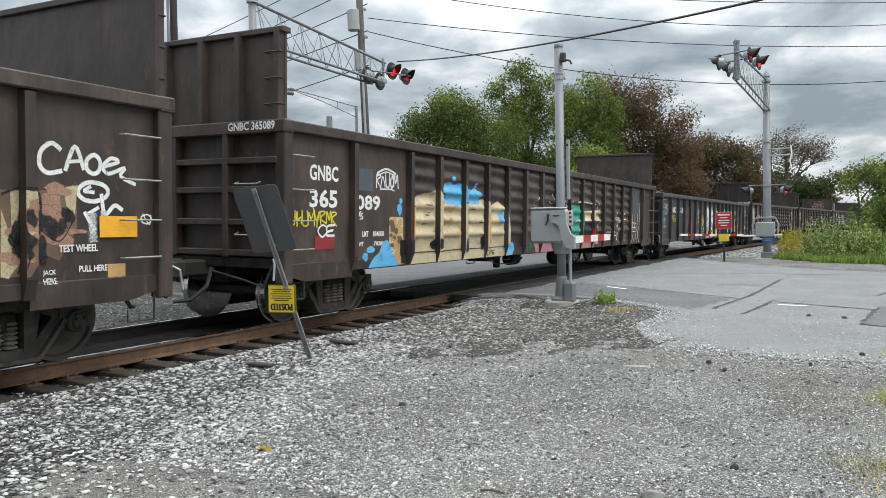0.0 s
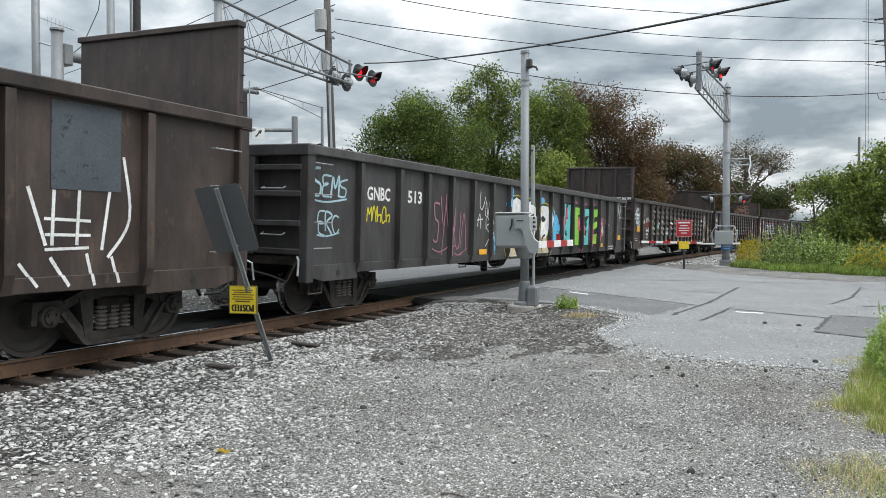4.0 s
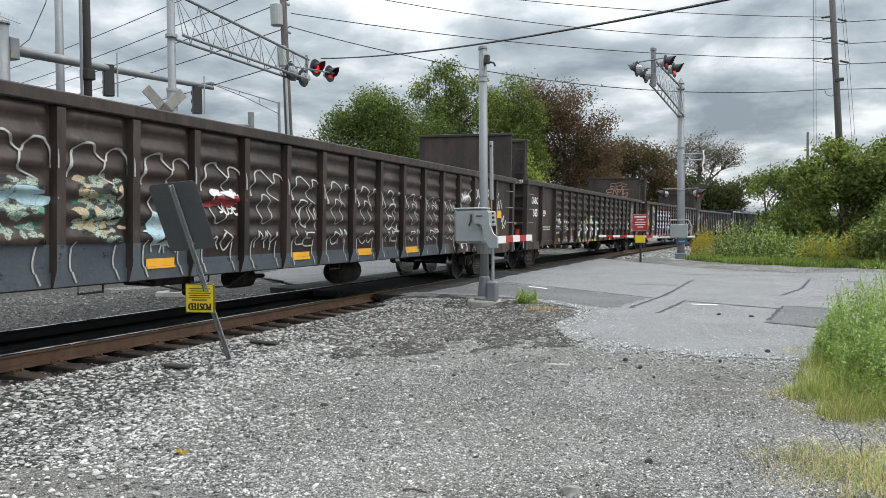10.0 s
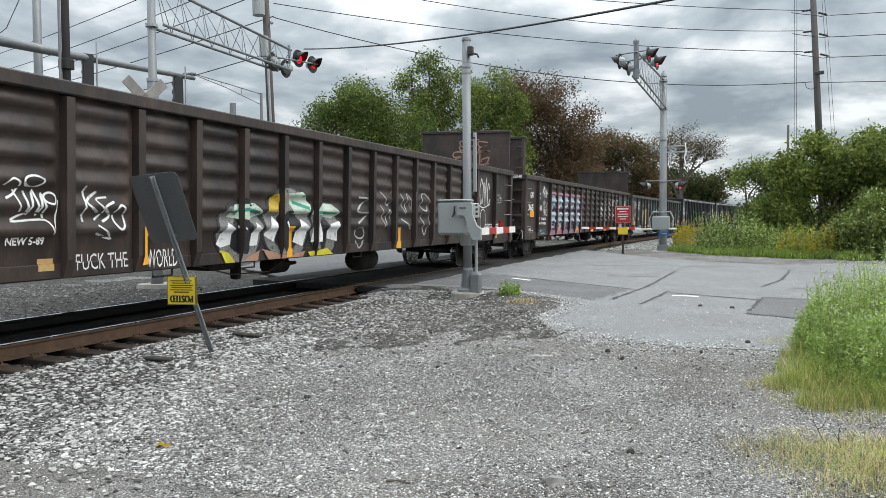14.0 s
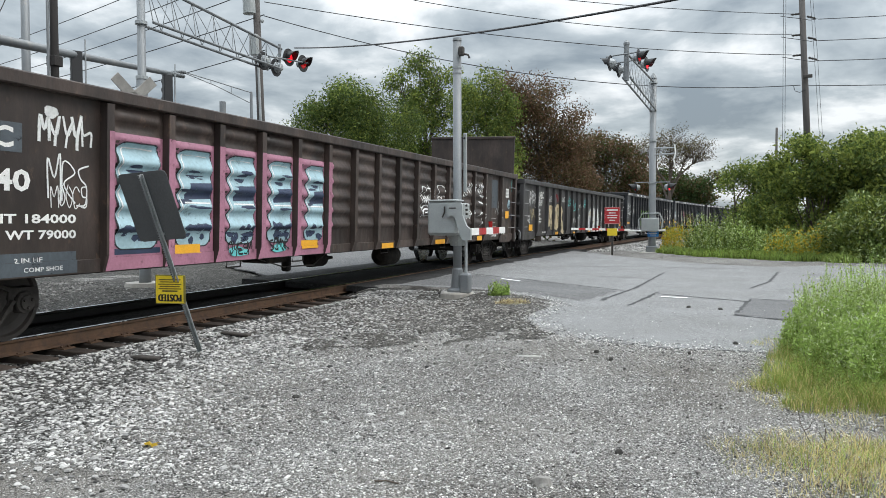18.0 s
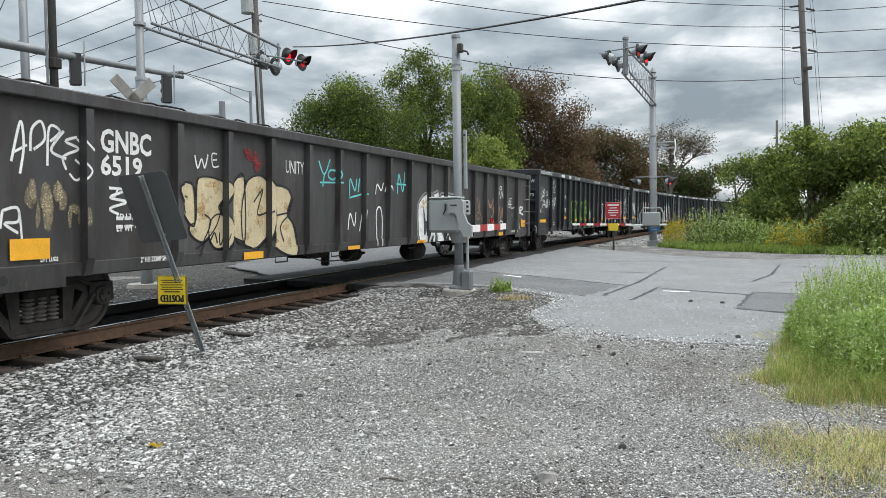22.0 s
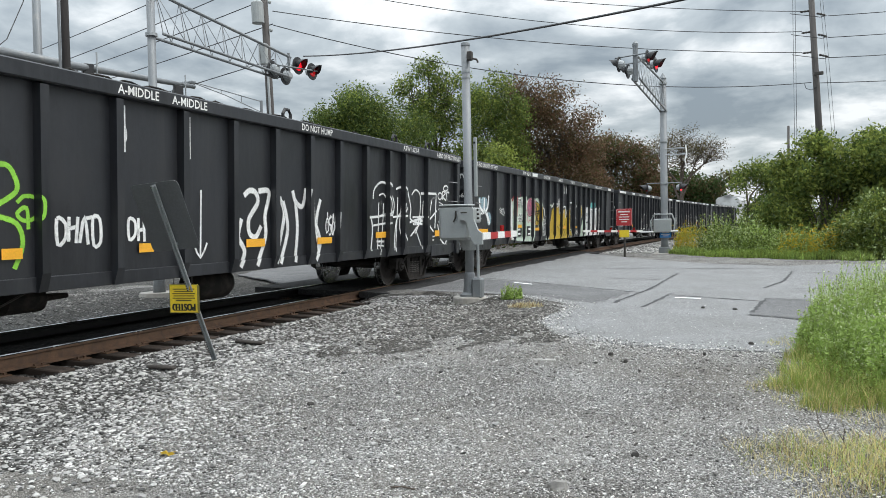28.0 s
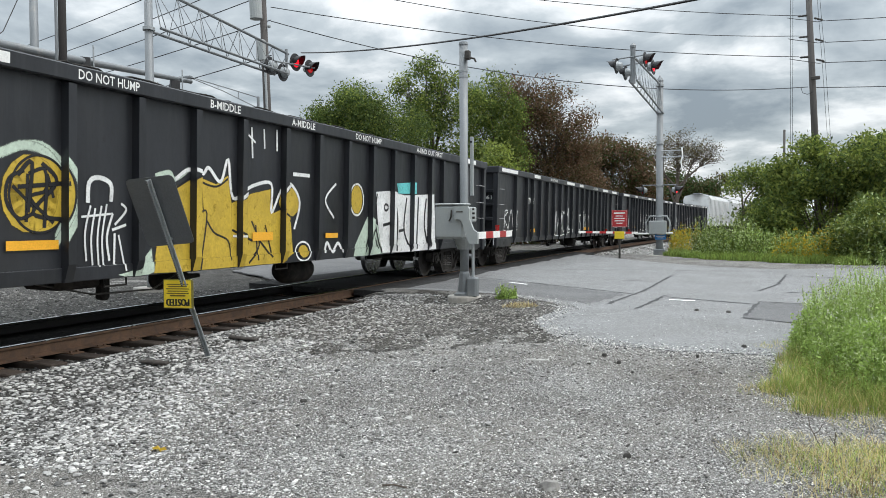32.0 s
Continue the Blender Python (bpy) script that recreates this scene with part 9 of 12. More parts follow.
paint(car_i, [(SP_MINT, stroke([(6.22, 2.01), (6.39, 2.09), (6.66, 2.19), (6.94, 2.13), (7.15, 1.87), (7.18, 1.5), (7.08, 1.23)], 0.088) + stroke([(8.56, 1.98), (8.81, 2.04), (8.92, 1.96), (9.18, 2.1)], 0.06) + fan([(7.94, 0.78), (8.23, 0.81), (8.49, 1.07), (8.53, 0.78), (8.23, 0.71)]), 0.9),
              (SP_GOLD, fan([(7.08, 1.71), (7.04, 1.53), (6.94, 1.38), (6.8, 1.31), (6.65, 1.31), (6.52, 1.38), (6.43, 1.52), (6.4, 1.68), (6.43, 1.85), (6.52, 1.99), (6.65, 2.08), (6.8, 2.09), (6.94, 2.02), (7.04, 1.88)]) + fan([(8.53, 0.77), (8.61, 1.17), (8.95, 1.86), (9.34, 2.02), (9.51, 1.42), (9.52, 0.74)]) + fan([(9.46, 1.99), (9.76, 1.92), (10.02, 2.06), (10.1, 1.67), (10.14, 0.73), (9.52, 0.74), (9.51, 1.52)]) + fan([(10.12, 1.67), (10.6, 1.82), (11.11, 1.91), (11.19, 1.54), (11.64, 1.67), (11.76, 0.9), (11.25, 0.7), (10.14, 0.73)]) + fan([(11.96, 1.73), (11.9, 1.59), (11.75, 1.51), (11.56, 1.51), (11.41, 1.59), (11.35, 1.72), (11.4, 1.85), (11.55, 1.94), (11.74, 1.95), (11.89, 1.87)]) + fan([(12.26, 0.9), (12.23, 0.84), (12.14, 0.8), (12.04, 0.8), (11.96, 0.85), (11.93, 0.92), (11.96, 0.98), (12.04, 1.02), (12.14, 1.02), (12.22, 0.97)])),
              (SP_BLACK, stroke([(6.66, 1.93), (6.48, 1.84), (6.45, 1.61), (6.59, 1.44), (6.76, 1.49)], 0.036) + stroke([(6.7, 1.9), (6.68, 1.4)], 0.036) + stroke([(6.71, 1.9), (6.9, 1.96), (6.92, 1.74), (6.73, 1.65), (7.02, 1.39)], 0.036) + stroke([(6.52, 1.77), (6.8, 1.53)], 0.032) + stroke([(6.94, 1.91), (7.02, 1.66)], 0.032) + stroke([(8.88, 1.82), (9.34, 2.03), (9.44, 1.95), (9.76, 1.9), (10.02, 2.02)], 0.025) + stroke([(9.35, 1.48), (9.56, 1.52), (9.42, 0.75)], 0.025) + stroke([(9.56, 1.42), (9.73, 1.25), (10.04, 1.13), (10.1, 0.85)], 0.025) + stroke([(10.13, 1.29), (10.63, 1.12)], 0.03) + stroke([(10.6, 1.42), (10.81, 1.06), (10.52, 0.79)], 0.03) + stroke([(11.16, 0.85), (10.81, 1.12)], 0.03) + stroke([(11.11, 1.91), (11.12, 1.54)], 0.03) + stroke([(11.4, 1.54), (11.69, 1.42)], 0.03) + stroke([(12.27, 0.9), (12.23, 0.83), (12.12, 0.79), (12.01, 0.81), (11.93, 0.88), (11.93, 0.96), (12, 1.02), (12.12, 1.03), (12.22, 0.98), (12.27, 0.9)], 0.028) + stroke([(10.71, 1.36), (10.77, 0.82)], 0.03) + stroke([(10.96, 1.36), (11.13, 0.92)], 0.03)),
              (SP_WHITE, stroke([(8.92, 1.96), (9.18, 2.1), (9.46, 2.06), (9.59, 2.15), (9.85, 1.97), (10.02, 2.3), (10.14, 1.75), (10.59, 1.94), (11.11, 2), (11.12, 1.55), (11.39, 1.91), (11.67, 2.02), (11.95, 1.73), (11.79, 1.29)], 0.048) + stroke([(12.31, 0.9), (12.25, 0.8), (12.11, 0.75), (11.95, 0.78), (11.85, 0.86), (11.85, 0.97), (11.95, 1.05), (12.1, 1.07), (12.25, 1.01), (12.31, 0.9)], 0.03) + stroke([(10.15, 1.2), (10.51, 1.19)], 0.03) + stroke([(7.48, 1.62), (7.5, 1.85), (7.64, 1.91), (7.82, 1.84), (7.82, 1.64)], 0.05) + stroke([(7.52, 1.59), (7.44, 1.28), (7.46, 0.96)], 0.024) + stroke([(7.59, 1.56), (7.53, 1.23), (7.55, 0.91)], 0.024) + stroke([(7.68, 1.59), (7.62, 1.23), (7.64, 0.89)], 0.024) + stroke([(7.76, 1.61), (7.69, 1.23), (7.71, 0.9)], 0.024) + stroke([(7.85, 1.5), (7.76, 1.23), (7.8, 0.95)], 0.03) + stroke([(7.39, 1.46), (7.85, 1.5)], 0.024) + stroke([(7.98, 1.62), (8.06, 1.54), (7.88, 1.37)], 0.028) + stroke([(7.84, 1.31), (8.06, 1.37)], 0.03) + stroke([(7.88, 1.27), (7.87, 0.9)], 0.03) + stroke([(7.94, 1.25), (8.05, 0.82)], 0.024) + stroke([(13.18, 2.1), (12.8, 1.8), (13.12, 1.48)], 0.042) + stroke([(10.58, 2.82), (10.61, 2.36)], 0.036) + stroke([(10.9, 2.83), (10.92, 2.53)], 0.036) + stroke([(11.25, 2.86), (11.26, 2.52)], 0.036) + stroke([(10.5, 2.7), (10.68, 2.6)], 0.03) + stroke([(11.73, 2.19), (12.26, 2.19)], 0.054) + stroke([(12.79, 0.86), (12.88, 1.04), (13.07, 0.87), (13.28, 1.02), (13.47, 0.85)], 0.056))], label="gold letters outlined in black and white")
paint(car_i, [(SP_MINT, fan([(13.88, 0.73), (13.98, 0.96), (14.48, 1.5), (15.13, 1.26), (15.34, 0.77)])),
              (SP_CYAN, fan([(15.86, 2.23), (16.66, 2.29), (16.72, 2.04), (15.93, 2.02)]), 0.7),
              (SP_GOLD, fan([(14.23, 1.84), (14.19, 1.68), (14.08, 1.58), (13.94, 1.58), (13.82, 1.67), (13.78, 1.83), (13.81, 1.99), (13.92, 2.09), (14.06, 2.1), (14.18, 2)]), 0.8),
              (SP_WHITE, fan([(14.84, 2.01), (15.44, 2.05), (16.25, 1.98), (17.98, 2.07), (18.13, 0.76), (16.52, 0.76), (15.15, 0.78), (14.94, 1.42)]) + stroke([(14.28, 1.84), (14.22, 1.65), (14.06, 1.54), (13.87, 1.57), (13.75, 1.73), (13.74, 1.93), (13.85, 2.09), (14.04, 2.13), (14.2, 2.04), (14.28, 1.84)], 0.035)),
              (SP_BLACK, stroke([(15.41, 1.71), (15.39, 1.67), (15.34, 1.65), (15.27, 1.65), (15.23, 1.69), (15.23, 1.73), (15.27, 1.77), (15.33, 1.77), (15.39, 1.75), (15.41, 1.71)], 0.04) + stroke([(15.18, 1.34), (15.51, 1.38)], 0.054) + stroke([(15.74, 1.96), (15.9, 1.43), (15.85, 0.79)], 0.063) + stroke([(16.36, 1.94), (16.24, 1.25), (16.61, 0.81)], 0.056) + stroke([(17.02, 1.97), (16.96, 0.8)], 0.063) + stroke([(17.49, 1.96), (17.4, 1.34), (17.67, 0.82)], 0.063) + stroke([(14.88, 1.98), (14.81, 1.42), (15.11, 0.78)], 0.042) + stroke([(15.97, 1.21), (16.28, 1.24)], 0.054) + stroke([(14.4, 0.81), (14.64, 1.27), (14.96, 0.87)], 0.04) + stroke([(18.06, 2.03), (18.18, 0.76)], 0.054))], label="white letters outlined in black with mint shading")

# reflective patches and stencils
for a, b, c, d in ((20.59, 21.06, 1.34, 1.56),):
    reflector(car_a, a, b, c, d)
for a, b, c, d in ((3.43, 3.56, 1.27, 1.77), (6.6, 6.73, 1.08, 1.65), (9.74, 9.83, 1.23, 1.49), (17.16, 17.28, 1.23, 1.64), (21.41, 21.5, 1.18, 2.02),):
    reflector(car_b, a, b, c, d)
for a, b, c, d in ((6.77, 7.24, 0.86, 0.98), (17.84, 18.31, 0.86, 0.98), (20.65, 21.12, 1.08, 1.27),):
    reflector(car_c, a, b, c, d)
for a, b, c, d in ((0.87, 1.39, 1.42, 1.64), (3.59, 4.11, 0.94, 1.04), (6.77, 7.25, 0.9, 1.02), (9.9, 10.38, 0.88, 1), (12.01, 12.53, 0.88, 1), (14.06, 14.64, 0.86, 0.98), (19.87, 20.35, 1.64, 1.85),):
    reflector(car_d, a, b, c, d)
for a, b, c, d in ((5.52, 5.68, 0.84, 1.31), (8.77, 8.93, 0.78, 1.28), (12.97, 13.21, 0.76, 1.22), (1.81, 1.95, 1.19, 2.16), (19.94, 20.07, 0.82, 1.73),):
    reflector(car_e, a, b, c, d)
for a, b, c, d in ((0.79, 1.31, 1.44, 1.67), (4.61, 5.12, 0.92, 1.04), (7.78, 8.33, 0.88, 1.02), (10.97, 11.56, 0.74, 0.88), (14.08, 14.62, 0.73, 0.88), (14.27, 14.75, 0.76, 0.88), (17.38, 17.86, 0.78, 0.91), (20.33, 20.73, 1.42, 1.65),):
    reflector(car_f, a, b, c, d)
for a, b, c, d in ((1.04, 1.53, 0.98, 1.2), (5, 5.51, 0.76, 0.88), (8.33, 8.82, 0.74, 0.84), (11.74, 12.17, 0.71, 0.82), (11.79, 12.28, 0.72, 0.84), (15.07, 15.56, 0.74, 0.85), (18.39, 18.86, 0.76, 0.88), (21.14, 21.66, 1, 1.23),):
    reflector(car_g, a, b, c, d)
for a, b, c, d in ((0.4, 1.4, 1.11, 1.23), (4.38, 4.82, 1.21, 1.33), (6.46, 6.93, 1.1, 1.2), (8.81, 9.05, 1.1, 1.21), (10.67, 10.92, 1.1, 1.21), (12.83, 13.3, 1.09, 1.21), (14.86, 15.36, 1.08, 1.19), (17.11, 17.58, 1.13, 1.25), (20.25, 21.17, 1.1, 1.24),):
    reflector(car_h, a, b, c, d)
for a, b, c, d in ((0.47, 1.46, 1.12, 1.23), (4.4, 4.88, 1.23, 1.33), (6.43, 7.07, 1.11, 1.21), (10.61, 11.15, 1.12, 1.25), (12.8, 13.25, 1.12, 1.21),):
    reflector(car_i, a, b, c, d)
lettering(car_a, [('JACK', 19.96, 20.1, 0.975, 1.035), ('HERE', 19.96, 20.1, 0.895, 0.955), ('PULL HERE', 20.35, 20.68, 0.995, 1.06), ('TEST WHEEL', 20.13, 20.57, 1.2, 1.275)], base=0.019)
lettering(car_d, [('PULL HERE', 0.69, 1.03, 1.01, 1.065), ('JACK', 1.32, 1.47, 0.995, 1.045), ('HERE', 1.32, 1.47, 0.915, 0.975), ('2 IN HF', 1.99, 2.35, 0.9, 0.965), ('1600', 2.66, 3.02, 1.24, 1.35), ('400', 2.74, 2.97, 1.09, 1.2), ('2 IN HF', 18.06, 18.38, 0.86, 0.935), ('COMP SHOE', 18.22, 18.69, 0.755, 0.83)], base=0.019)
lettering(car_e, [('TEST - WHEELS', 20.19, 20.67, 1.185, 1.24), ('JACK', 20.06, 20.22, 0.965, 1.02), ('HERE', 20.06, 20.21, 0.905, 0.955), ('PULL HERE', 20.41, 20.75, 1.005, 1.06), ('NEW 5-89', 3.71, 4.17, 1.13, 1.215)], base=0.019)
lettering(car_f, [('PULL HERE', 0.59, 0.94, 0.985, 1.05), ('2 IN HF', 18.81, 19.18, 0.94, 1.01), ('COMP SHOE', 18.79, 19.29, 0.855, 0.925), ('JACK', 20.12, 20.27, 0.99, 1.045), ('HERE', 20.12, 20.27, 0.905, 0.97)], base=0.019)
lettering(car_g, [('LIFT LUGS', 1.41, 1.64, 0.945, 0.995), ('LD LT', 2.49, 2.75, 1.39, 1.46), ('LT WT', 2.49, 2.76, 1.245, 1.32), ('2" H.F. COMP SHOES', 2.86, 3.43, 0.855, 0.925)], base=0.019)
lettering(car_h, [('2 INCH HF', 2.54, 2.83, 1.07, 1.115), ('COMP SHOES', 2.51, 2.89, 0.985, 1.035), ('2 INCH HF', 20.59, 20.86, 1.065, 1.115), ('COMP SHOES', 20.56, 20.9, 0.99, 1.04), ('TO JACK', 20.06, 20.27, 1.075, 1.12), ('HERE', 20.09, 20.21, 0.995, 1.04)], base=0.019)
lettering(car_i, [('LIFT/JACK', 1.74, 1.99, 1.065, 1.115), ('HERE', 1.8, 1.94, 0.975, 1.025), ('2 INCH HF', 2.65, 2.92, 1.055, 1.105), ('COMP SHOES', 2.6, 2.96, 0.98, 1.03)], base=0.019)
paint(car_f, [(WHITE, rect(20.4, 20.75, 2.09, 2.38)), (INK, words("DO NOT", 20.435, 20.722, 2.258, 2.336) + words("HUMP", 20.452, 20.708, 2.133, 2.212))], "placard", "white placard with black words")

for car, seed in ((car_j, 600), (car_k, 640), (car_l, 680)):
    chord_words(car, [("DO NOT HUMP", 6.3, 7.4), ("DO NOT HUMP", 14.5, 15.6)], [(0.3, 2.0), (4.0, 4.8), (9.0, 10.4), (11.4, 12.2), (17.0, 18.4), (19.6, 21.0)])
    paint(car, [(SP_WHITE, scrawl(6.2 + (seed % 7) * 0.2, 1.0, 3.2, 1.0, seed, 0.045, 6) + scrawl(12.0, 1.0, 1.8, 0.8, seed + 1, 0.04, 4) + scrawl(1.0, 1.2, 1.4, 0.7, seed + 2, 0.03, 3))], label="white sprayed tags")
    lettering(car, [("ATW", 3.6, 4.1, 2.05, 2.25)])
    reflector(car, 4.0, 4.6, 1.05, 1.18)
    reflector(car, 13.0, 13.6, 1.05, 1.18)
end_words(car_j, "1661", 0.96, 1.34, 2.1, 2.22, 0.116)

# ---- crossing signals, gates, masts ----
def ring_collar(me, x, y, z, r, h, mi=0, n=14):
    me.lathe([(-h / 2, r), (h / 2, r)], (x, y, z), (0, 0, 1), mi, n)


def flasher(parent, at, lit):
    """One crossing lamp: round black background, hooded red lens, cup-shaped back. It faces local +x."""
    bg = part("lamp_background", Mesh().lathe([(-0.012, 0.25), (0.0, 0.255), (0.012, 0.25)], (0, 0, 0), (1, 0, 0), n=22), BLACK_PAINT, parent, "round black background disc", at)
    part("lamp_housing", Mesh().lathe([(-0.2, 0.05), (-0.18, 0.1), (-0.02, 0.16)], (0, 0, 0), (1, 0, 0), n=14), GALV, bg)
    part("lens", Mesh().lathe([(0.012, 0.15), (0.03, 0.13), (0.04, 0.05)], (0, 0, 0), (1, 0, 0), n=18), (LENS_DARK, LENS_DIM, LENS_LIT)[int(lit)], bg, "red lens, lit" if lit else "red lens, unlit")
    hood = Mesh()
    n = 14
    vs = []
    for k in range(n + 1):
        a = math.radians(-25 + 230 * k / n)
        r, long = 0.165, 0.34 - 0.22 * abs(k / n - 0.5) * 2
        for rr, hx in ((r, 0.012), (r * 0.98, 0.012 + long), (r - 0.012, 0.012 + long), (r - 0.012, 0.012)):
            vs.append((hx, math.cos(a) * rr, math.sin(a) * rr))
    hood.add(vs, [(k * 4 + j, (k + 1) * 4 + j, (k + 1) * 4 + (j + 1) % 4, k * 4 + (j + 1) % 4) for k in range(n) for j in range(4)])
    part("hood", hood, BLACK_PAINT, bg)
    return bg


def truss(name, parent, root_low, root_top, tip_low, tip_top, width, bays, mat):
    """A light lattice arm of two lower chords, an upper chord and thin diagonals."""
    rl, rt, tl, tt = Vector(root_low), Vector(root_top), Vector(tip_low), Vector(tip_top)
    side = (tl - rl).cross(Vector((0, 0, 1))).normalized() * width
    part(name + "_lower_chord", Mesh().tube([rl - side, tl - side], 0.035, n=8), mat, parent)
    part(name + "_lower_chord", Mesh().tube([rl + side, tl + side], 0.035, n=8), mat, parent)
    part(name + "_upper_chord", Mesh().tube([rt, tt], 0.038, n=8), mat, parent)
    for k in range(bays + 1):
        f = k / bays
        lo, hi = rl.lerp(tl, f), rt.lerp(tt, f)
        part(name + "_strut", Mesh().tube([lo - side, hi, lo + side], 0.013, n=5), mat, parent)
        if k < bays:
            nx = rl.lerp(tl, (k + 1) / bays)
            part(name + "_diagonal", Mesh().tube([nx - side, hi, nx + side], 0.011, n=5), mat, parent)


CROSS_GREY = material("weathered grey board", (0.28, 0.27, 0.25), 0.6, vary=0.2, scale=4, dirt=(0.16, 0.15, 0.14), dirt_at=0.55)


def cantilever_left():
    o = thing("cantilever_signal", pose(-12.1, 13.55, -0.1), "grey cantilever crossing signal with lattice arm and red flashing lamps", "crossing signal")
    part("mast", Mesh().lathe([(0, 0.14), (0.3, 0.12), (4.54, 0.118), (4.58, 0.09), (7.4, 0.085)], (0, 0, 0), (0, 0, 1), n=18), ALU, o, smooth=True)
    for z in (4.05, 4.56, 5.75, 6.72):
        col = Mesh()
        ring_collar(col, 0, 0, z, 0.13, 0.07)
        part("mast_collar", col, GALV, o)
    truss("arm", o, (0, 0.15, 5.78), (0, 0.15, 6.72), (0, 5.2, 5.7), (0, 5.6, 6.34), 0.2, 7, ALU)
    part("arm_end_post", Mesh().tube([(0, 5.5, 5.75), (0, 5.5, 6.45)], 0.04), ALU, o)
    part("lamp_bar", Mesh().tube([(0.15, 4.7, 5.95), (0.15, 6.8, 6.15)], 0.025, n=6), ALU, o)
    flasher(o, pose(0.05, 5.91, 6.16, 0, 0, -6), 2)
    flasher(o, pose(0.05, 6.69, 6.13, 0, 0, -4), 1)
    flasher(o, pose(-0.05, 4.77, 5.85, 0, 0, 178), 0)
    flasher(o, pose(-0.05, 5.39, 5.78, 0, 0, 178), 0)
    for a, reach in ((44, 0.6), (-44, 0.12)):
        part("crossbuck_board", Mesh().box(0.2, 0.225, -0.6, reach, -0.115, 0.115, c=0.005), CROSS_GREY, o, "dull grey crossbuck board", pose(-0.14, -0.22, 4.08, 0, 0, -22) @ pose(0, 0, 0, a, 0, 0))
    part("bell", Mesh().lathe([(0, 0.02), (0.02, 0.1), (0.1, 0.14)], (0, 0, 7.4), (0, 0, 1), n=12), GALV, o)
    part("foundation", Mesh().lathe([(-0.1, 0.45), (0.08, 0.42)], (0, 0, 0), (0, 0, 1), n=16), CONCRETE, o)
    # gate mechanism casing, hidden mostly behind the train
    part("gate_casing", Mesh().box(-0.25, 0.3, -0.3, 0.3, 1.0, 1.7, c=0.03), BOX_GREY, o)


def mast_right():
    o = thing("cantilever_signal", pose(-3.29, 35.27, -0.12), "tall grey cantilever crossing signal beside the road with hooded lamps", "crossing signal")
    part("mast", Mesh().lathe([(0, 0.19), (0.5, 0.16), (7.7, 0.14)], (0, 0, 0), (0, 0, 1), n=18), ALU, o, smooth=True)
    part("finial", Mesh().lathe([(7.7, 0.16), (7.78, 0.12), (7.9, 0.05), (7.95, 0.02)], (0, 0, 0), (0, 0, 1), n=12), ALU, o)
    for z in (4.95, 6.3, 7.5, 3.1, 1.75, 1.45, 1.2):
        col = Mesh()
        ring_collar(col, 0, 0, z, 0.185, 0.07)
        part("mast_collar", col, GALV, o)
    truss("arm", o, (0, -0.15, 6.3), (0, -0.15, 7.55), (0, -9.2, 6.15), (0, -9.2, 6.95), 0.12, 9, ALU)
    part("arm_end_post", Mesh().tube([(0, -9.25, 6.05), (0, -9.25, 7.2)], 0.085, n=12), ALU, o)
    part("finial", Mesh().lathe([(7.2, 0.1), (7.28, 0.1), (7.36, 0.04)], (0, -9.25, 0), (0, 0, 1), n=12), ALU, o)
    part("lamp_bar", Mesh().tube([(-0.65, -9.35, 6.85), (0.7, -9.35, 6.95)], 0.025, n=6), ALU, o)
    part("lamp_bar", Mesh().tube([(-0.5, -8.9, 6.7), (0.6, -8.9, 6.8)], 0.025, n=6), ALU, o)
    flasher(o, pose(0.42, -9.45, 6.75, 0, -3, -9), 1)
    flasher(o, pose(0.6, -8.8, 6.62, 0, -3, -9), 2)
    flasher(o, pose(-0.5, -9.45, 6.62, 0, -3, 172), False)
    flasher(o, pose(-0.3, -8.8, 6.5, 0, -3, 172), False)
    part("lamp_bar", Mesh().tube([(-0.75, -0.12, 3.12), (0.75, -0.12, 3.12)], 0.025, n=6), ALU, o)
    flasher(o, pose(-0.72, -0.15, 2.9, 0, 3, 200), False)
    flasher(o, pose(0.72, -0.15, 2.9, 0, 3, -10), 2)
    for z in (4.35, 4.62):
        part("bracket", Mesh().tube([(0, -0.1, z), (0.95, -0.1, z)], 0.03, n=6), GALV, o)
    part("hanging_strip", Mesh().tube([(0.93, -0.12, 4.75), (0.97, -0.12, 4.4), (0.9, -0.12, 4.1), (0.97, -0.12, 3.75)], 0.03, n=5), WHITE, o, "torn white strip")
    part("gate_casing", Mesh().box(-0.42, 0.32, -0.5, -0.18, 0.95, 1.55, c=0.03), BOX_GREY, o)
    for sx, r in ((-0.5, 0.035), (0.42, 0.035)):
        part("counterweight_arm", Mesh().tube([(sx, -0.35, 0.95), (sx * 1.12, -0.3, 1.45), (sx * 0.8, -0.25, 1.75), (sx * 0.3, -0.22, 1.75)], r, n=8), BOX_GREY, o)
    part("support_tube", Mesh().tube([(-1.0, -0.45, 0.98), (0.6, -0.35, 1.0)], 0.04, n=8), WHITE, o)
    arm = part("gate_arm", gate_arm_mesh((-0.9, -0.5, 1.02), (-2.85, -3.9, 1.1), 9), [WHITE, RED], o, "white and red striped gate arm, lowered")
    for k in (0.15, 0.55):
        part("arm_lamp", Mesh().lathe([(0, 0.05), (0.09, 0.05)], Vector((-0.9, -0.5, 1.08)).lerp(Vector((-2.85, -3.9, 1.16)), k), (0, 0, 1), n=10), LENS_DARK, arm)
    part("blue_sign", Mesh().box(-0.18, 0.3, -0.24, -0.225, 0.72, 1.0, c=0.004), SIGN_BLUE, o, "small blue notice plate")
    bars = Mesh()
    for k, w in enumerate((0.3, 0.36, 0.24)):
        bars.box(0.06 - w / 2, 0.06 + w / 2, -0.246, -0.242, 0.92 - k * 0.07, 0.95 - k * 0.07)
    part("notice_writing", bars, WHITE, o)
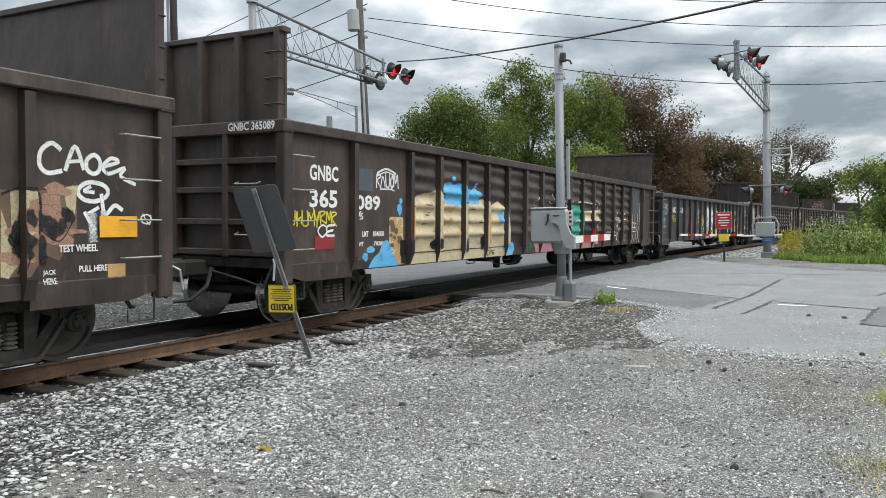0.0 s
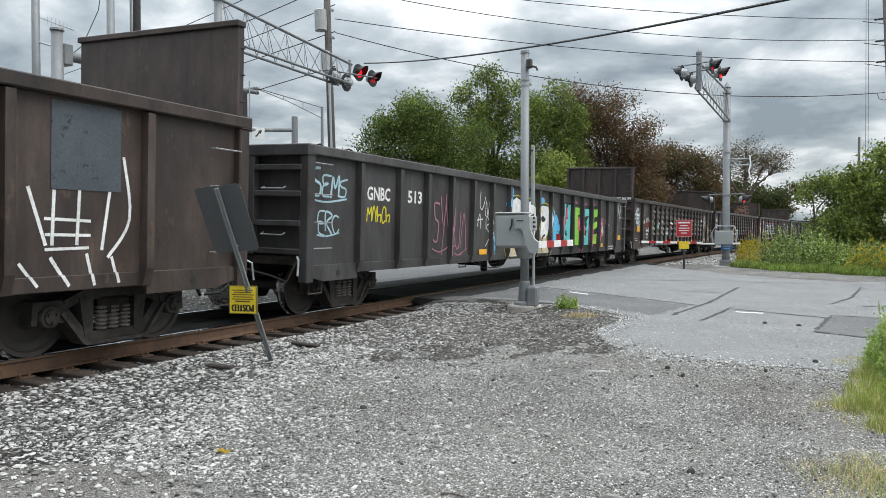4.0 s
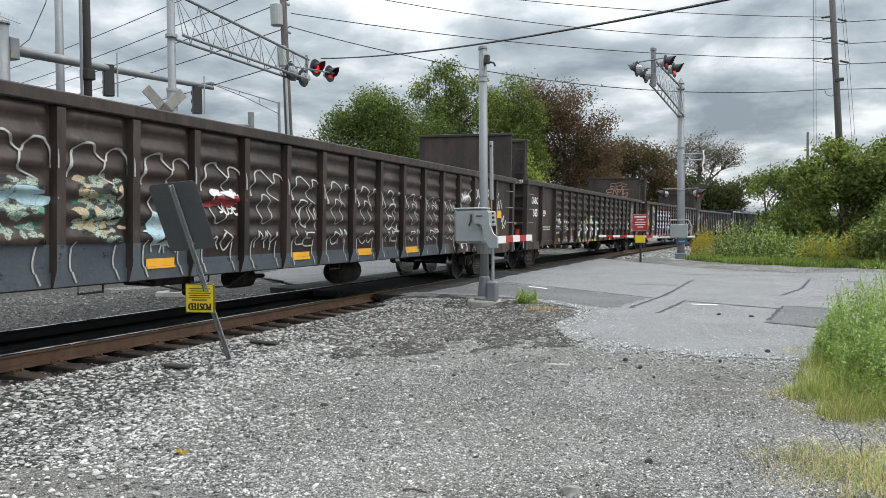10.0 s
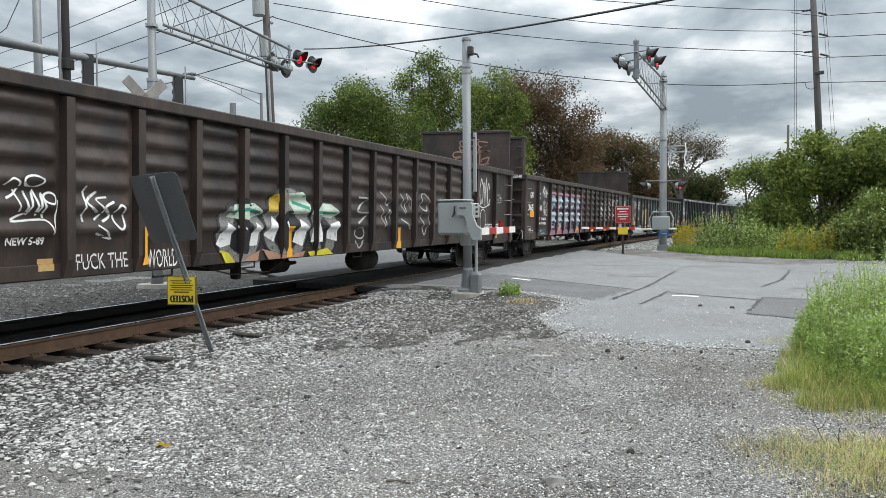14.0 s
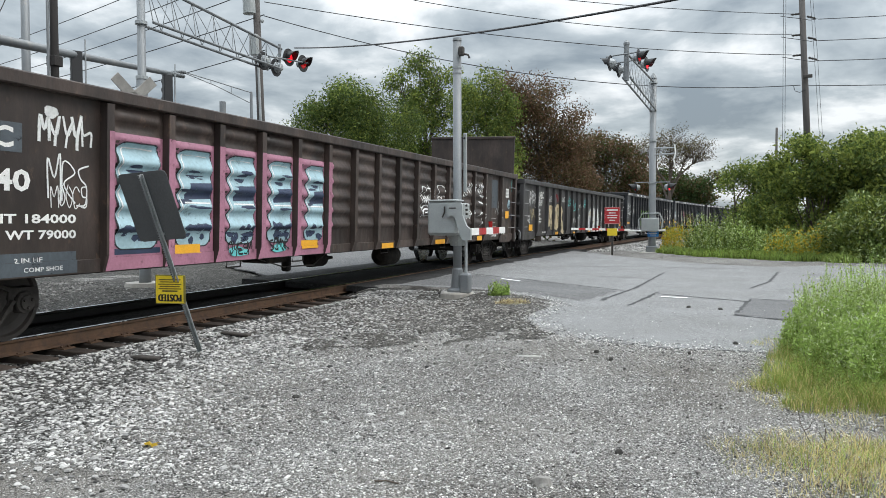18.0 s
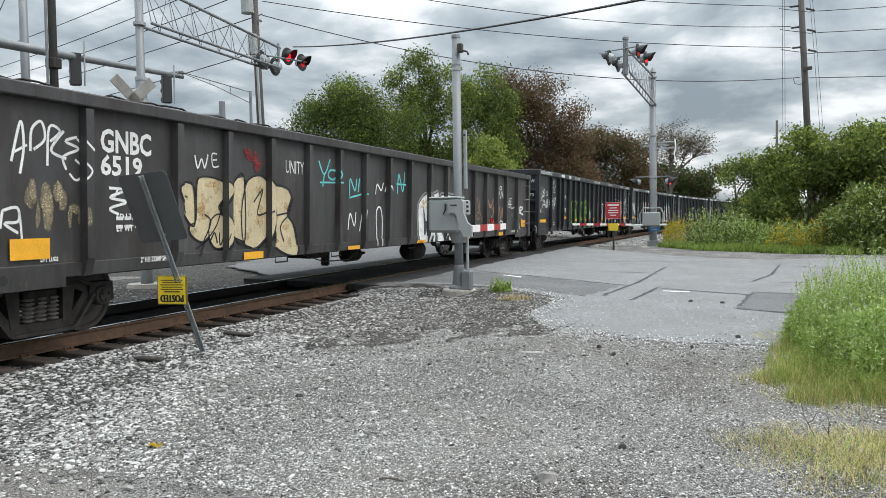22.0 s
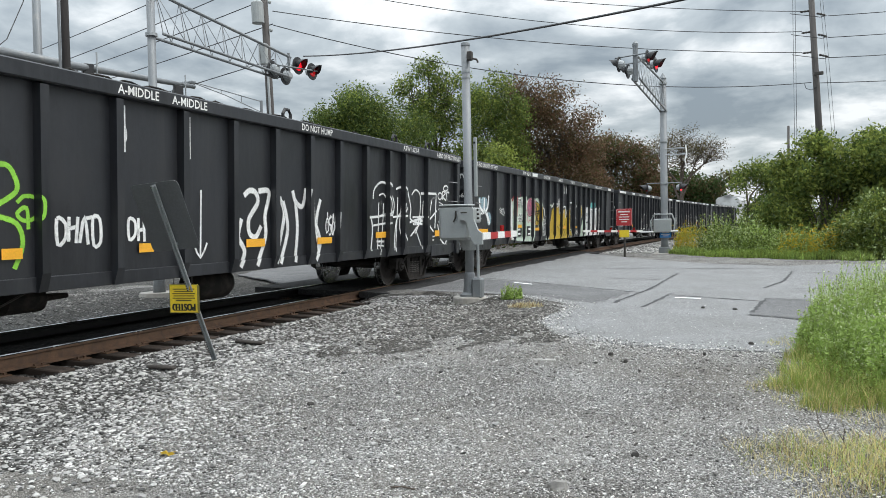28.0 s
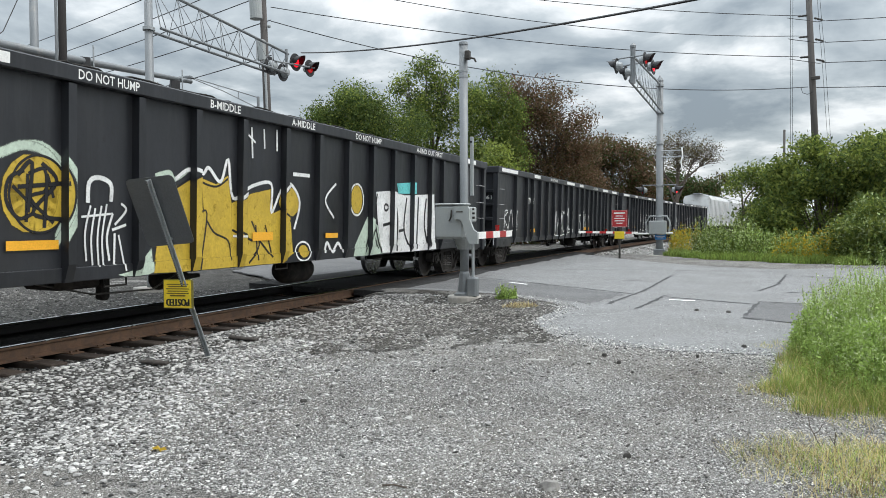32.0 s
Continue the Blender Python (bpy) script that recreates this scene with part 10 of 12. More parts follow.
    part("base_box", Mesh().box(-0.24, 0.24, -0.24, 0.24, 0.0, 0.3, c=0.03), ALU, o)
    part("foundation", Mesh().box(-0.5, 0.5, -0.5, 0.5, -0.15, 0.04, c=0.04), CONCRETE, o)


def gate_arm_mesh(a, b, stripes, w=0.09, half=0.02):
    a, b = Vector(a), Vector(b)
    me = Mesh()
    side = (b - a).cross(Vector((0, 0, 1))).normalized() * half
    up = Vector((0, 0, w / 2))
    for k in range(stripes):
        p, q = a.lerp(b, k / stripes), a.lerp(b, (k + 1) / stripes)
        vs = [p - side - up, p + side - up, p + side + up, p - side + up, q - side - up, q + side - up, q + side + up, q - side + up]
        me.add(vs, [(0, 4, 5, 1), (1, 5, 6, 2), (2, 6, 7, 3), (3, 7, 4, 0), (0, 1, 2, 3), (4, 7, 6, 5)], k % 2)
    return me


def gate_near():
    o = thing("crossing_gate", pose(-4.89, 13.83, -0.13), "grey crossing gate post with mechanism box and broken striped arm", "crossing gate")
    part("post", Mesh().lathe([(0.25, 0.085), (1.2, 0.082), (4.85, 0.08)], (0, 0, 0), (0, 0, 1), n=20), ALU, o, smooth=True)
    part("post_cap", Mesh().lathe([(4.85, 0.088), (4.9, 0.08), (4.91, 0.02)], (0, 0, 0), (0, 0, 1), n=16), ALU, o)
    for z in (4.25, 4.35):
        cl = Mesh()
        ring_collar(cl, 0, 0, z, 0.088, 0.03)
        part("post_band", cl, GALV, o)
    part("cable_clamp", Mesh().box(0.06, 0.16, -0.12, -0.02, 4.55, 4.72, c=0.015), IRON, o)
    part("cable_clamp", Mesh().tube([(0.1, -0.09, 4.6), (0.24, -0.06, 4.56), (0.26, -0.04, 4.5)], 0.02, n=6), IRON, o)
    case = Mesh().box(-0.46, 0.14, -0.42, -0.05, 1.18, 1.82, c=0.05)
    box = part("mechanism_box", case, BOX_GREY, o, "pale grey gate mechanism casing")
    part("lid", Mesh().box(-0.44, 0.15, -0.43, -0.03, 1.815, 1.85, c=0.015), BOX_GREY, box)
    part("latch", Mesh().tube([(-0.1, -0.43, 1.72), (-0.1, -0.45, 1.6), (-0.14, -0.45, 1.52)], 0.016, n=6), IRON, box)
    part("name_plate", Mesh().box(-0.22, 0.02, -0.4235, -0.42, 1.42, 1.435), GALV, box)
    arm = Mesh().prism([(-0.02, 1.79), (0.24, 1.79), (0.27, 1.74), (0.27, 1.56), (0.35, 1.36), (0.43, 1.3), (0.43, 1.1), (0.27, 1.1), (0.22, 1.2), (0.13, 1.5), (0.08, 1.55), (-0.02, 1.55)], -0.5, -0.43, "y")
    drive = part("arm_bracket", arm, BOX_GREY, o, "cast grey arm bracket")
    part("drive_housing", Mesh().box(0.14, 0.27, -0.43, -0.06, 1.5, 1.78, c=0.02), BOX_GREY, drive)
    part("slot_cover", Mesh().box(0.02, 0.15, -0.512, -0.5, 1.68, 1.7, c=0.004), IRON, drive)
    for x, z in ((0.27, 1.74), (0.28, 1.66), (0.28, 1.58)):
        part("bolt", Mesh().lathe([(-0.05, 0.022), (0.03, 0.022)], (x, -0.3, z), (1, 0, 0), n=6), IRON, drive)
    part("gate_arm", gate_arm_mesh((0.4, -0.42, 1.25), (0.18, 2.6, 1.25), 5, 0.13), [WHITE, RED], o, "short stub of a broken red and white gate arm")
    part("arm_lamp", Mesh().lathe([(0, 0.04), (0.12, 0.045)], (0.26, 1.3, 1.32), (0, 0, 1), n=10), LENS_DARK, o)
    part("collar", Mesh().lathe([(0.98, 0.13), (1.18, 0.2)], (0, 0, 0), (0, 0, 1), n=16), BOX_GREY, o)
    part("conduit", Mesh().tube([(0.2, -0.08, 1.2), (0.2, -0.08, 0.45)], 0.03, n=8), GALV, o)
    part("junction_box", Mesh().box(0.1, 0.3, -0.2, -0.02, 0.08, 0.46, c=0.03), ALU, o)
    base = Mesh().lathe([(0.1, 0.2), (0.14, 0.2), (0.18, 0.13), (0.52, 0.1), (0.56, 0.085)], (0, 0, 0), (0, 0, 1), n=16)
    part("cast_base", base, ALU, o)
    for sx in (-0.16, 0.16):
        part("base_rib", Mesh().prism([(sx, 0.02), (sx * 0.55, 0.5), (sx * 0.45, 0.5), (sx * 0.5, 0.02)] if sx < 0 else [(sx * 0.5, 0.02), (sx * 0.45, 0.5), (sx * 0.55, 0.5), (sx, 0.02)], -0.02, 0.02, "y"), ALU, o)
    part("foundation", Mesh().lathe([(-0.15, 0.34), (0.075, 0.33), (0.1, 0.31)], (0, 0, 0), (0, 0, 1), n=20), CONCRETE, o)
    part("side_rod", Mesh().box(0.10, 0.165, 0.05, 0.1, 2.0, 3.12, c=0.01), BOX_GREY, o)
    part("rod_eye", Mesh().lathe([(0, 0.02), (0.01, 0.02)], (0.13, 0.045, 3.02), (0, -1, 0), n=10), BLACK_PAINT, o)


def leaning_sign():
    """A road sign seen from behind on a perforated post that leans, with a yellow notice hung upside down."""
    m = pose(-5.86, 7.47, -0.22, 22.1, -4.4, 4.6)
    o = thing("road_sign", m, "leaning perforated steel post with grey sign back and yellow notice", "sign")
    post = Mesh().prism([(-0.035, -0.02), (-0.035, -0.01), (-0.02, -0.01), (-0.012, 0.02), (0.012, 0.02), (0.02, -0.01), (0.035, -0.01), (0.035, -0.02), (0.016, -0.02), (0.006, 0.01), (-0.006, 0.01), (-0.016, -0.02)], 0.0, 2.22, "z")
    p = part("sign_post", post, GALV, o)
    holes = Mesh()
    for k in range(76):
        z = 0.06 + k * 0.0285
        holes.box(-0.034, -0.02, -0.0215, -0.0202, z, z + 0.014)
    part("post_holes", holes, BLACK_PAINT, p)
    bev = 0.05
    x0, x1, z0, z1 = -0.32, 0.29, 1.44, 2.24
    prof = [(x0 + bev, z0), (x1 - bev, z0), (x1 - 0.015, z0 + 0.015), (x1, z0 + bev), (x1, z1 - bev), (x1 - 0.015, z1 - 0.015), (x1 - bev, z1), (x0 + bev, z1), (x0 + 0.015, z1 - 0.015), (x0, z1 - bev), (x0, z0 + bev), (x0 + 0.015, z0 + 0.015)]
    part("sign_panel", Mesh().prism(prof, 0.022, 0.027, "y"), SIGN_BACK, o, "dull grey back of a road sign")
    part("sticker", Mesh().box(-0.05, 0.03, 0.018, 0.0215, 1.5, 1.53), GALV, o)
    note = pose(-0.09, -0.05, 0.865, 0, 4.4, 0) @ pose(0, 0, 0, -22.1, 0, 0) @ pose(0, 0, 0, 0, 180, 0)
    n = part("notice", Mesh().box(-0.185, 0.185, -0.004, 0.004, -0.165, 0.165, c=0.002), SIGN_YELLOW, o, "yellow notice hung upside down", note)
    edge = Mesh()
    for b in ((-0.185, 0.185, -0.165, -0.156), (-0.185, 0.185, 0.156, 0.165), (-0.205, -0.176, -0.156, 0.156), (0.178, 0.185, -0.156, 0.156)):
        edge.box(b[0], b[1], -0.0065, -0.0045, b[2], b[3])
    part("notice_border", edge, material("olive notice border", (0.2, 0.17, 0.04), 0.6), n)
    vs, fs = letters("POSTED", 0.115, align="CENTER")
    part("notice_heading", Mesh().add([(x * 0.72 + dx, -0.0065 - 0.0003 * i, y + 0.058) for i, dx in enumerate((-0.007, -0.0035, 0.0, 0.0035, 0.007)) for x, y, z in vs], [tuple(q + i * len(vs) for q in fc) for i in range(5) for fc in fs]), INK, n, "bold black heading")
    small = Mesh()
    for k, (w, h) in enumerate(((0.2, 0.016), (0.29, 0.011), (0.26, 0.011), (0.3, 0.011), (0.24, 0.011), (0.28, 0.011))):
        z = 0.02 - k * 0.026
        small.box(-w / 2, w / 2, -0.0065, -0.0045, z - h / 2, z + h / 2)
    part("notice_lines", small, material("dull black print", (0.12, 0.09, 0.02), 0.6), n)


def warning_sign():
    o = thing("warning_sign", pose(-4.62, 32.36, -0.13), "red notice board over a small yellow plate on a dark post", "sign")
    part("post", Mesh().box(-0.04, 0.04, -0.03, 0.03, -0.05, 1.3, c=0.006), IRON, o)
    part("board", Mesh().box(-0.32, 0.32, -0.05, -0.035, 1.3, 2.0, c=0.004), RED, o, "red notice board")
    part("board_border", Mesh().box(-0.3, 0.3, -0.053, -0.0515, 1.32, 1.325).box(-0.3, 0.3, -0.053, -0.0515, 1.975, 1.98).box(-0.3, -0.295, -0.053, -0.0515, 1.325, 1.975).box(0.295, 0.3, -0.053, -0.0515, 1.325, 1.975), WHITE, o)
    w = Mesh()
    for z, wd, h in ((1.88, 0.46, 0.06), (1.76, 0.3, 0.035), (1.66, 0.42, 0.035), (1.56, 0.4, 0.035), (1.46, 0.24, 0.035)):
        w.box(-wd / 2, wd / 2, -0.0535, -0.0515, z - h / 2, z + h / 2)
    part("board_writing", w, WHITE, o)
    part("yellow_plate", Mesh().box(-0.2, 0.2, -0.05, -0.035, 0.82, 1.12, c=0.003), SIGN_YELLOW, o, "small yellow plate")


cantilever_left()
mast_right()
gate_near()
leaning_sign()
warning_sign()


# ---- traffic signals, poles and wires across the tracks ----
def traffic_arm():
    o = thing("traffic_signal", pose(-20.6, 16.05, -0.1), "long grey traffic signal mast arm carrying two dark signal heads", "traffic signal")
    part("pole", Mesh().lathe([(0, 0.24), (7.55, 0.17)], (0, 0, 0), (0, 0, 1), n=18), ALU, o, smooth=True)
    part("cap", Mesh().lathe([(7.55, 0.21), (7.62, 0.2), (7.7, 0.06)], (0, 0, 0), (0, 0, 1), n=14), ALU, o)
    part("arm", Mesh().tube([(0, 0.1, 6.85), (0, 3, 6.95), (0, 6.5, 7.1), (0, 9.35, 7.22)], 0.16, n=14, r2=0.085), ALU, o, smooth=True)
    part("arm_joint", Mesh().box(-0.2, 0.2, 0.12, 0.42, 6.55, 7.2, c=0.03), ALU, o)
    for y in (3.95, 8.4):
        h = part("signal_head", Mesh().box(-0.14, 0.14, -0.17, 0.17, 6.05, 7.12, c=0.02), BLACK_PAINT, o, "dark three-lamp signal head")
        h.matrix_basis = pose(0, y, 0, 0, 0, -35)
        for z in (6.25, 6.6, 6.94):
            part("visor", Mesh().lathe([(0.0, 0.15), (0.24, 0.15), (0.24, 0.135), (0.01, 0.135)], (-0.14, 0, z), (-1, 0, -0.1), n=12), BLACK_PAINT, h)
        part("bracket_rod", Mesh().tube([(0.18, y + 0.22, 6.05), (0.18, y + 0.22, 7.55)], 0.028, n=6), GALV, o)
    part("wire_loop", Mesh().tube([(0.1, 0.4, 6.9), (0.0, 0.9, 7.3), (-0.1, 1.6, 8.6), (-0.2, 2.0, 10.5)], 0.015, n=5), WIRE, o)


def second_mast_arm():
    o = thing("traffic_signal", pose(-26.72, 36.2, -0.1), "far grey signal mast arm with a small white turn sign", "traffic signal")
    part("pole", Mesh().lathe([(0, 0.22), (8.1, 0.17)], (0, 0, 0), (0, 0, 1), n=14), ALU, o)
    part("arm", Mesh().tube([(0, 0, 7.35), (-2.6, -2.06, 7.25), (-6.0, -4.6, 7.1)], 0.12, n=10), ALU, o)
    part("turn_sign", Mesh().box(-0.35, 0.35, -0.02, 0.0, 6.75, 7.4, c=0.01), WHITE, o, "white turn sign with a black arrow", pose(-1.5, -1.35, 0, 0, 0, 25))
    part("sign_arrow", Mesh().add([(-0.2, -0.026, 6.9), (-0.1, -0.026, 6.88), (0.08, -0.026, 7.1), (0.14, -0.026, 7.03), (0.2, -0.026, 7.26), (-0.02, -0.026, 7.22), (0.03, -0.026, 7.16)], [(0, 1, 2, 6), (3, 4, 5)]), INK, o, at=pose(-1.5, -1.35, 0, 0, 0, 25))


def street_light():
    o = thing("street_lamp", pose(-27.15, 39.58, -0.1), "slender grey street lamp with a long braced arm", "street lamp")
    part("pole", Mesh().lathe([(0, 0.12), (9.2, 0.08)], (0, 0, 0), (0, 0, 1), n=12), ALU, o)
    part("arm", Mesh().tube([(0, 0, 9.15), (-1.6, -1.2, 9.7), (-3.1, -2.3, 10.2)], 0.035, n=6), ALU, o)
    part("brace", Mesh().tube([(0, 0, 8.5), (-1.6, -1.2, 9.45), (-3.1, -2.3, 10.15)], 0.03, n=6), ALU, o)
    for f in (0.3, 0.6):
        part("stay", Mesh().tube([(-3.1 * f, -2.3 * f, 8.5 + 1.75 * f), (-3.1 * f, -2.3 * f, 9.15 + 1.1 * f)], 0.02, n=5), ALU, o)
    part("lamp_head", Mesh().box(-3.9, -3.0, -2.5, -2.15, 10.1, 10.28, c=0.05), ALU, o)


def utility_pole(x, y, h, r, mat, label, lean=0.0, lean_dir=0.0):
    o = thing("utility_pole", pose(x, y, -0.2, 0, lean, lean_dir), label, "utility pole", "utility poles")
    part("shaft", Mesh().lathe([(0, r), (h, r * 0.75)], (0, 0, 0), (0, 0, 1), n=14), mat, o, smooth=True)
    return o


traffic_arm()
second_mast_arm()
street_light()
tp = utility_pole(-17.1, 25.85, 13.0, 0.17, POLE_WOOD, "grey wooden utility pole carrying a transformer can", -2.0, 0)
part("transformer", Mesh().lathe([(9.5, 0.05), (9.52, 0.24), (10.3, 0.24), (10.36, 0.18), (10.4, 0.05)], (-0.05, -0.42, 0), (0, 0, 1), n=16), BOX_GREY, tp, "grey transformer can")
part("transformer_bracket", Mesh().box(-0.05, 0.05, -0.3, 0.0, 9.7, 9.8).box(-0.05, 0.05, -0.3, 0.0, 10.1, 10.2), IRON, tp)
part("meter_box", Mesh().box(-0.15, 0.15, -0.35, -0.14, 7.95, 8.75, c=0.02), BOX_GREY, tp)
part("conduit", Mesh().tube([(0.12, -0.2, 0.2), (0.1, -0.18, 8.0)], 0.05, n=8), GALV, tp)
for z in (9.3, 10.4, 11.3):
    part("insulator", Mesh().lathe([(0, 0.03), (0.03, 0.07), (0.08, 0.07), (0.12, 0.03)], (0.18, 0, z), (1, 0, 0), n=10), BOX_GREY, tp)
utility_pole(-18.35, 17.03, 13.0, 0.13, POLE_DARK, "dark creosoted pole with a pale conduit")
part("conduit", Mesh().tube([(-0.03, -0.19, 0), (-0.03, -0.19, 12.5)], 0.04, n=8), ALU, scene.objects["utility_pole.001"])
part("shoulder", Mesh().box(-0.16, 0.16, -0.16, 0.16, 6.0, 6.3, c=0.02), POLE_DARK, scene.objects["utility_pole.001"])
utility_pole(-23.3, 20.4, 13.0, 0.17, ALU, "plain pale grey metal pole")
ap = utility_pole(-24.06, 17.92, 13.0, 0.16, ALU, "pale grey pole with a small antenna")
part("antenna_boom", Mesh().tube([(0, 0.1, 8.98), (0.35, 1.25, 8.75)], 0.018, n=5), GALV, ap)
for k in range(7):
    part("antenna_element", Mesh().tube([(0.09 + 0.037 * k, 0.4 + 0.125 * k, 8.78 - 0.025 * k), (0.09 + 0.037 * k, 0.4 + 0.125 * k, 9.06 - 0.025 * k)], 0.008, n=4), GALV, ap)
part("antenna_clamp", Mesh().tube([(0.1, 0.0, 8.1), (0.35, 0.5, 8.0), (0.35, 0.9, 8.0)], 0.03, n=6), GALV, ap)
rp = utility_pole(3.55, 39.9, 14.0, 0.165, POLE_WOOD, "tall wooden utility pole leaning slightly over the bushes", -2.8, 0)
for z in (11.2, 10.22, 9.28):
    part("insulator", Mesh().lathe([(0.1, 0.03), (0.14, 0.05), (0.2, 0.05), (0.22, 0.03), (0.26, 0.05), (0.32, 0.05), (0.34, 0.03), (0.38, 0.05), (0.44, 0.05), (0.5, 0.02)], (0, 0, z - 0.02), (-1, 0, 0.02), n=8), IRON, rp)
    part("insulator", Mesh().lathe([(0.1, 0.03), (0.14, 0.05), (0.2, 0.05), (0.22, 0.03), (0.26, 0.05), (0.32, 0.05), (0.34, 0.03), (0.38, 0.05), (0.44, 0.05), (0.5, 0.02)], (0.1, 0.1, z - 0.12), (1, 0, -0.4), n=8), IRON, rp)
    part("jumper_wire", Mesh().tube([(-0.95, -0.05, z - 0.02), (-0.6, -0.1, z - 0.14), (-0.1, -0.3, z - 0.32), (0.3, -0.1, z - 0.4), (0.62, 0, z - 0.36)], 0.016, n=5), WIRE, rp)
for x in (0.42, 0.55):
    part("ground_wire", Mesh().tube([(x * 0.7, -0.1, 13.5), (x, -0.1, 9.4), (x + 0.1, -0.1, 5.0)], 0.01, n=4), WIRE, rp)
part("cable_clamp", Mesh().box(-0.1, 0.3, -0.32, -0.2, 8.12, 8.28, c=0.02), IRON, rp)
part("cable_loop", Mesh().tube([(-0.5, -0.1, 7.83), (-0.45, -0.12, 7.6), (-0.25, -0.15, 7.5), (0.0, -0.15, 7.6)], 0.014, n=5), WIRE, rp)
tagged(part("guy_wire", Mesh().tube([(2.18, 39.9, 13.0), (2.27, 39.9, -0.3)], 0.012, n=4), WIRE), "thin vertical guy wire beside the pole", "guy wire")
tagged(part("guy_wire", Mesh().tube([(2.3, 40.2, 13.0), (2.38, 40.2, -0.3)], 0.012, n=4), WIRE), "thin vertical guy wire beside the pole", "guy wire")
sp = utility_pole(1.97, 39.9, 5.9, 0.07, POLE_WOOD, "short wooden stub pole among the bushes")


def wire(a, b, sag, r, label="black overhead wire between poles"):
    a, b = Vector(a), Vector(b)
    pts = []
    n = 24
    for k in range(n + 1):
        f = k / n
        p = a.lerp(b, f)
        p.z -= sag * 4 * f * (1 - f)
        pts.append(p)
    tagged(part("overhead_wire", Mesh().tube(pts, r, n=5), WIRE), label, "overhead wire", "overhead wires")


wire((2.55, 39.6, 10.91), (-17.1, 25.85, 11.51), 0.41, 0.016)
wire((2.55, 39.6, 9.98), (-17.1, 25.85, 11.1), 0.68, 0.016)
wire((2.55, 39.6, 9.02), (-17.1, 25.85, 9.84), 0.43, 0.017)
wire((2.95, 39.8, 7.63), (-17.1, 25.85, 9.3), 1.02, 0.018)
for x, z, zz_ in ((3.68, 10.64, 12.6), (3.68, 9.65, 11.6), (3.68, 8.72, 10.6), (3.2, 7.6, 9.0)):
    wire((x, 39.9, z), (40.0, 40.0, zz_), 0.9, 0.018)
wire((-11.7, 19.2, 6.25), (0.9, 8.2, 3.7), 0.2, 0.017, "thick black cable crossing over the road")
for z, zz_ in ((12.3, 12.5), (11.25, 11.3), (10.4, 10.6), (9.34, 9.75), (7.97, 8.0)):
    wire((-17.1, 25.85, z), (-54.0, 39.4, zz_), 0.35, 0.02)
wire((-23.9, 13.0, 8.2), (-20.0, 17.5, 13.5), 0.5, 0.015)

# ---- trees, bushes, weeds ----
def leaf_cloud(points, size, seed, flat=0.0, per=1, spread=0.0):
    """Loose four-cornered leaves at the points, turned at random: arrays of points and faces."""
    r = np.random.RandomState(seed)
    pts = np.repeat(np.asarray(points, float), per, axis=0)
    if spread:
        pts = pts + r.normal(0, spread, pts.shape)
    n = len(pts)
    a = r.normal(0, 1, (n, 3))
    a /= np.linalg.norm(a, axis=1)[:, None]
    b = np.cross(a, r.normal(0, 1, (n, 3)))
    b /= np.linalg.norm(b, axis=1)[:, None]
    c = np.cross(a, b)
    s = size * r.uniform(0.6, 1.3, (n, 1))
    v = np.stack([pts - a * s, pts - b * s * 0.42 + c * s * 0.12, pts + a * s, pts + b * s * 0.42 + c * s * 0.12], 1).reshape(-1, 3)
    f = np.arange(4 * n).reshape(n, 4)
    return v, f


def lobes_points(lobes, n, seed, shell=0.5):
    r = np.random.RandomState(seed)
    vol = np.array([l[3] * l[4] * l[5] for l in lobes]) ** 0.75
    pick = r.choice(len(lobes), n, p=vol / vol.sum())
    d = r.normal(0, 1, (n, 3))
    d /= np.linalg.norm(d, axis=1)[:, None]
    rad = shell + (1 - shell) * r.uniform(0, 1, (n, 1)) ** 0.6
    rad *= 1 + 0.18 * r.normal(0, 1, (n, 1))
    L = np.array(lobes)[pick]
    return L[:, :3] + d * rad * L[:, 3:6]


def clumped(lobes, seed, each=10, share=0.52):
    """Breaks large lobes into many smaller clumps set about their surface, with gaps between."""
    r = random.Random(seed)
    out = []
    for x, y, z, a, b, c in lobes:
        for k in range(each):
            d = Vector((r.gauss(0, 1), r.gauss(0, 1), r.gauss(0.25, 0.9))).normalized() * r.uniform(0.55, 0.85)
            q = share * r.uniform(0.7, 1.25)
            out.append((x + d.x * a, y + d.y * b, z + d.z * c, a * q, b * q, c * q * 0.8))
    return out


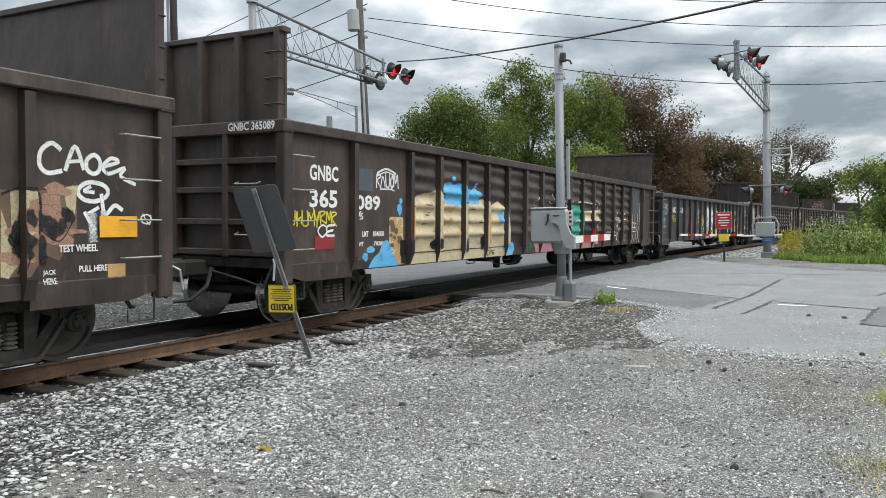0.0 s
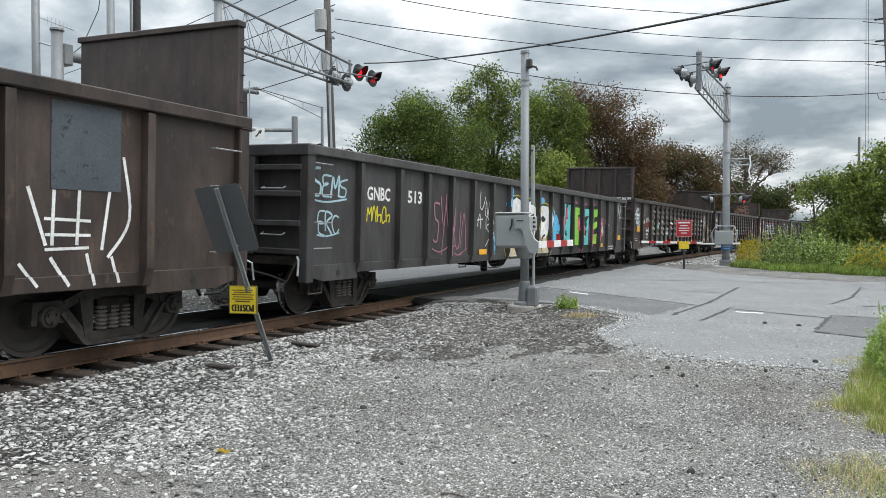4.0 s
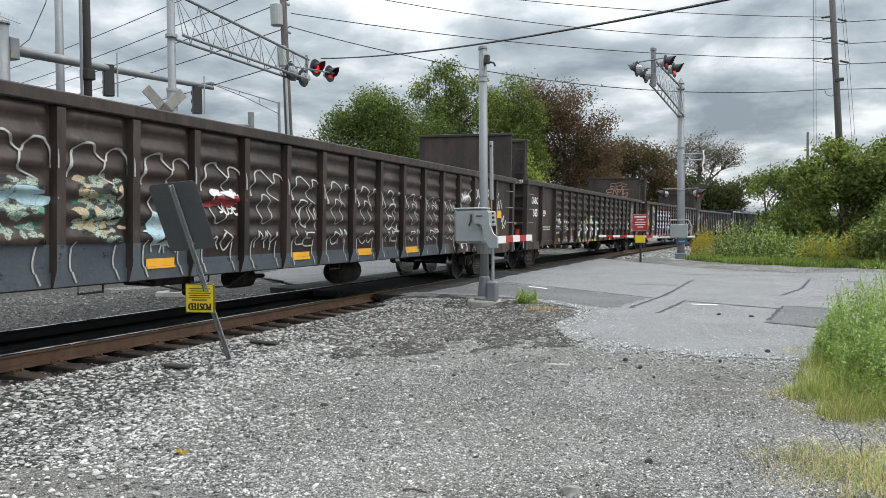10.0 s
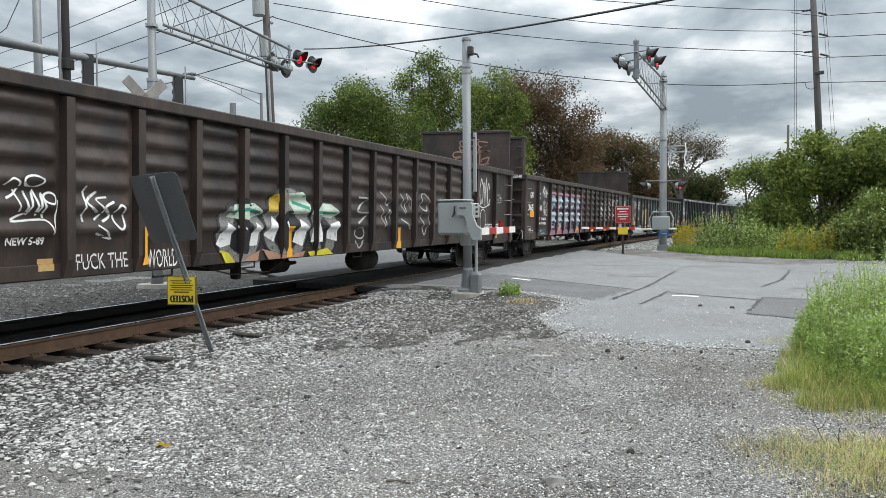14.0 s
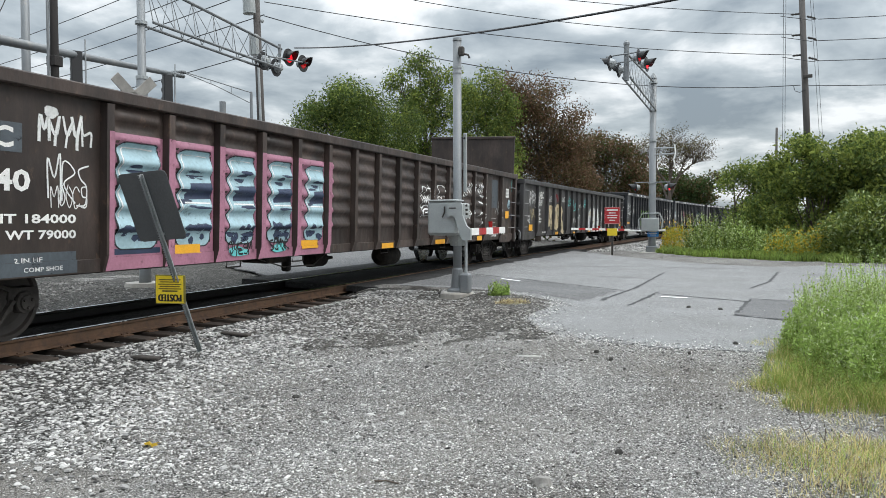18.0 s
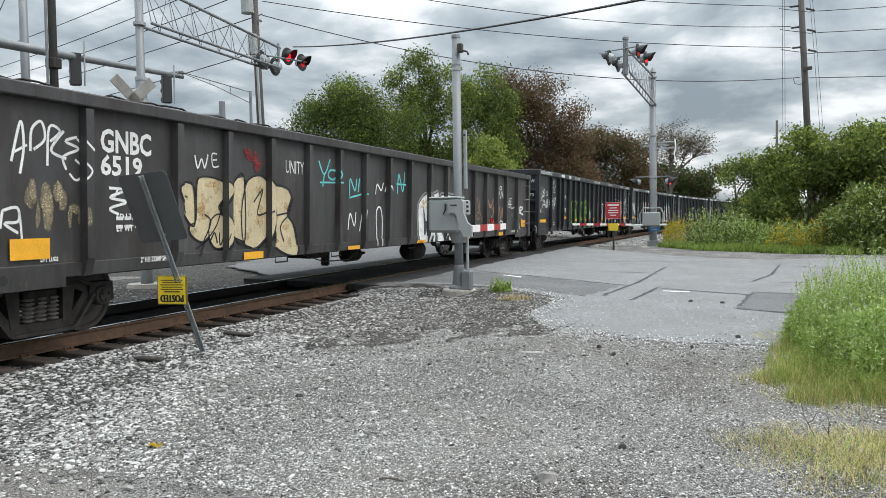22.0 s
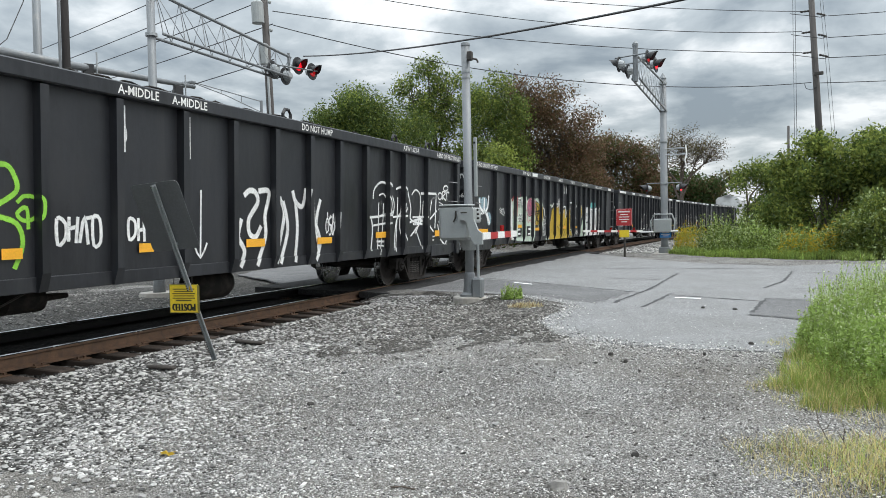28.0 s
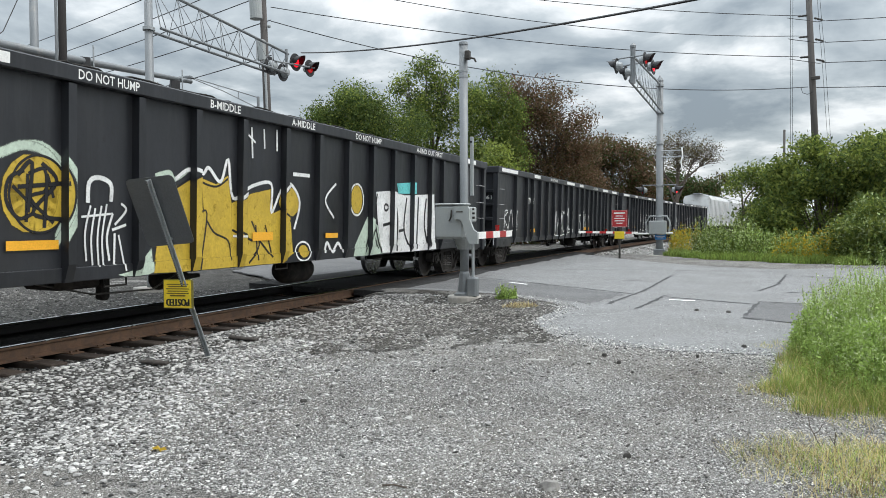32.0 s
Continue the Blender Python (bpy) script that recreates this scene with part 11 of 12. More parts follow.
def branches(me, base, height, r0, lobes, seed, twigs=0, limb_r=0.5):
    rg = random.Random(seed)
    top = Vector(base) + Vector((rg.uniform(-0.3, 0.3), rg.uniform(-0.3, 0.3), height * 0.55))
    mid_ = Vector(base).lerp(top, 0.5) + Vector((rg.uniform(-0.15, 0.15), rg.uniform(-0.15, 0.15), 0))
    me.tube([base, mid_, top], r0, 0, 9, r0 * 0.55)
    tips = []
    for l in lobes:
        c = Vector(l[:3])
        start = Vector(base).lerp(top, rg.uniform(0.45, 1.0))
        bend = start.lerp(c, 0.5) + Vector((rg.uniform(-0.3, 0.3), rg.uniform(-0.3, 0.3), rg.uniform(0, 0.4)))
        me.tube([start, bend, c], r0 * limb_r, 0, 6, r0 * 0.15)
        tips.append((bend, c, l))
    for bend, c, l in tips:
        for k in range(twigs):
            s = bend.lerp(c, rg.uniform(0.2, 1.0))
            d = Vector((rg.gauss(0, 1), rg.gauss(0, 1), rg.gauss(0.35, 0.8))).normalized()
            e = c + Vector((d.x * l[3], d.y * l[4], d.z * l[5])) * rg.uniform(0.6, 1.05)
            m_ = s.lerp(e, 0.5) + Vector((rg.uniform(-0.2, 0.2), rg.uniform(-0.2, 0.2), rg.uniform(-0.1, 0.25)))
            me.tube([s, m_, e], 0.035, 0, 4, 0.012, caps=False)
            for q in range(2):
                s2 = m_.lerp(e, rg.random())
                me.tube([s2, s2 + Vector((rg.uniform(-0.6, 0.6), rg.uniform(-0.6, 0.6), rg.uniform(-0.1, 0.7)))], 0.016, 0, 3, 0.007, caps=False)


def polar(az, dist):
    return -dist * math.sin(radians(az)), dist * math.cos(radians(az))


def tree(label, az, dist, lobes, leaves, size, mats, seed, r0=0.22, twigs=0, per=5, spread=0.22, shell=0.45, height=None):
    """Lobes: offset in degrees, offset in depth, height of the middle, width, depth and height radii."""
    x0, y0 = polar(az, dist)
    o = thing("tree", pose(x0, y0, -0.25), label, "tree", "trees along the railway")
    right = Vector((math.cos(radians(az)), math.sin(radians(az)), 0))
    away = Vector((-math.sin(radians(az)), math.cos(radians(az)), 0))
    ls = []
    for da, dd, z, rw, rd, rh in lobes:
        c = right * (-math.tan(radians(da)) * dist) + away * dd
        ls.append((c.x, c.y, z, rw, rd, rh))
    h = height or max(l[2] for l in ls)
    tr = Mesh()
    branches(tr, (0, 0, 0), h, r0, ls, seed, twigs)
    part("trunk", tr, BARK, o, "branching trunk and limbs")
    total = sum(w for _, w in mats)
    for k, (m, w) in enumerate(mats):
        pts = lobes_points(clumped(ls, seed), int(leaves * w / total / per), seed + 7 * k, shell)
        v, f = leaf_cloud(pts, size, seed + 3 + k, per=per, spread=spread)
        part("crown", raw_mesh("crown", v, f, [m]), None, o)
    return o


tree("broad green tree with a rounded leafy crown", 27.2, 50, [(3.2, 0, 6.0, 1.8, 1.8, 2.4), (1.7, 0, 7.5, 2.2, 2, 2.3), (0.2, 0, 8.1, 2.2, 2, 2.2), (-1.4, 0, 7.8, 2.1, 2, 2.3), (-3.0, 0, 6.4, 2.0, 2, 2.3), (0, 0.4, 4.5, 3.6, 2, 2.8), (2.7, 0.3, 4.0, 2.2, 1.8, 2.6), (-3.0, 0.3, 3.6, 2.2, 1.8, 2.8), (0.7, 0, 9.5, 1.1, 1, 0.9), (-0.9, 0, 9.2, 1.2, 1, 1.0), (2.4, 0, 8.4, 1.0, 1, 0.8)], 72000, 0.095, [(LEAF_GREEN, 5), (LEAF_DARK, 2), (LEAF_BRIGHT, 2)], 11)
tree("tall airy ash tree with drooping leaflets", 22.0, 54, [(0.3, 0, 12.5, 1.1, 1, 1.0), (1.6, 0, 11.2, 1.0, 1, 0.9), (-1.3, 0, 11.5, 1.2, 1, 0.9), (0, 0, 10.3, 1.7, 1.4, 1.1), (1.3, 0, 9.1, 1.4, 1.3, 1.0), (-1.4, 0, 9.3, 1.5, 1.3, 1.1), (0, 0, 7.6, 2.2, 1.8, 1.7), (-1.3, 0, 5.6, 1.9, 2, 2.0), (1.1, 0, 5.4, 1.8, 2, 2.0), (0, 0, 3.2, 2.6, 2, 2.2)], 30000, 0.115, [(LEAF_GREEN, 4), (LEAF_BRIGHT, 3), (LEAF_DARK, 1)], 23, twigs=5, spread=0.26)
tree("full green tree turning yellow below", 17.55, 51, [(0, 0, 9.8, 1.6, 1.5, 1.5), (1.0, 0, 8.5, 1.3, 1.4, 1.8), (-1.0, 0, 8.6, 1.4, 1.4, 1.8), (0.1, 0, 6.8, 1.9, 1.7, 2.4), (1.1, 0, 5.2, 1.6, 1.6, 2.4), (-1.1, 0, 5.2, 1.5, 1.6, 2.4), (0.3, 0, 3.2, 2.2, 1.8, 2.4)], 36000, 0.1, [(LEAF_GREEN, 5), (LEAF_BRIGHT, 3)], 35)
tree("small yellow-green understorey tree", 17.3, 45, [(0, 0, 4.7, 1.2, 1.2, 1.5), (-0.8, 0, 3.2, 1.2, 1.2, 1.8), (0.9, 0, 3.4, 1.2, 1.2, 1.8)], 8000, 0.12, [(LEAF_BRIGHT, 4), (LEAF_GREEN, 1)], 41, r0=0.1)
tree("half-bare tree with browning leaves", 13.5, 54, [(1.2, 0, 10.4, 1.9, 1.7, 1.6), (2.3, 0, 8.7, 1.4, 1.5, 1.9), (0, 0, 9.8, 2.0, 1.7, 1.7), (-1.3, 0, 8.3, 1.9, 1.7, 1.9), (-2.2, 0, 6.4, 1.7, 1.6, 2.2), (2.4, 0, 6.2, 1.5, 1.5, 2.2), (0.6, 0, 7.2, 2.6, 2, 2.4), (-0.8, 0, 5.0, 2.8, 2, 2.6), (1.6, 0, 4.0, 2.2, 1.8, 2.4), (-2.4, 0, 3.6, 1.8, 1.6, 2.4)], 46000, 0.095, [(LEAF_BROWN, 6), (LEAF_OLIVE, 3)], 53, twigs=22, spread=0.26, per=4)
tree("brown and olive autumn tree", 8.5, 78, [(0.3, 0, 8.3, 2.4, 2, 2.2), (1.6, 0, 7.7, 2.4, 2, 2.3), (-1.2, 0, 7.3, 2.0, 2, 2.1), (-2.2, 0, 5.6, 1.6, 2, 2.4), (2.7, 0, 6.6, 2.0, 2, 2.4), (0, 0, 4.4, 3.6, 2, 3.0), (2.4, 0, 3.8, 2.4, 2, 2.8), (-2.0, 0, 3.8, 2.0, 2, 2.6)], 38000, 0.14, [(LEAF_BROWN, 4), (LEAF_OLIVE, 4), (LEAF_DARK, 1)], 61, twigs=4, spread=0.3)
tree("wide-crowned nearly bare tree", 4.1, 108, [(0, 0, 12.3, 3.4, 2.5, 1.8), (1.4, 0, 11.5, 2.8, 2.5, 1.8), (-1.4, 0, 11.3, 2.8, 2.5, 1.8), (2.2, 0, 10.4, 2.0, 2, 1.7), (-2.2, 0, 10.2, 2.0, 2, 1.8), (0, 0, 9.6, 3.2, 2.5, 1.8)], 4200, 0.13, [(LEAF_OLIVE, 3), (LEAF_TWIG, 1)], 73, twigs=60, spread=0.3, per=3, r0=0.35)
tree("dark green tree below the bare crown", 3.7, 150, [(0.9, 0, 7.4, 4.2, 3, 3.8), (-0.9, 0, 7.2, 4.2, 3, 3.8), (2.2, 0, 6.6, 3.6, 3, 4.2), (-2.0, 0, 6.6, 3.0, 3, 3.6), (0, 0, 3.5, 6.0, 3, 3.5)], 18000, 0.3, [(LEAF_DARK, 4), (LEAF_OLIVE, 3)], 77, spread=0.35)
tree("pale green tree beyond the bushes", -0.2, 62, [(0.1, 0, 4.3, 1.1, 1.2, 1.3), (-0.9, 0, 4.3, 1.3, 1.4, 1.6), (-1.9, 0, 3.9, 1.5, 1.4, 1.7), (-2.7, 0, 4.0, 1.5, 1.4, 1.8), (-2.0, 0, 2.2, 2.2, 1.6, 1.9)], 15000, 0.12, [(LEAF_GREEN, 3), (LEAF_BRIGHT, 2)], 83)

# dark undergrowth behind the train
under_pts = []
rgu = np.random.RandomState(5)
for k in range(46):
    az = 3.5 + 30 * rgu.rand()
    dist = 48 + 9 * rgu.rand() + max(0, 11 - az) * 4.5
    x, y = polar(az, dist)
    h = rgu.uniform(1.6, 3.6)
    if x > track_x(y) - 5.0:
        continue
    under_pts.append((x, y, h * 0.5 - 0.2, rgu.uniform(1.6, 2.8), 1.5, h * 0.62))
pts = lobes_points(under_pts, 5200, 9, 0.5)
v, f = leaf_cloud(pts, 0.2, 19, per=4, spread=0.3)
mi = np.random.RandomState(3).choice(3, len(f), p=[0.4, 0.4, 0.2])
tagged(new("undergrowth", raw_mesh("undergrowth", v, f, [LEAF_DARK, LEAF_OLIVE, LEAF_BROWN], mi)), "dense dark undergrowth of shrubs behind the train", "shrubs", kind="stuff")


def bush(label, x, y, lobes, leaves, size, mats, seed, per=5, spread=0.14, name="bush"):
    o = thing(name, pose(x, y, -0.2), label, "bush", "bushes beside the road")
    stems = Mesh()
    rg = random.Random(seed)
    for l in lobes:
        for k in range(3):
            s = Vector((l[0] * 0.3 + rg.uniform(-0.3, 0.3), l[1] * 0.3 + rg.uniform(-0.3, 0.3), -0.05))
            e = Vector((l[0] + rg.uniform(-0.4, 0.4) * l[3], l[1] + rg.uniform(-0.4, 0.4) * l[4], l[2] + rg.uniform(0, 0.6) * l[5]))
            stems.tube([s, s.lerp(e, 0.5) + Vector((0, 0, 0.2)), e], 0.045, 0, 5, 0.012, caps=False)
    part("stem", stems, BARK, o)
    total = sum(w for _, w in mats)
    for k, (m, w) in enumerate(mats):
        p = lobes_points(clumped(lobes, seed, 14, 0.36), int(leaves * w / total / per), seed + 5 * k, 0.6)
        p[:, 2] = np.maximum(p[:, 2], 0.05)
        v, f = leaf_cloud(p, size, seed + k, per=per, spread=spread)
        part("foliage", raw_mesh("foliage", v, f, [m]), None, o)
    return o


bush("large dense green bush under the utility pole", 3.6, 34.0, [(-1.9, 0, 2.6, 1.1, 1.3, 1.6), (-1.0, 0, 3.5, 1.3, 1.4, 1.4), (0.1, 0, 3.9, 1.4, 1.5, 1.25), (1.2, 0, 3.8, 1.4, 1.5, 1.3), (2.3, 0, 3.2, 1.3, 1.4, 1.5), (-0.6, -0.4, 2.0, 1.8, 1.5, 1.7), (1.2, -0.4, 2.0, 1.9, 1.5, 1.8), (3.0, 0, 2.6, 1.4, 1.4, 1.8), (-2.2, -0.3, 1.2, 1.0, 1.2, 1.2)], 52000, 0.085, [(LEAF_GREEN, 5), (LEAF_BRIGHT, 6), (LEAF_DARK, 1)], 101)
bush("rounded yellow-green shrub before the large bush", 4.6, 29.5, [(0, 0, 1.5, 1.1, 1.2, 1.0), (1.2, 0, 1.8, 1.2, 1.2, 1.2), (-0.9, 0, 0.9, 0.9, 1, 0.9), (2.4, 0.3, 2.1, 1.3, 1.3, 1.4)], 22000, 0.07, [(LEAF_GREEN, 4), (LEAF_BRIGHT, 4), (LEAF_PALE, 1)], 113)
bush("loose pale green roadside shrub", 0.6, 36.5, [(0, 0, 0.8, 0.8, 0.9, 0.7), (1.3, 0, 1.3, 1.0, 1.0, 1.2)], 6000, 0.085, [(LEAF_GREEN, 3), (LEAF_PALE, 2), (LEAF_BRIGHT, 2)], 121)


def weeds(name, label, spots, count, h_lo, h_hi, width, mats, seed, lean=0.35):
    """Upright stalks with many narrow blades, rooted over given discs (x, y, radius)."""
    r = np.random.RandomState(seed)
    w = np.array([s[2] ** 2 for s in spots])
    pick = r.choice(len(spots), count, p=w / w.sum())
    S = np.array(spots)[pick]
    ang, rad = r.uniform(0, 2 * np.pi, count), np.sqrt(r.uniform(0, 1, count)) * S[:, 2]
    x, y = S[:, 0] + rad * np.cos(ang), S[:, 1] + rad * np.sin(ang)
    z = np.array([ground_z(a, b) - 0.01 for a, b in zip(x, y)])
    h = r.uniform(h_lo, h_hi, count) * (1.1 - 0.5 * (rad / S[:, 2]) ** 2)
    th = r.uniform(0, 2 * np.pi, count)
    ln = r.uniform(0.05, lean, count) * h
    wx, wy = -np.sin(th) * width, np.cos(th) * width
    b0 = np.stack([x - wx, y - wy, z], 1)
    b1 = np.stack([x + wx, y + wy, z], 1)
    mx, my, mz = x + np.cos(th) * ln * 0.35, y + np.sin(th) * ln * 0.35, z + h * 0.6
    m0 = np.stack([mx - wx * 0.8, my - wy * 0.8, mz], 1)
    m1 = np.stack([mx + wx * 0.8, my + wy * 0.8, mz], 1)
    tip = np.stack([x + np.cos(th) * ln, y + np.sin(th) * ln, z + h], 1)
    tip2 = tip + np.stack([wx, wy, 0 * wx], 1) * 0.15
    v = np.stack([b0, b1, m1, m0, tip2, tip], 1).reshape(-1, 3)
    k = np.arange(count)[:, None] * 6
    f = np.concatenate([k + np.array([[0, 1, 2, 3]]), k + np.array([[3, 2, 4, 5]])], 0)
    m_ = r.choice(len(mats), count)
    mi_ = np.concatenate([m_, m_])
    return tagged(new(name, raw_mesh(name, v, f, mats, mi_)), label, "grass", kind="stuff"), tip


def leafy_weeds(name, label, spots, count, h_lo, h_hi, mats, seed, size=0.035, per=26):
    """Branching weed stalks clothed in small leaves."""
    r = np.random.RandomState(seed)
    w = np.array([s[2] ** 2 for s in spots])
    pts = []
    stalk = Mesh()
    for i in range(count):
        s = spots[r.choice(len(spots), p=w / w.sum())]
        a, q = r.uniform(0, 2 * np.pi), np.sqrt(r.uniform()) * s[2]
        x, y = s[0] + q * np.cos(a), s[1] + q * np.sin(a)
        z = ground_z(x, y)
        h = r.uniform(h_lo, h_hi) * (1.1 - 0.45 * (q / s[2]) ** 2)
        dx, dy = r.normal(0, 0.13 * h, 2)
        stalk.tube([(x, y, z - 0.02), (x + dx * 0.4, y + dy * 0.4, z + h * 0.6), (x + dx, y + dy, z + h)], 0.006, 0, 3, 0.003, caps=False)
        for k in range(per):
            f_ = r.uniform(0.02, 1.0)
            sp = 0.16 * h * (1.15 - f_)
            pts.append((x + dx * f_ + r.normal(0, sp), y + dy * f_ + r.normal(0, sp), z + h * f_ + r.normal(0, 0.03)))
    v, f = leaf_cloud(pts, size, seed)
    mi_ = r.choice(len(mats), len(f))
    o = tagged(new(name, raw_mesh(name, v, f, mats, mi_)), label, "weeds", kind="stuff")
    part("stalk", stalk, WEED_GREEN, o)
    return o


# grass verge and weeds on the far side of the road
rv = np.random.RandomState(51)
verge = [(-2.5 + 6.2 * f + rv.normal(0, 0.12), 34.6 - 6.6 * f ** 0.62 + rv.normal(0, 0.2) + 0.9 * rv.rand(), rv.uniform(0.25, 0.75)) for f in np.linspace(0, 1, 34)]
weeds("verge_grass", "fresh green grass verge on the far roadside", verge, 24000, 0.12, 0.36, 0.009, [GRASS_GREEN, LEAF_BRIGHT, GRASS_GREEN, LEAF_GREEN], 201, lean=1.0)
leafy_weeds("tall_weeds", "tall pale weeds going to seed beside the track", [(-0.6, 32.6, 0.9), (0.2, 31.6, 0.7), (-1.1, 34.6, 0.8)], 300, 0.7, 1.75, [LEAF_PALE, LEAF_GREEN, LEAF_GREEN, LEAF_BRIGHT], 211, size=0.05, per=36)
leafy_weeds("verge_weeds", "mixed ferny weeds along the far roadside", [(1.3, 31.4, 1.1), (2.6, 30.8, 1.3), (4.0, 29.6, 1.2), (0.4, 32.8, 1.2), (5.4, 28.6, 1.2)], 760, 0.4, 1.35, [LEAF_GREEN, WEED_GREEN, LEAF_GREEN, LEAF_BRIGHT, LEAF_PALE], 213, size=0.055, per=34)
leafy_weeds("golden_weeds", "golden flowering weeds beside the track", [(-2.3, 38.5, 0.9), (2.6, 29.6, 0.7), (1.6, 30.2, 0.5)], 150, 0.7, 1.5, [GOLD, LEAF_BRIGHT, GOLD], 217, size=0.05, per=30)
# weeds beside the camera's lot
leafy_weeds("feathery_weeds", "tall pale feathery weeds beside the road edge", [(1.25, 10.6, 0.5), (1.7, 10.9, 0.7), (2.4, 10.6, 0.9), (1.55, 9.9, 0.6), (2.9, 9.8, 0.8), (1.15, 10.0, 0.35)], 620, 0.45, 0.95, [LEAF_PALE, LEAF_PALE, WEED_GREEN, LEAF_BRIGHT], 225, size=0.013, per=130)
leafy_weeds("roadside_weeds", "leafy green weeds crowding over the gravel", [(0.95, 9.6, 0.4), (0.88, 8.95, 0.36), (1.35, 9.2, 0.6), (1.0, 8.25, 0.42), (1.55, 8.3, 0.7), (2.2, 9.2, 0.9), (1.3, 7.65, 0.42), (1.95, 7.5, 0.65), (2.7, 8.0, 0.9)], 1150, 0.2, 0.62, [WEED_GREEN, WEED_GREEN, WEED_GREEN, GRASS_GREEN, LEAF_PALE], 223, size=0.021, per=80)
leafy_weeds("low_weeds", "low leafy weeds with yellow tips", [(0.72, 9.3, 0.2), (0.7, 8.6, 0.22), (0.78, 7.9, 0.25), (1.0, 7.4, 0.3), (1.5, 7.2, 0.35), (0.85, 10.1, 0.2)], 420, 0.08, 0.28, [WEED_GREEN, GRASS_GREEN, LEAF_BRIGHT], 226, size=0.014, per=50)
weeds("roadside_grass", "long green and yellow grass before the roadside weeds", [(0.66, 7.65, 0.28), (0.82, 7.25, 0.3), (1.05, 7.0, 0.3), (1.4, 7.0, 0.36), (0.78, 8.1, 0.28), (0.72, 8.8, 0.24), (1.85, 6.95, 0.45), (1.2, 7.5, 0.4), (0.48, 7.95, 0.2), (0.42, 7.4, 0.24), (0.62, 6.85, 0.22), (0.55, 8.5, 0.2)], 13500, 0.05, 0.22, 0.0022, [GRASS_GREEN, LEAF_BRIGHT, GRASS_TAN, LEAF_BRIGHT], 227, lean=1.3)
weeds("dry_grass", "dry tan grass tussock at the edge of the gravel", [(0.3, 5.6, 0.2), (0.5, 5.4, 0.32), (0.8, 5.5, 0.4), (1.15, 5.6, 0.45), (0.9, 5.1, 0.32), (0.6, 4.98, 0.2), (1.3, 5.1, 0.4), (1.25, 6.1, 0.25), (1.05, 4.7, 0.3), (0.8, 5.85, 0.22)], 6800, 0.02, 0.13, 0.0018, [GRASS_TAN, GRASS_PALE, LEAF_BRIGHT, LEAF_BROWN, GRASS_GREEN, GRASS_TAN], 229, lean=2.3)
weeds("sparse_grass", "thin flattened dry grass over the gravel", [(0.2, 7.35, 0.22), (0.4, 7.5, 0.25), (0.05, 5.55, 0.2), (0.2, 5.2, 0.25), (0.35, 5.9, 0.25), (0.5, 4.75, 0.25), (0.4, 9.5, 0.25), (0.55, 9.9, 0.2), (0.5, 6.95, 0.3), (0.9, 6.6, 0.3)], 2600, 0.02, 0.09, 0.0018, [GRASS_TAN, GRASS_PALE, LEAF_BRIGHT], 230, lean=2.4)
weeds("grass_tuft", "small tuft of dry grass by the gate post", [(-3.34, 12.41, 0.22), (-3.59, 12.56, 0.16)], 700, 0.03, 0.13, 0.003, [GRASS_TAN, GRASS_PALE, LEAF_BROWN], 231, lean=1.8)
leafy_weeds("green_tuft", "small green weed growing by the gate post", [(-3.99, 13.57, 0.2)], 60, 0.08, 0.28, [GRASS_GREEN, WEED_GREEN, LEAF_GREEN], 232, size=0.02, per=26)
r_ = np.random.RandomState(8)
fl = [(0.85 + 1.2 * r_.rand(), 8.2 + 2.2 * r_.rand(), 0) for _ in range(190)]
fl = [(x, y, ground_z(x, y) + 0.3 + 0.3 * r_.rand()) for x, y, _ in fl]
v, f = leaf_cloud(fl, 0.011, 3, per=3, spread=0.009)
tagged(new("white_flowers", raw_mesh("white_flowers", v, f, [PETAL])), "tiny white flowers among the weeds", "flowers", kind="stuff")
twig = Mesh()
for line in (((0.33, 5.75, -0.2), (0.28, 5.76, -0.1), (0.22, 5.77, 0.02), (0.19, 5.78, 0.17)), ((0.25, 5.765, -0.05), (0.3, 5.75, -0.02), (0.33, 5.74, 0.06)), ((0.48, 5.7, -0.24), (0.45, 5.7, -0.12), (0.39, 5.7, -0.02)), ((0.45, 5.7, -0.12), (0.46, 5.7, 0.0), (0.44, 5.69, 0.06))):
    twig.tube([(0.53 + 0.62 * (x - 0.33), y, -0.22 + 0.62 * (z + 0.22)) for x, y, z in line], 0.004, 0, 4, 0.002)
tagged(part("dead_stalk", twig, BARK), "dead brown weed stalk in the dry grass", "dead weed")

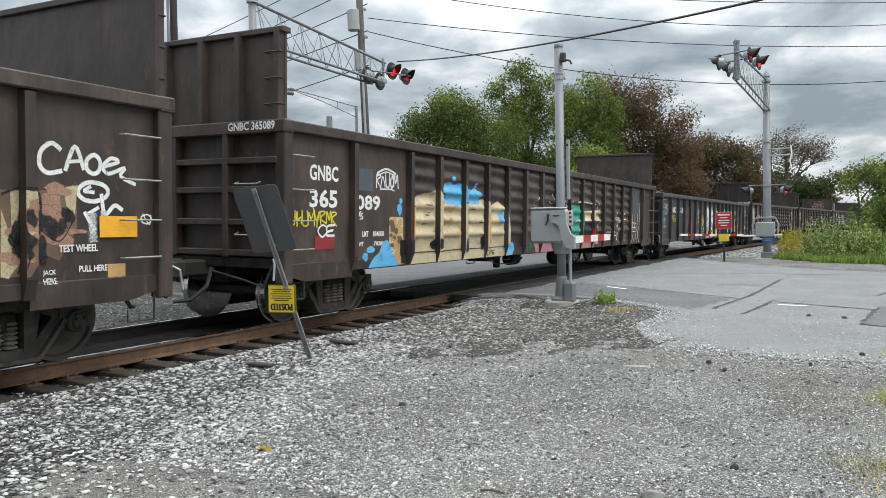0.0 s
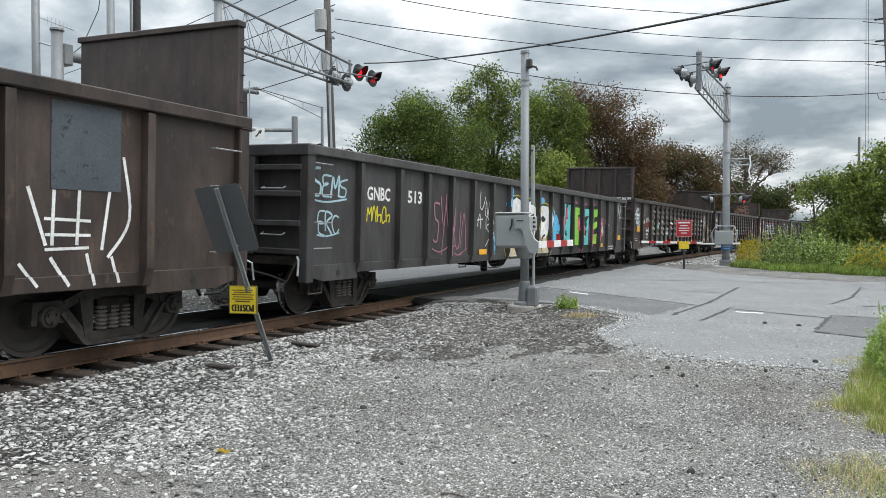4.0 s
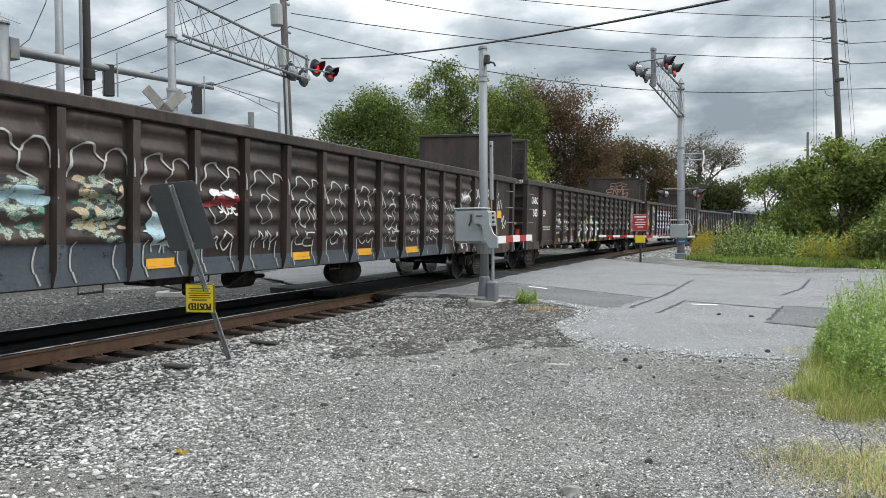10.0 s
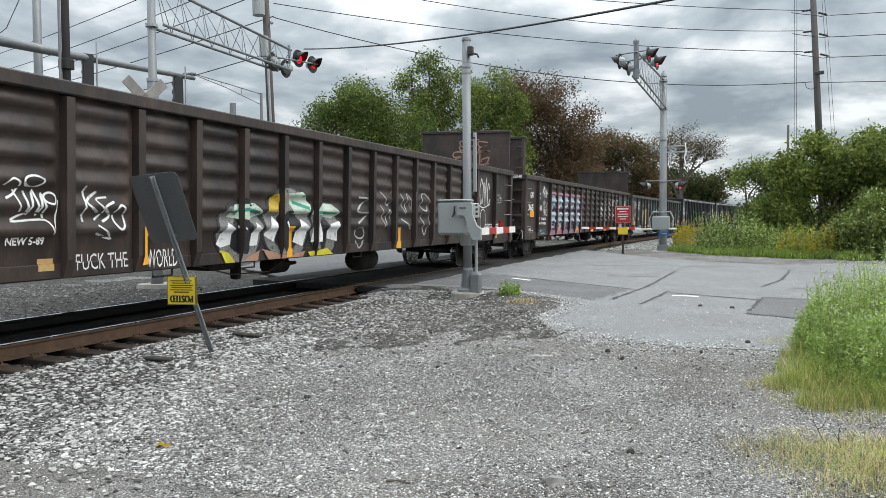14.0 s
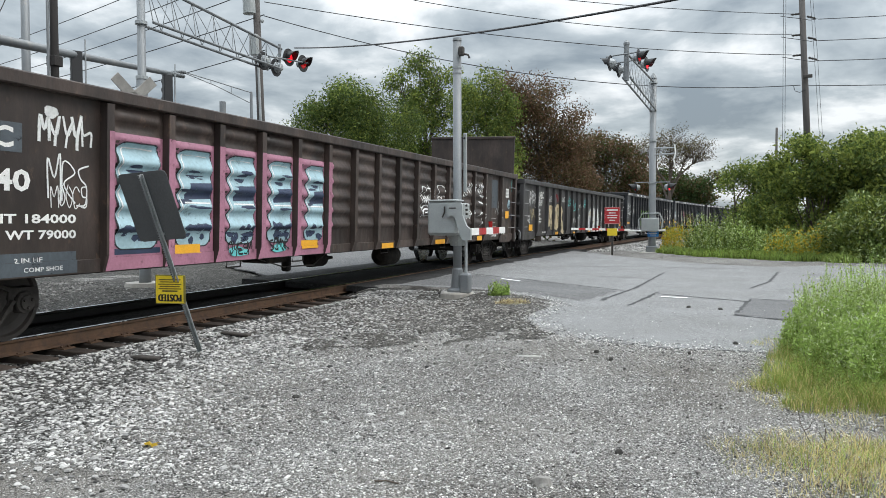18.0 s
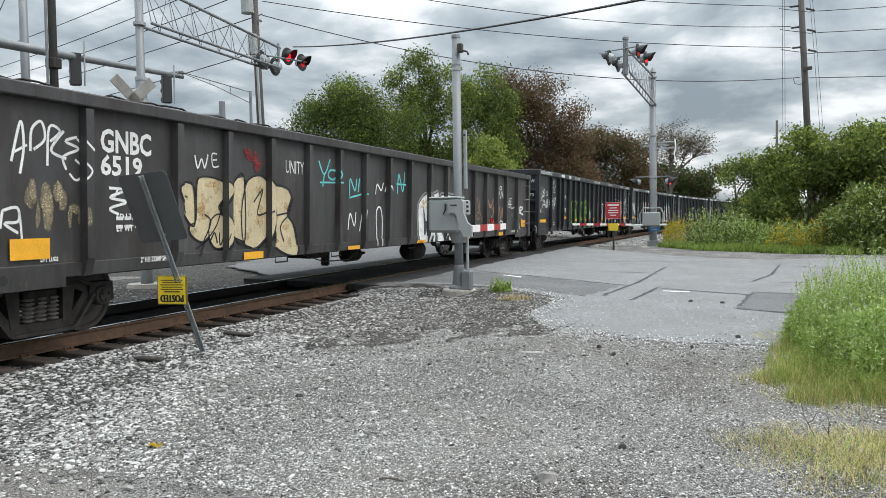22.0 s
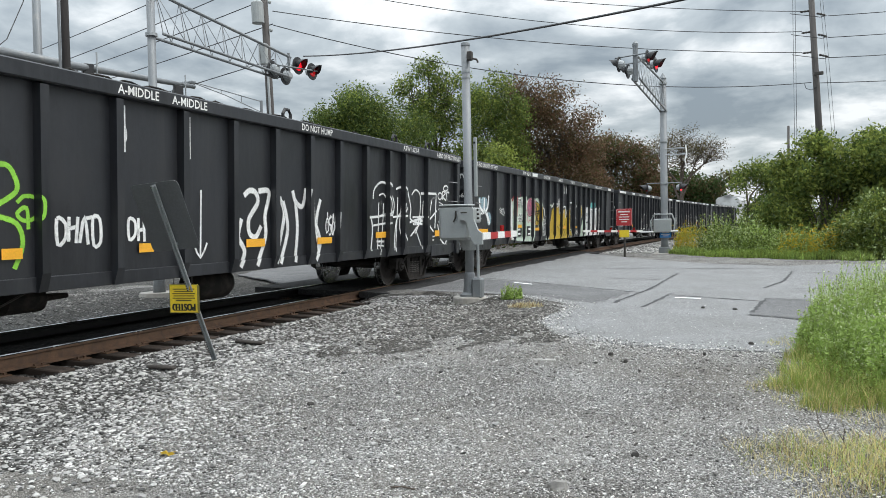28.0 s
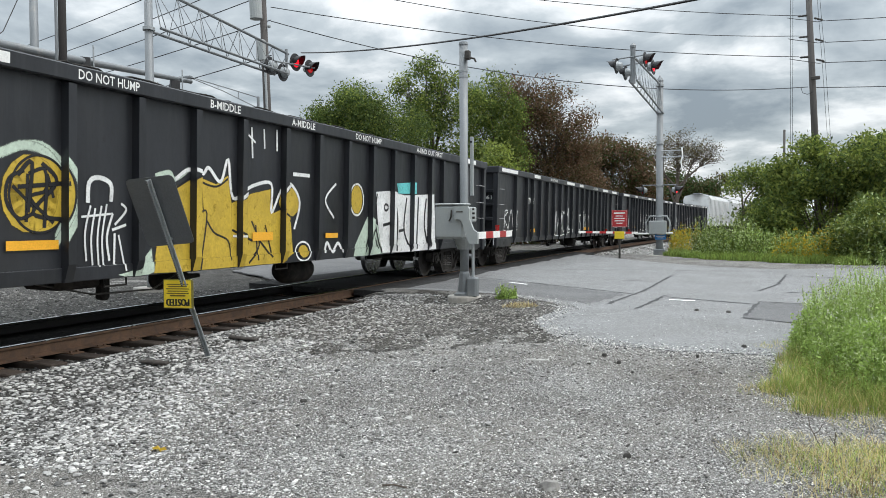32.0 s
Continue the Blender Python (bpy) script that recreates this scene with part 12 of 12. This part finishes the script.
# ---- loose stones ----
def stones(name, label, spots, lo, hi, mat, seed, sides=20, squash=0.6, sink=0.25):
    """Broken stones lying at the given points; each an angular lump of its own."""
    r = np.random.RandomState(seed)
    pts = np.asarray(spots, float)
    n = len(pts)
    if sides == 20:
        g = (1 + 5 ** 0.5) / 2
        base = np.array([(-1, g, 0), (1, g, 0), (-1, -g, 0), (1, -g, 0), (0, -1, g), (0, 1, g), (0, -1, -g), (0, 1, -g), (g, 0, -1), (g, 0, 1), (-g, 0, -1), (-g, 0, 1)]) / 1.9
        faces = np.array([(0, 11, 5), (0, 5, 1), (0, 1, 7), (0, 7, 10), (0, 10, 11), (1, 5, 9), (5, 11, 4), (11, 10, 2), (10, 7, 6), (7, 1, 8), (3, 9, 4), (3, 4, 2), (3, 2, 6), (3, 6, 8), (3, 8, 9), (4, 9, 5), (2, 4, 11), (6, 2, 10), (8, 6, 7), (9, 8, 1)])
    else:
        base = np.array([(1, 0, 0), (-1, 0, 0), (0, 1, 0), (0, -1, 0), (0, 0, 1), (0, 0, -1)], float)
        faces = np.array([(0, 2, 4), (2, 1, 4), (1, 3, 4), (3, 0, 4), (2, 0, 5), (1, 2, 5), (3, 1, 5), (0, 3, 5)])
    k = len(base)
    v = base[None] * (1 + r.uniform(-0.28, 0.28, (n, k, 1)))
    q = r.normal(0, 1, (n, 4))
    q /= np.linalg.norm(q, axis=1)[:, None]
    w, x, y, z = q.T
    rot = np.stack([1 - 2 * (y * y + z * z), 2 * (x * y - z * w), 2 * (x * z + y * w), 2 * (x * y + z * w), 1 - 2 * (x * x + z * z), 2 * (y * z - x * w), 2 * (x * z - y * w), 2 * (y * z + x * w), 1 - 2 * (x * x + y * y)], 1).reshape(n, 3, 3)
    sc = r.uniform(lo, hi, (n, 1, 1)) * 0.5 * r.uniform(0.55, 1.45, (n, 1, 3))
    v = np.einsum("nij,nkj->nki", rot, v * sc)
    v[:, :, 2] *= squash
    lift = -v[:, :, 2].min(axis=1) * (1 - sink)
    zs = np.array([ground_z(a, b) for a, b in pts[:, :2]])
    if pts.shape[1] > 2:
        zs = zs + pts[:, 2]
    v += np.stack([pts[:, 0], pts[:, 1], zs + lift], 1)[:, None]
    f = (np.arange(n)[:, None, None] * k + faces[None]).reshape(-1, 3)
    me = raw_mesh(name, v.reshape(-1, 3), f, [mat])
    me.polygons.foreach_set("use_smooth", [False] * len(f))
    return tagged(new(name, me), label, "gravel", kind="stuff")


rs = np.random.RandomState(77)


near = []
while len(near) < 30000:
    x, y = rs.uniform(-7.55, -1.8), 14.0 - 20.0 * rs.rand() ** 1.5
    e = coarse_edge(y) + 0.15 + rs.normal(0, 0.85)
    keep = 1.0 if x < e else 0.025
    if x < -7.12:
        keep *= 0.25
    if rs.rand() < keep * (0.5 if y > 10 else 1.0):
        near.append((x, y))
ballast = [p for p in near if not inside(p[0], p[1], ROAD_OUT)]
stones("ballast_stones", "pale and dark broken ballast stones beside the rail", ballast, 0.018, 0.052, STONE, 5, squash=0.45)
chips = []
while len(chips) < 100000:
    y = 3.7 + 10.4 * rs.rand() ** 1.3 if rs.rand() < 0.96 else 3.7 - abs(rs.normal(0, 2.0))
    x = rs.uniform(-6.0, 2.2) + rs.normal(0, 0.5)
    if x < 0.55 * y and not inside(x, y, ROAD_OUT):
        chips.append((x, y))
stones("gravel_chips", "small grey gravel chips over the lot", chips, 0.005, 0.02, STONE_SMALL, 6, sides=8, squash=0.55, sink=0.2)
mixed = []
while len(mixed) < 7500:
    y = 3.8 + 10.4 * rs.rand() ** 1.2
    x = coarse_edge(y) + abs(rs.normal(0, 1.1)) - 0.3
    if x < 1.6 and not inside(x, y, ROAD_OUT) and noise.noise((x * 0.9, y * 0.9, 12)) + 0.3 * rs.normal() > -0.15:
        mixed.append((x, y))
stones("loose_stones", "loose grey and dark stones strewn from the ballast into the lot", mixed, 0.014, 0.04, STONE, 14, sides=8, squash=0.45)
lumps = []
while len(lumps) < 4200:
    y = 4.0 + 10.3 * rs.rand()
    x = rs.uniform(-5.5, 1.4)
    if not inside(x, y, ROAD_OUT) and noise.noise((x * 0.8, y * 0.8, 2)) + 0.25 * rs.normal() > 0.02:
        lumps.append((x, y))
stones("dark_stones", "dark broken stones and clods over the lot", lumps, 0.008, 0.034, STONE_DARK, 16, sides=8, squash=0.45)
clods = []
while len(clods) < 5200:
    x, y = rs.normal(-4.2, 1.25), rs.normal(11.0, 1.7)
    if -6.9 < x and 7.4 < y < 14.4 and not inside(x, y, ROAD_OUT):
        clods.append((x, y))
stones("soil_stones", "grey and dark broken stones in the soil", clods, 0.014, 0.05, STONE_SOIL, 26, sides=8)
# stones about the rails, train shade painted into their colour
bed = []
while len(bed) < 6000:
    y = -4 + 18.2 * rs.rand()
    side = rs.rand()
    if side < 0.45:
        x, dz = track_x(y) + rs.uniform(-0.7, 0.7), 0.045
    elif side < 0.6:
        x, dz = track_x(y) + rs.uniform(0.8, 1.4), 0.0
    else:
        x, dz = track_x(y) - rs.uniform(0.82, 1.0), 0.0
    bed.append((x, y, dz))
stones("track_ballast", "ballast between the rails, darkened with painted train shade", bed, 0.03, 0.065, STONE_SHADED, 7)
# stones to match the bank beyond, train shade painted into their grey
beyond = []
while len(beyond) < 9000:
    y = 1 + 17 * rs.rand()
    x = track_x(y) - rs.uniform(1.0, 7.0)
    if not inside(x, y, ROAD_IN) and not (CROSS_NEAR < y):
        beyond.append((x, y))
stones("beyond_ballast", "grey ballast beyond the rails", beyond, 0.03, 0.07, STONE_MID, 17, sides=8)
far = []
while len(far) < 5000:
    y = 36.5 + 25 * rs.rand()
    far.append((track_x(y) + rs.uniform(0.9, 4.6), y))
stones("far_ballast", "grey ballast beyond the crossing", far, 0.05, 0.1, STONE, 8, sides=8)
bits = []
while len(bits) < 1200:
    x, y = rs.uniform(-3.8, 2.0), 8.6 + 5.5 * rs.rand() ** 3.0
    if inside(x, y, ROAD_OUT):
        bits.append((x, y, road_z(x, y) - ground_z(x, y)))
stones("road_grit", "scattered grit on the asphalt edge", bits, 0.006, 0.02, STONE_SMALL, 9, sides=8)

edge_bits = []
rim_ = ROAD_OUT[2:11]
while len(edge_bits) < 4200:
    i = rs.randint(len(rim_) - 1)
    f = rs.rand()
    x = rim_[i][0] + (rim_[i + 1][0] - rim_[i][0]) * f + rs.normal(0, 0.16)
    y = rim_[i][1] + (rim_[i + 1][1] - rim_[i][1]) * f + rs.normal(-0.05, 0.22)
    if x < 2.2:
        edge_bits.append((x, y, max(0.0, road_z(x, y) - ground_z(x, y)) if inside(x, y, ROAD_OUT) else 0.0))
stones("edge_gravel", "loose gravel strewn over the broken asphalt edge", edge_bits, 0.008, 0.03, STONE_SMALL, 19, sides=8)

# single marks on the ground
def lump(name, x, y, w, d, h, mat, label, category, seed, turn=0.0):
    """A worn lump: a rough half-round body with uneven facets."""
    rg = random.Random(seed)
    me = Mesh()
    n = 9
    rings = []
    for k, (f, zf) in enumerate(((1.0, 0.0), (0.92, 0.55), (0.6, 0.95))):
        rings.append([(w / 2 * f * math.cos(2 * math.pi * j / n) * rg.uniform(0.8, 1.15), d / 2 * f * math.sin(2 * math.pi * j / n) * rg.uniform(0.8, 1.15), h * zf * rg.uniform(0.85, 1.1)) for j in range(n)])
    vs = [p for r_ in rings for p in r_] + [(0, 0, h)]
    fs = [(k * n + j, k * n + (j + 1) % n, (k + 1) * n + (j + 1) % n, (k + 1) * n + j) for k in range(2) for j in range(n)] + [(2 * n + j, 2 * n + (j + 1) % n, 3 * n) for j in range(n)]
    z = road_z(x, y) if inside(x, y, ROAD_OUT) else ground_z(x, y)
    return tagged(part(name, me.add(vs, fs), mat, at=pose(x, y, z - 0.004, 0, 0, turn)), label, category)


PALE_STONE = material("pale limestone", (0.5, 0.49, 0.47), 0.85, vary=0.12, scale=12, bump=0.3)
STONE_SLAB = material("dull worn concrete", (0.33, 0.32, 0.3), 0.9, vary=0.3, scale=14, bump=0.4)
CLOD = material("dark tar clod", (0.05, 0.046, 0.042), 0.9, vary=0.3, scale=15, bump=0.4)
OLD_WOOD = material("rotten dark wood", (0.05, 0.043, 0.038), 0.9, vary=0.35, scale=6, stretch=(1, 6, 1), bump=0.5)
for k, (x, y, w) in enumerate(((-2.7, 5.53, 0.09), (-2.87, 5.75, 0.07), (-3.21, 4.36, 0.06), (-1.2, 5.9, 0.05))):
    lump("pale_stone", x, y, w, w * 0.6, 0.018, PALE_STONE, "flat pale stone on the gravel", "stone", 40 + k, 20 * k)
for k, (x, y, w) in enumerate(((-1.34, 8.28, 0.07), (-1.15, 8.01, 0.06), (-0.63, 13.0, 0.1), (-0.15, 12.9, 0.11), (0.06, 9.37, 0.07), (-0.69, 5.19, 0.06), (-3.56, 5.81, 0.08), (-0.4, 8.5, 0.05))):
    lump("tar_clod", x, y, w, w * 0.7, 0.035, CLOD, "dark clod of broken tar", "clod", 60 + k, 35 * k)
lump("rock", -1.03, 4.41, 0.14, 0.1, 0.05, STONE_SOIL, "rounded grey rock on the gravel", "rock", 80)
lump("concrete_slab", -1.99, 8.05, 0.34, 0.12, 0.009, STONE_SLAB, "pale broken sliver of concrete in the gravel", "concrete", 81, 10)
lump("white_rag", -6.07, 6.5, 0.12, 0.09, 0.04, PALE_STONE, "crumpled pale rag among the stones", "rag", 82)
for x, y, l, w, turn in ((-6.06, 6.79, 0.3, 0.09, 12), (-6.19, 8.61, 0.42, 0.1, 4)):
    tagged(part("wood_scrap", Mesh().box(-l / 2, l / 2, -w / 2, w / 2, 0, 0.035, c=0.01), OLD_WOOD, at=pose(x, y, ground_z(x, y) + 0.02, 2, 3, turn)), "dark rotten scrap of tie wood on the ballast", "wood scrap")
leaf = Mesh()
lx, ly = -3.77, 4.25
lz = ground_z(lx, ly) + 0.015
pts = []
for k in range(16):
    a = 2 * math.pi * k / 16
    r = 0.055 if k % 2 == 0 else 0.028
    pts.append((lx + math.cos(a) * r * 1.2, ly + math.sin(a) * r, lz + 0.012 * math.sin(3 * a)))
leaf.add(pts + [(lx, ly, lz)], [(k, (k + 1) % 16, 16) for k in range(16)])
tagged(part("fallen_leaf", leaf, leafy("yellow maple leaf", (0.62, 0.42, 0.04), 0.0)), "fallen yellow maple leaf on the gravel", "leaf")
tagged(part("stick", Mesh().tube([(-1.99, 4.13, -0.235), (-1.92, 4.14, -0.225), (-1.83, 4.13, -0.23)], 0.006, n=5), BARK), "short dark stick on the gravel", "stick")


# ---- movement ----
def motions():
    for car, info in CARS:
        walk(car, [(t, track_pose(info["mid"] - travel(t))) for t in range(0, 33)])
    step_t = 0.125
    for w, y in ROLLING:
        rows = []
        for k in range(int(32 / step_t) + 1):
            t = k * step_t
            rows.append((t, pose(0, y, WHEEL_R, math.degrees(travel(t) / WHEEL_R) % 360)))
        walk(w, rows)


motions()
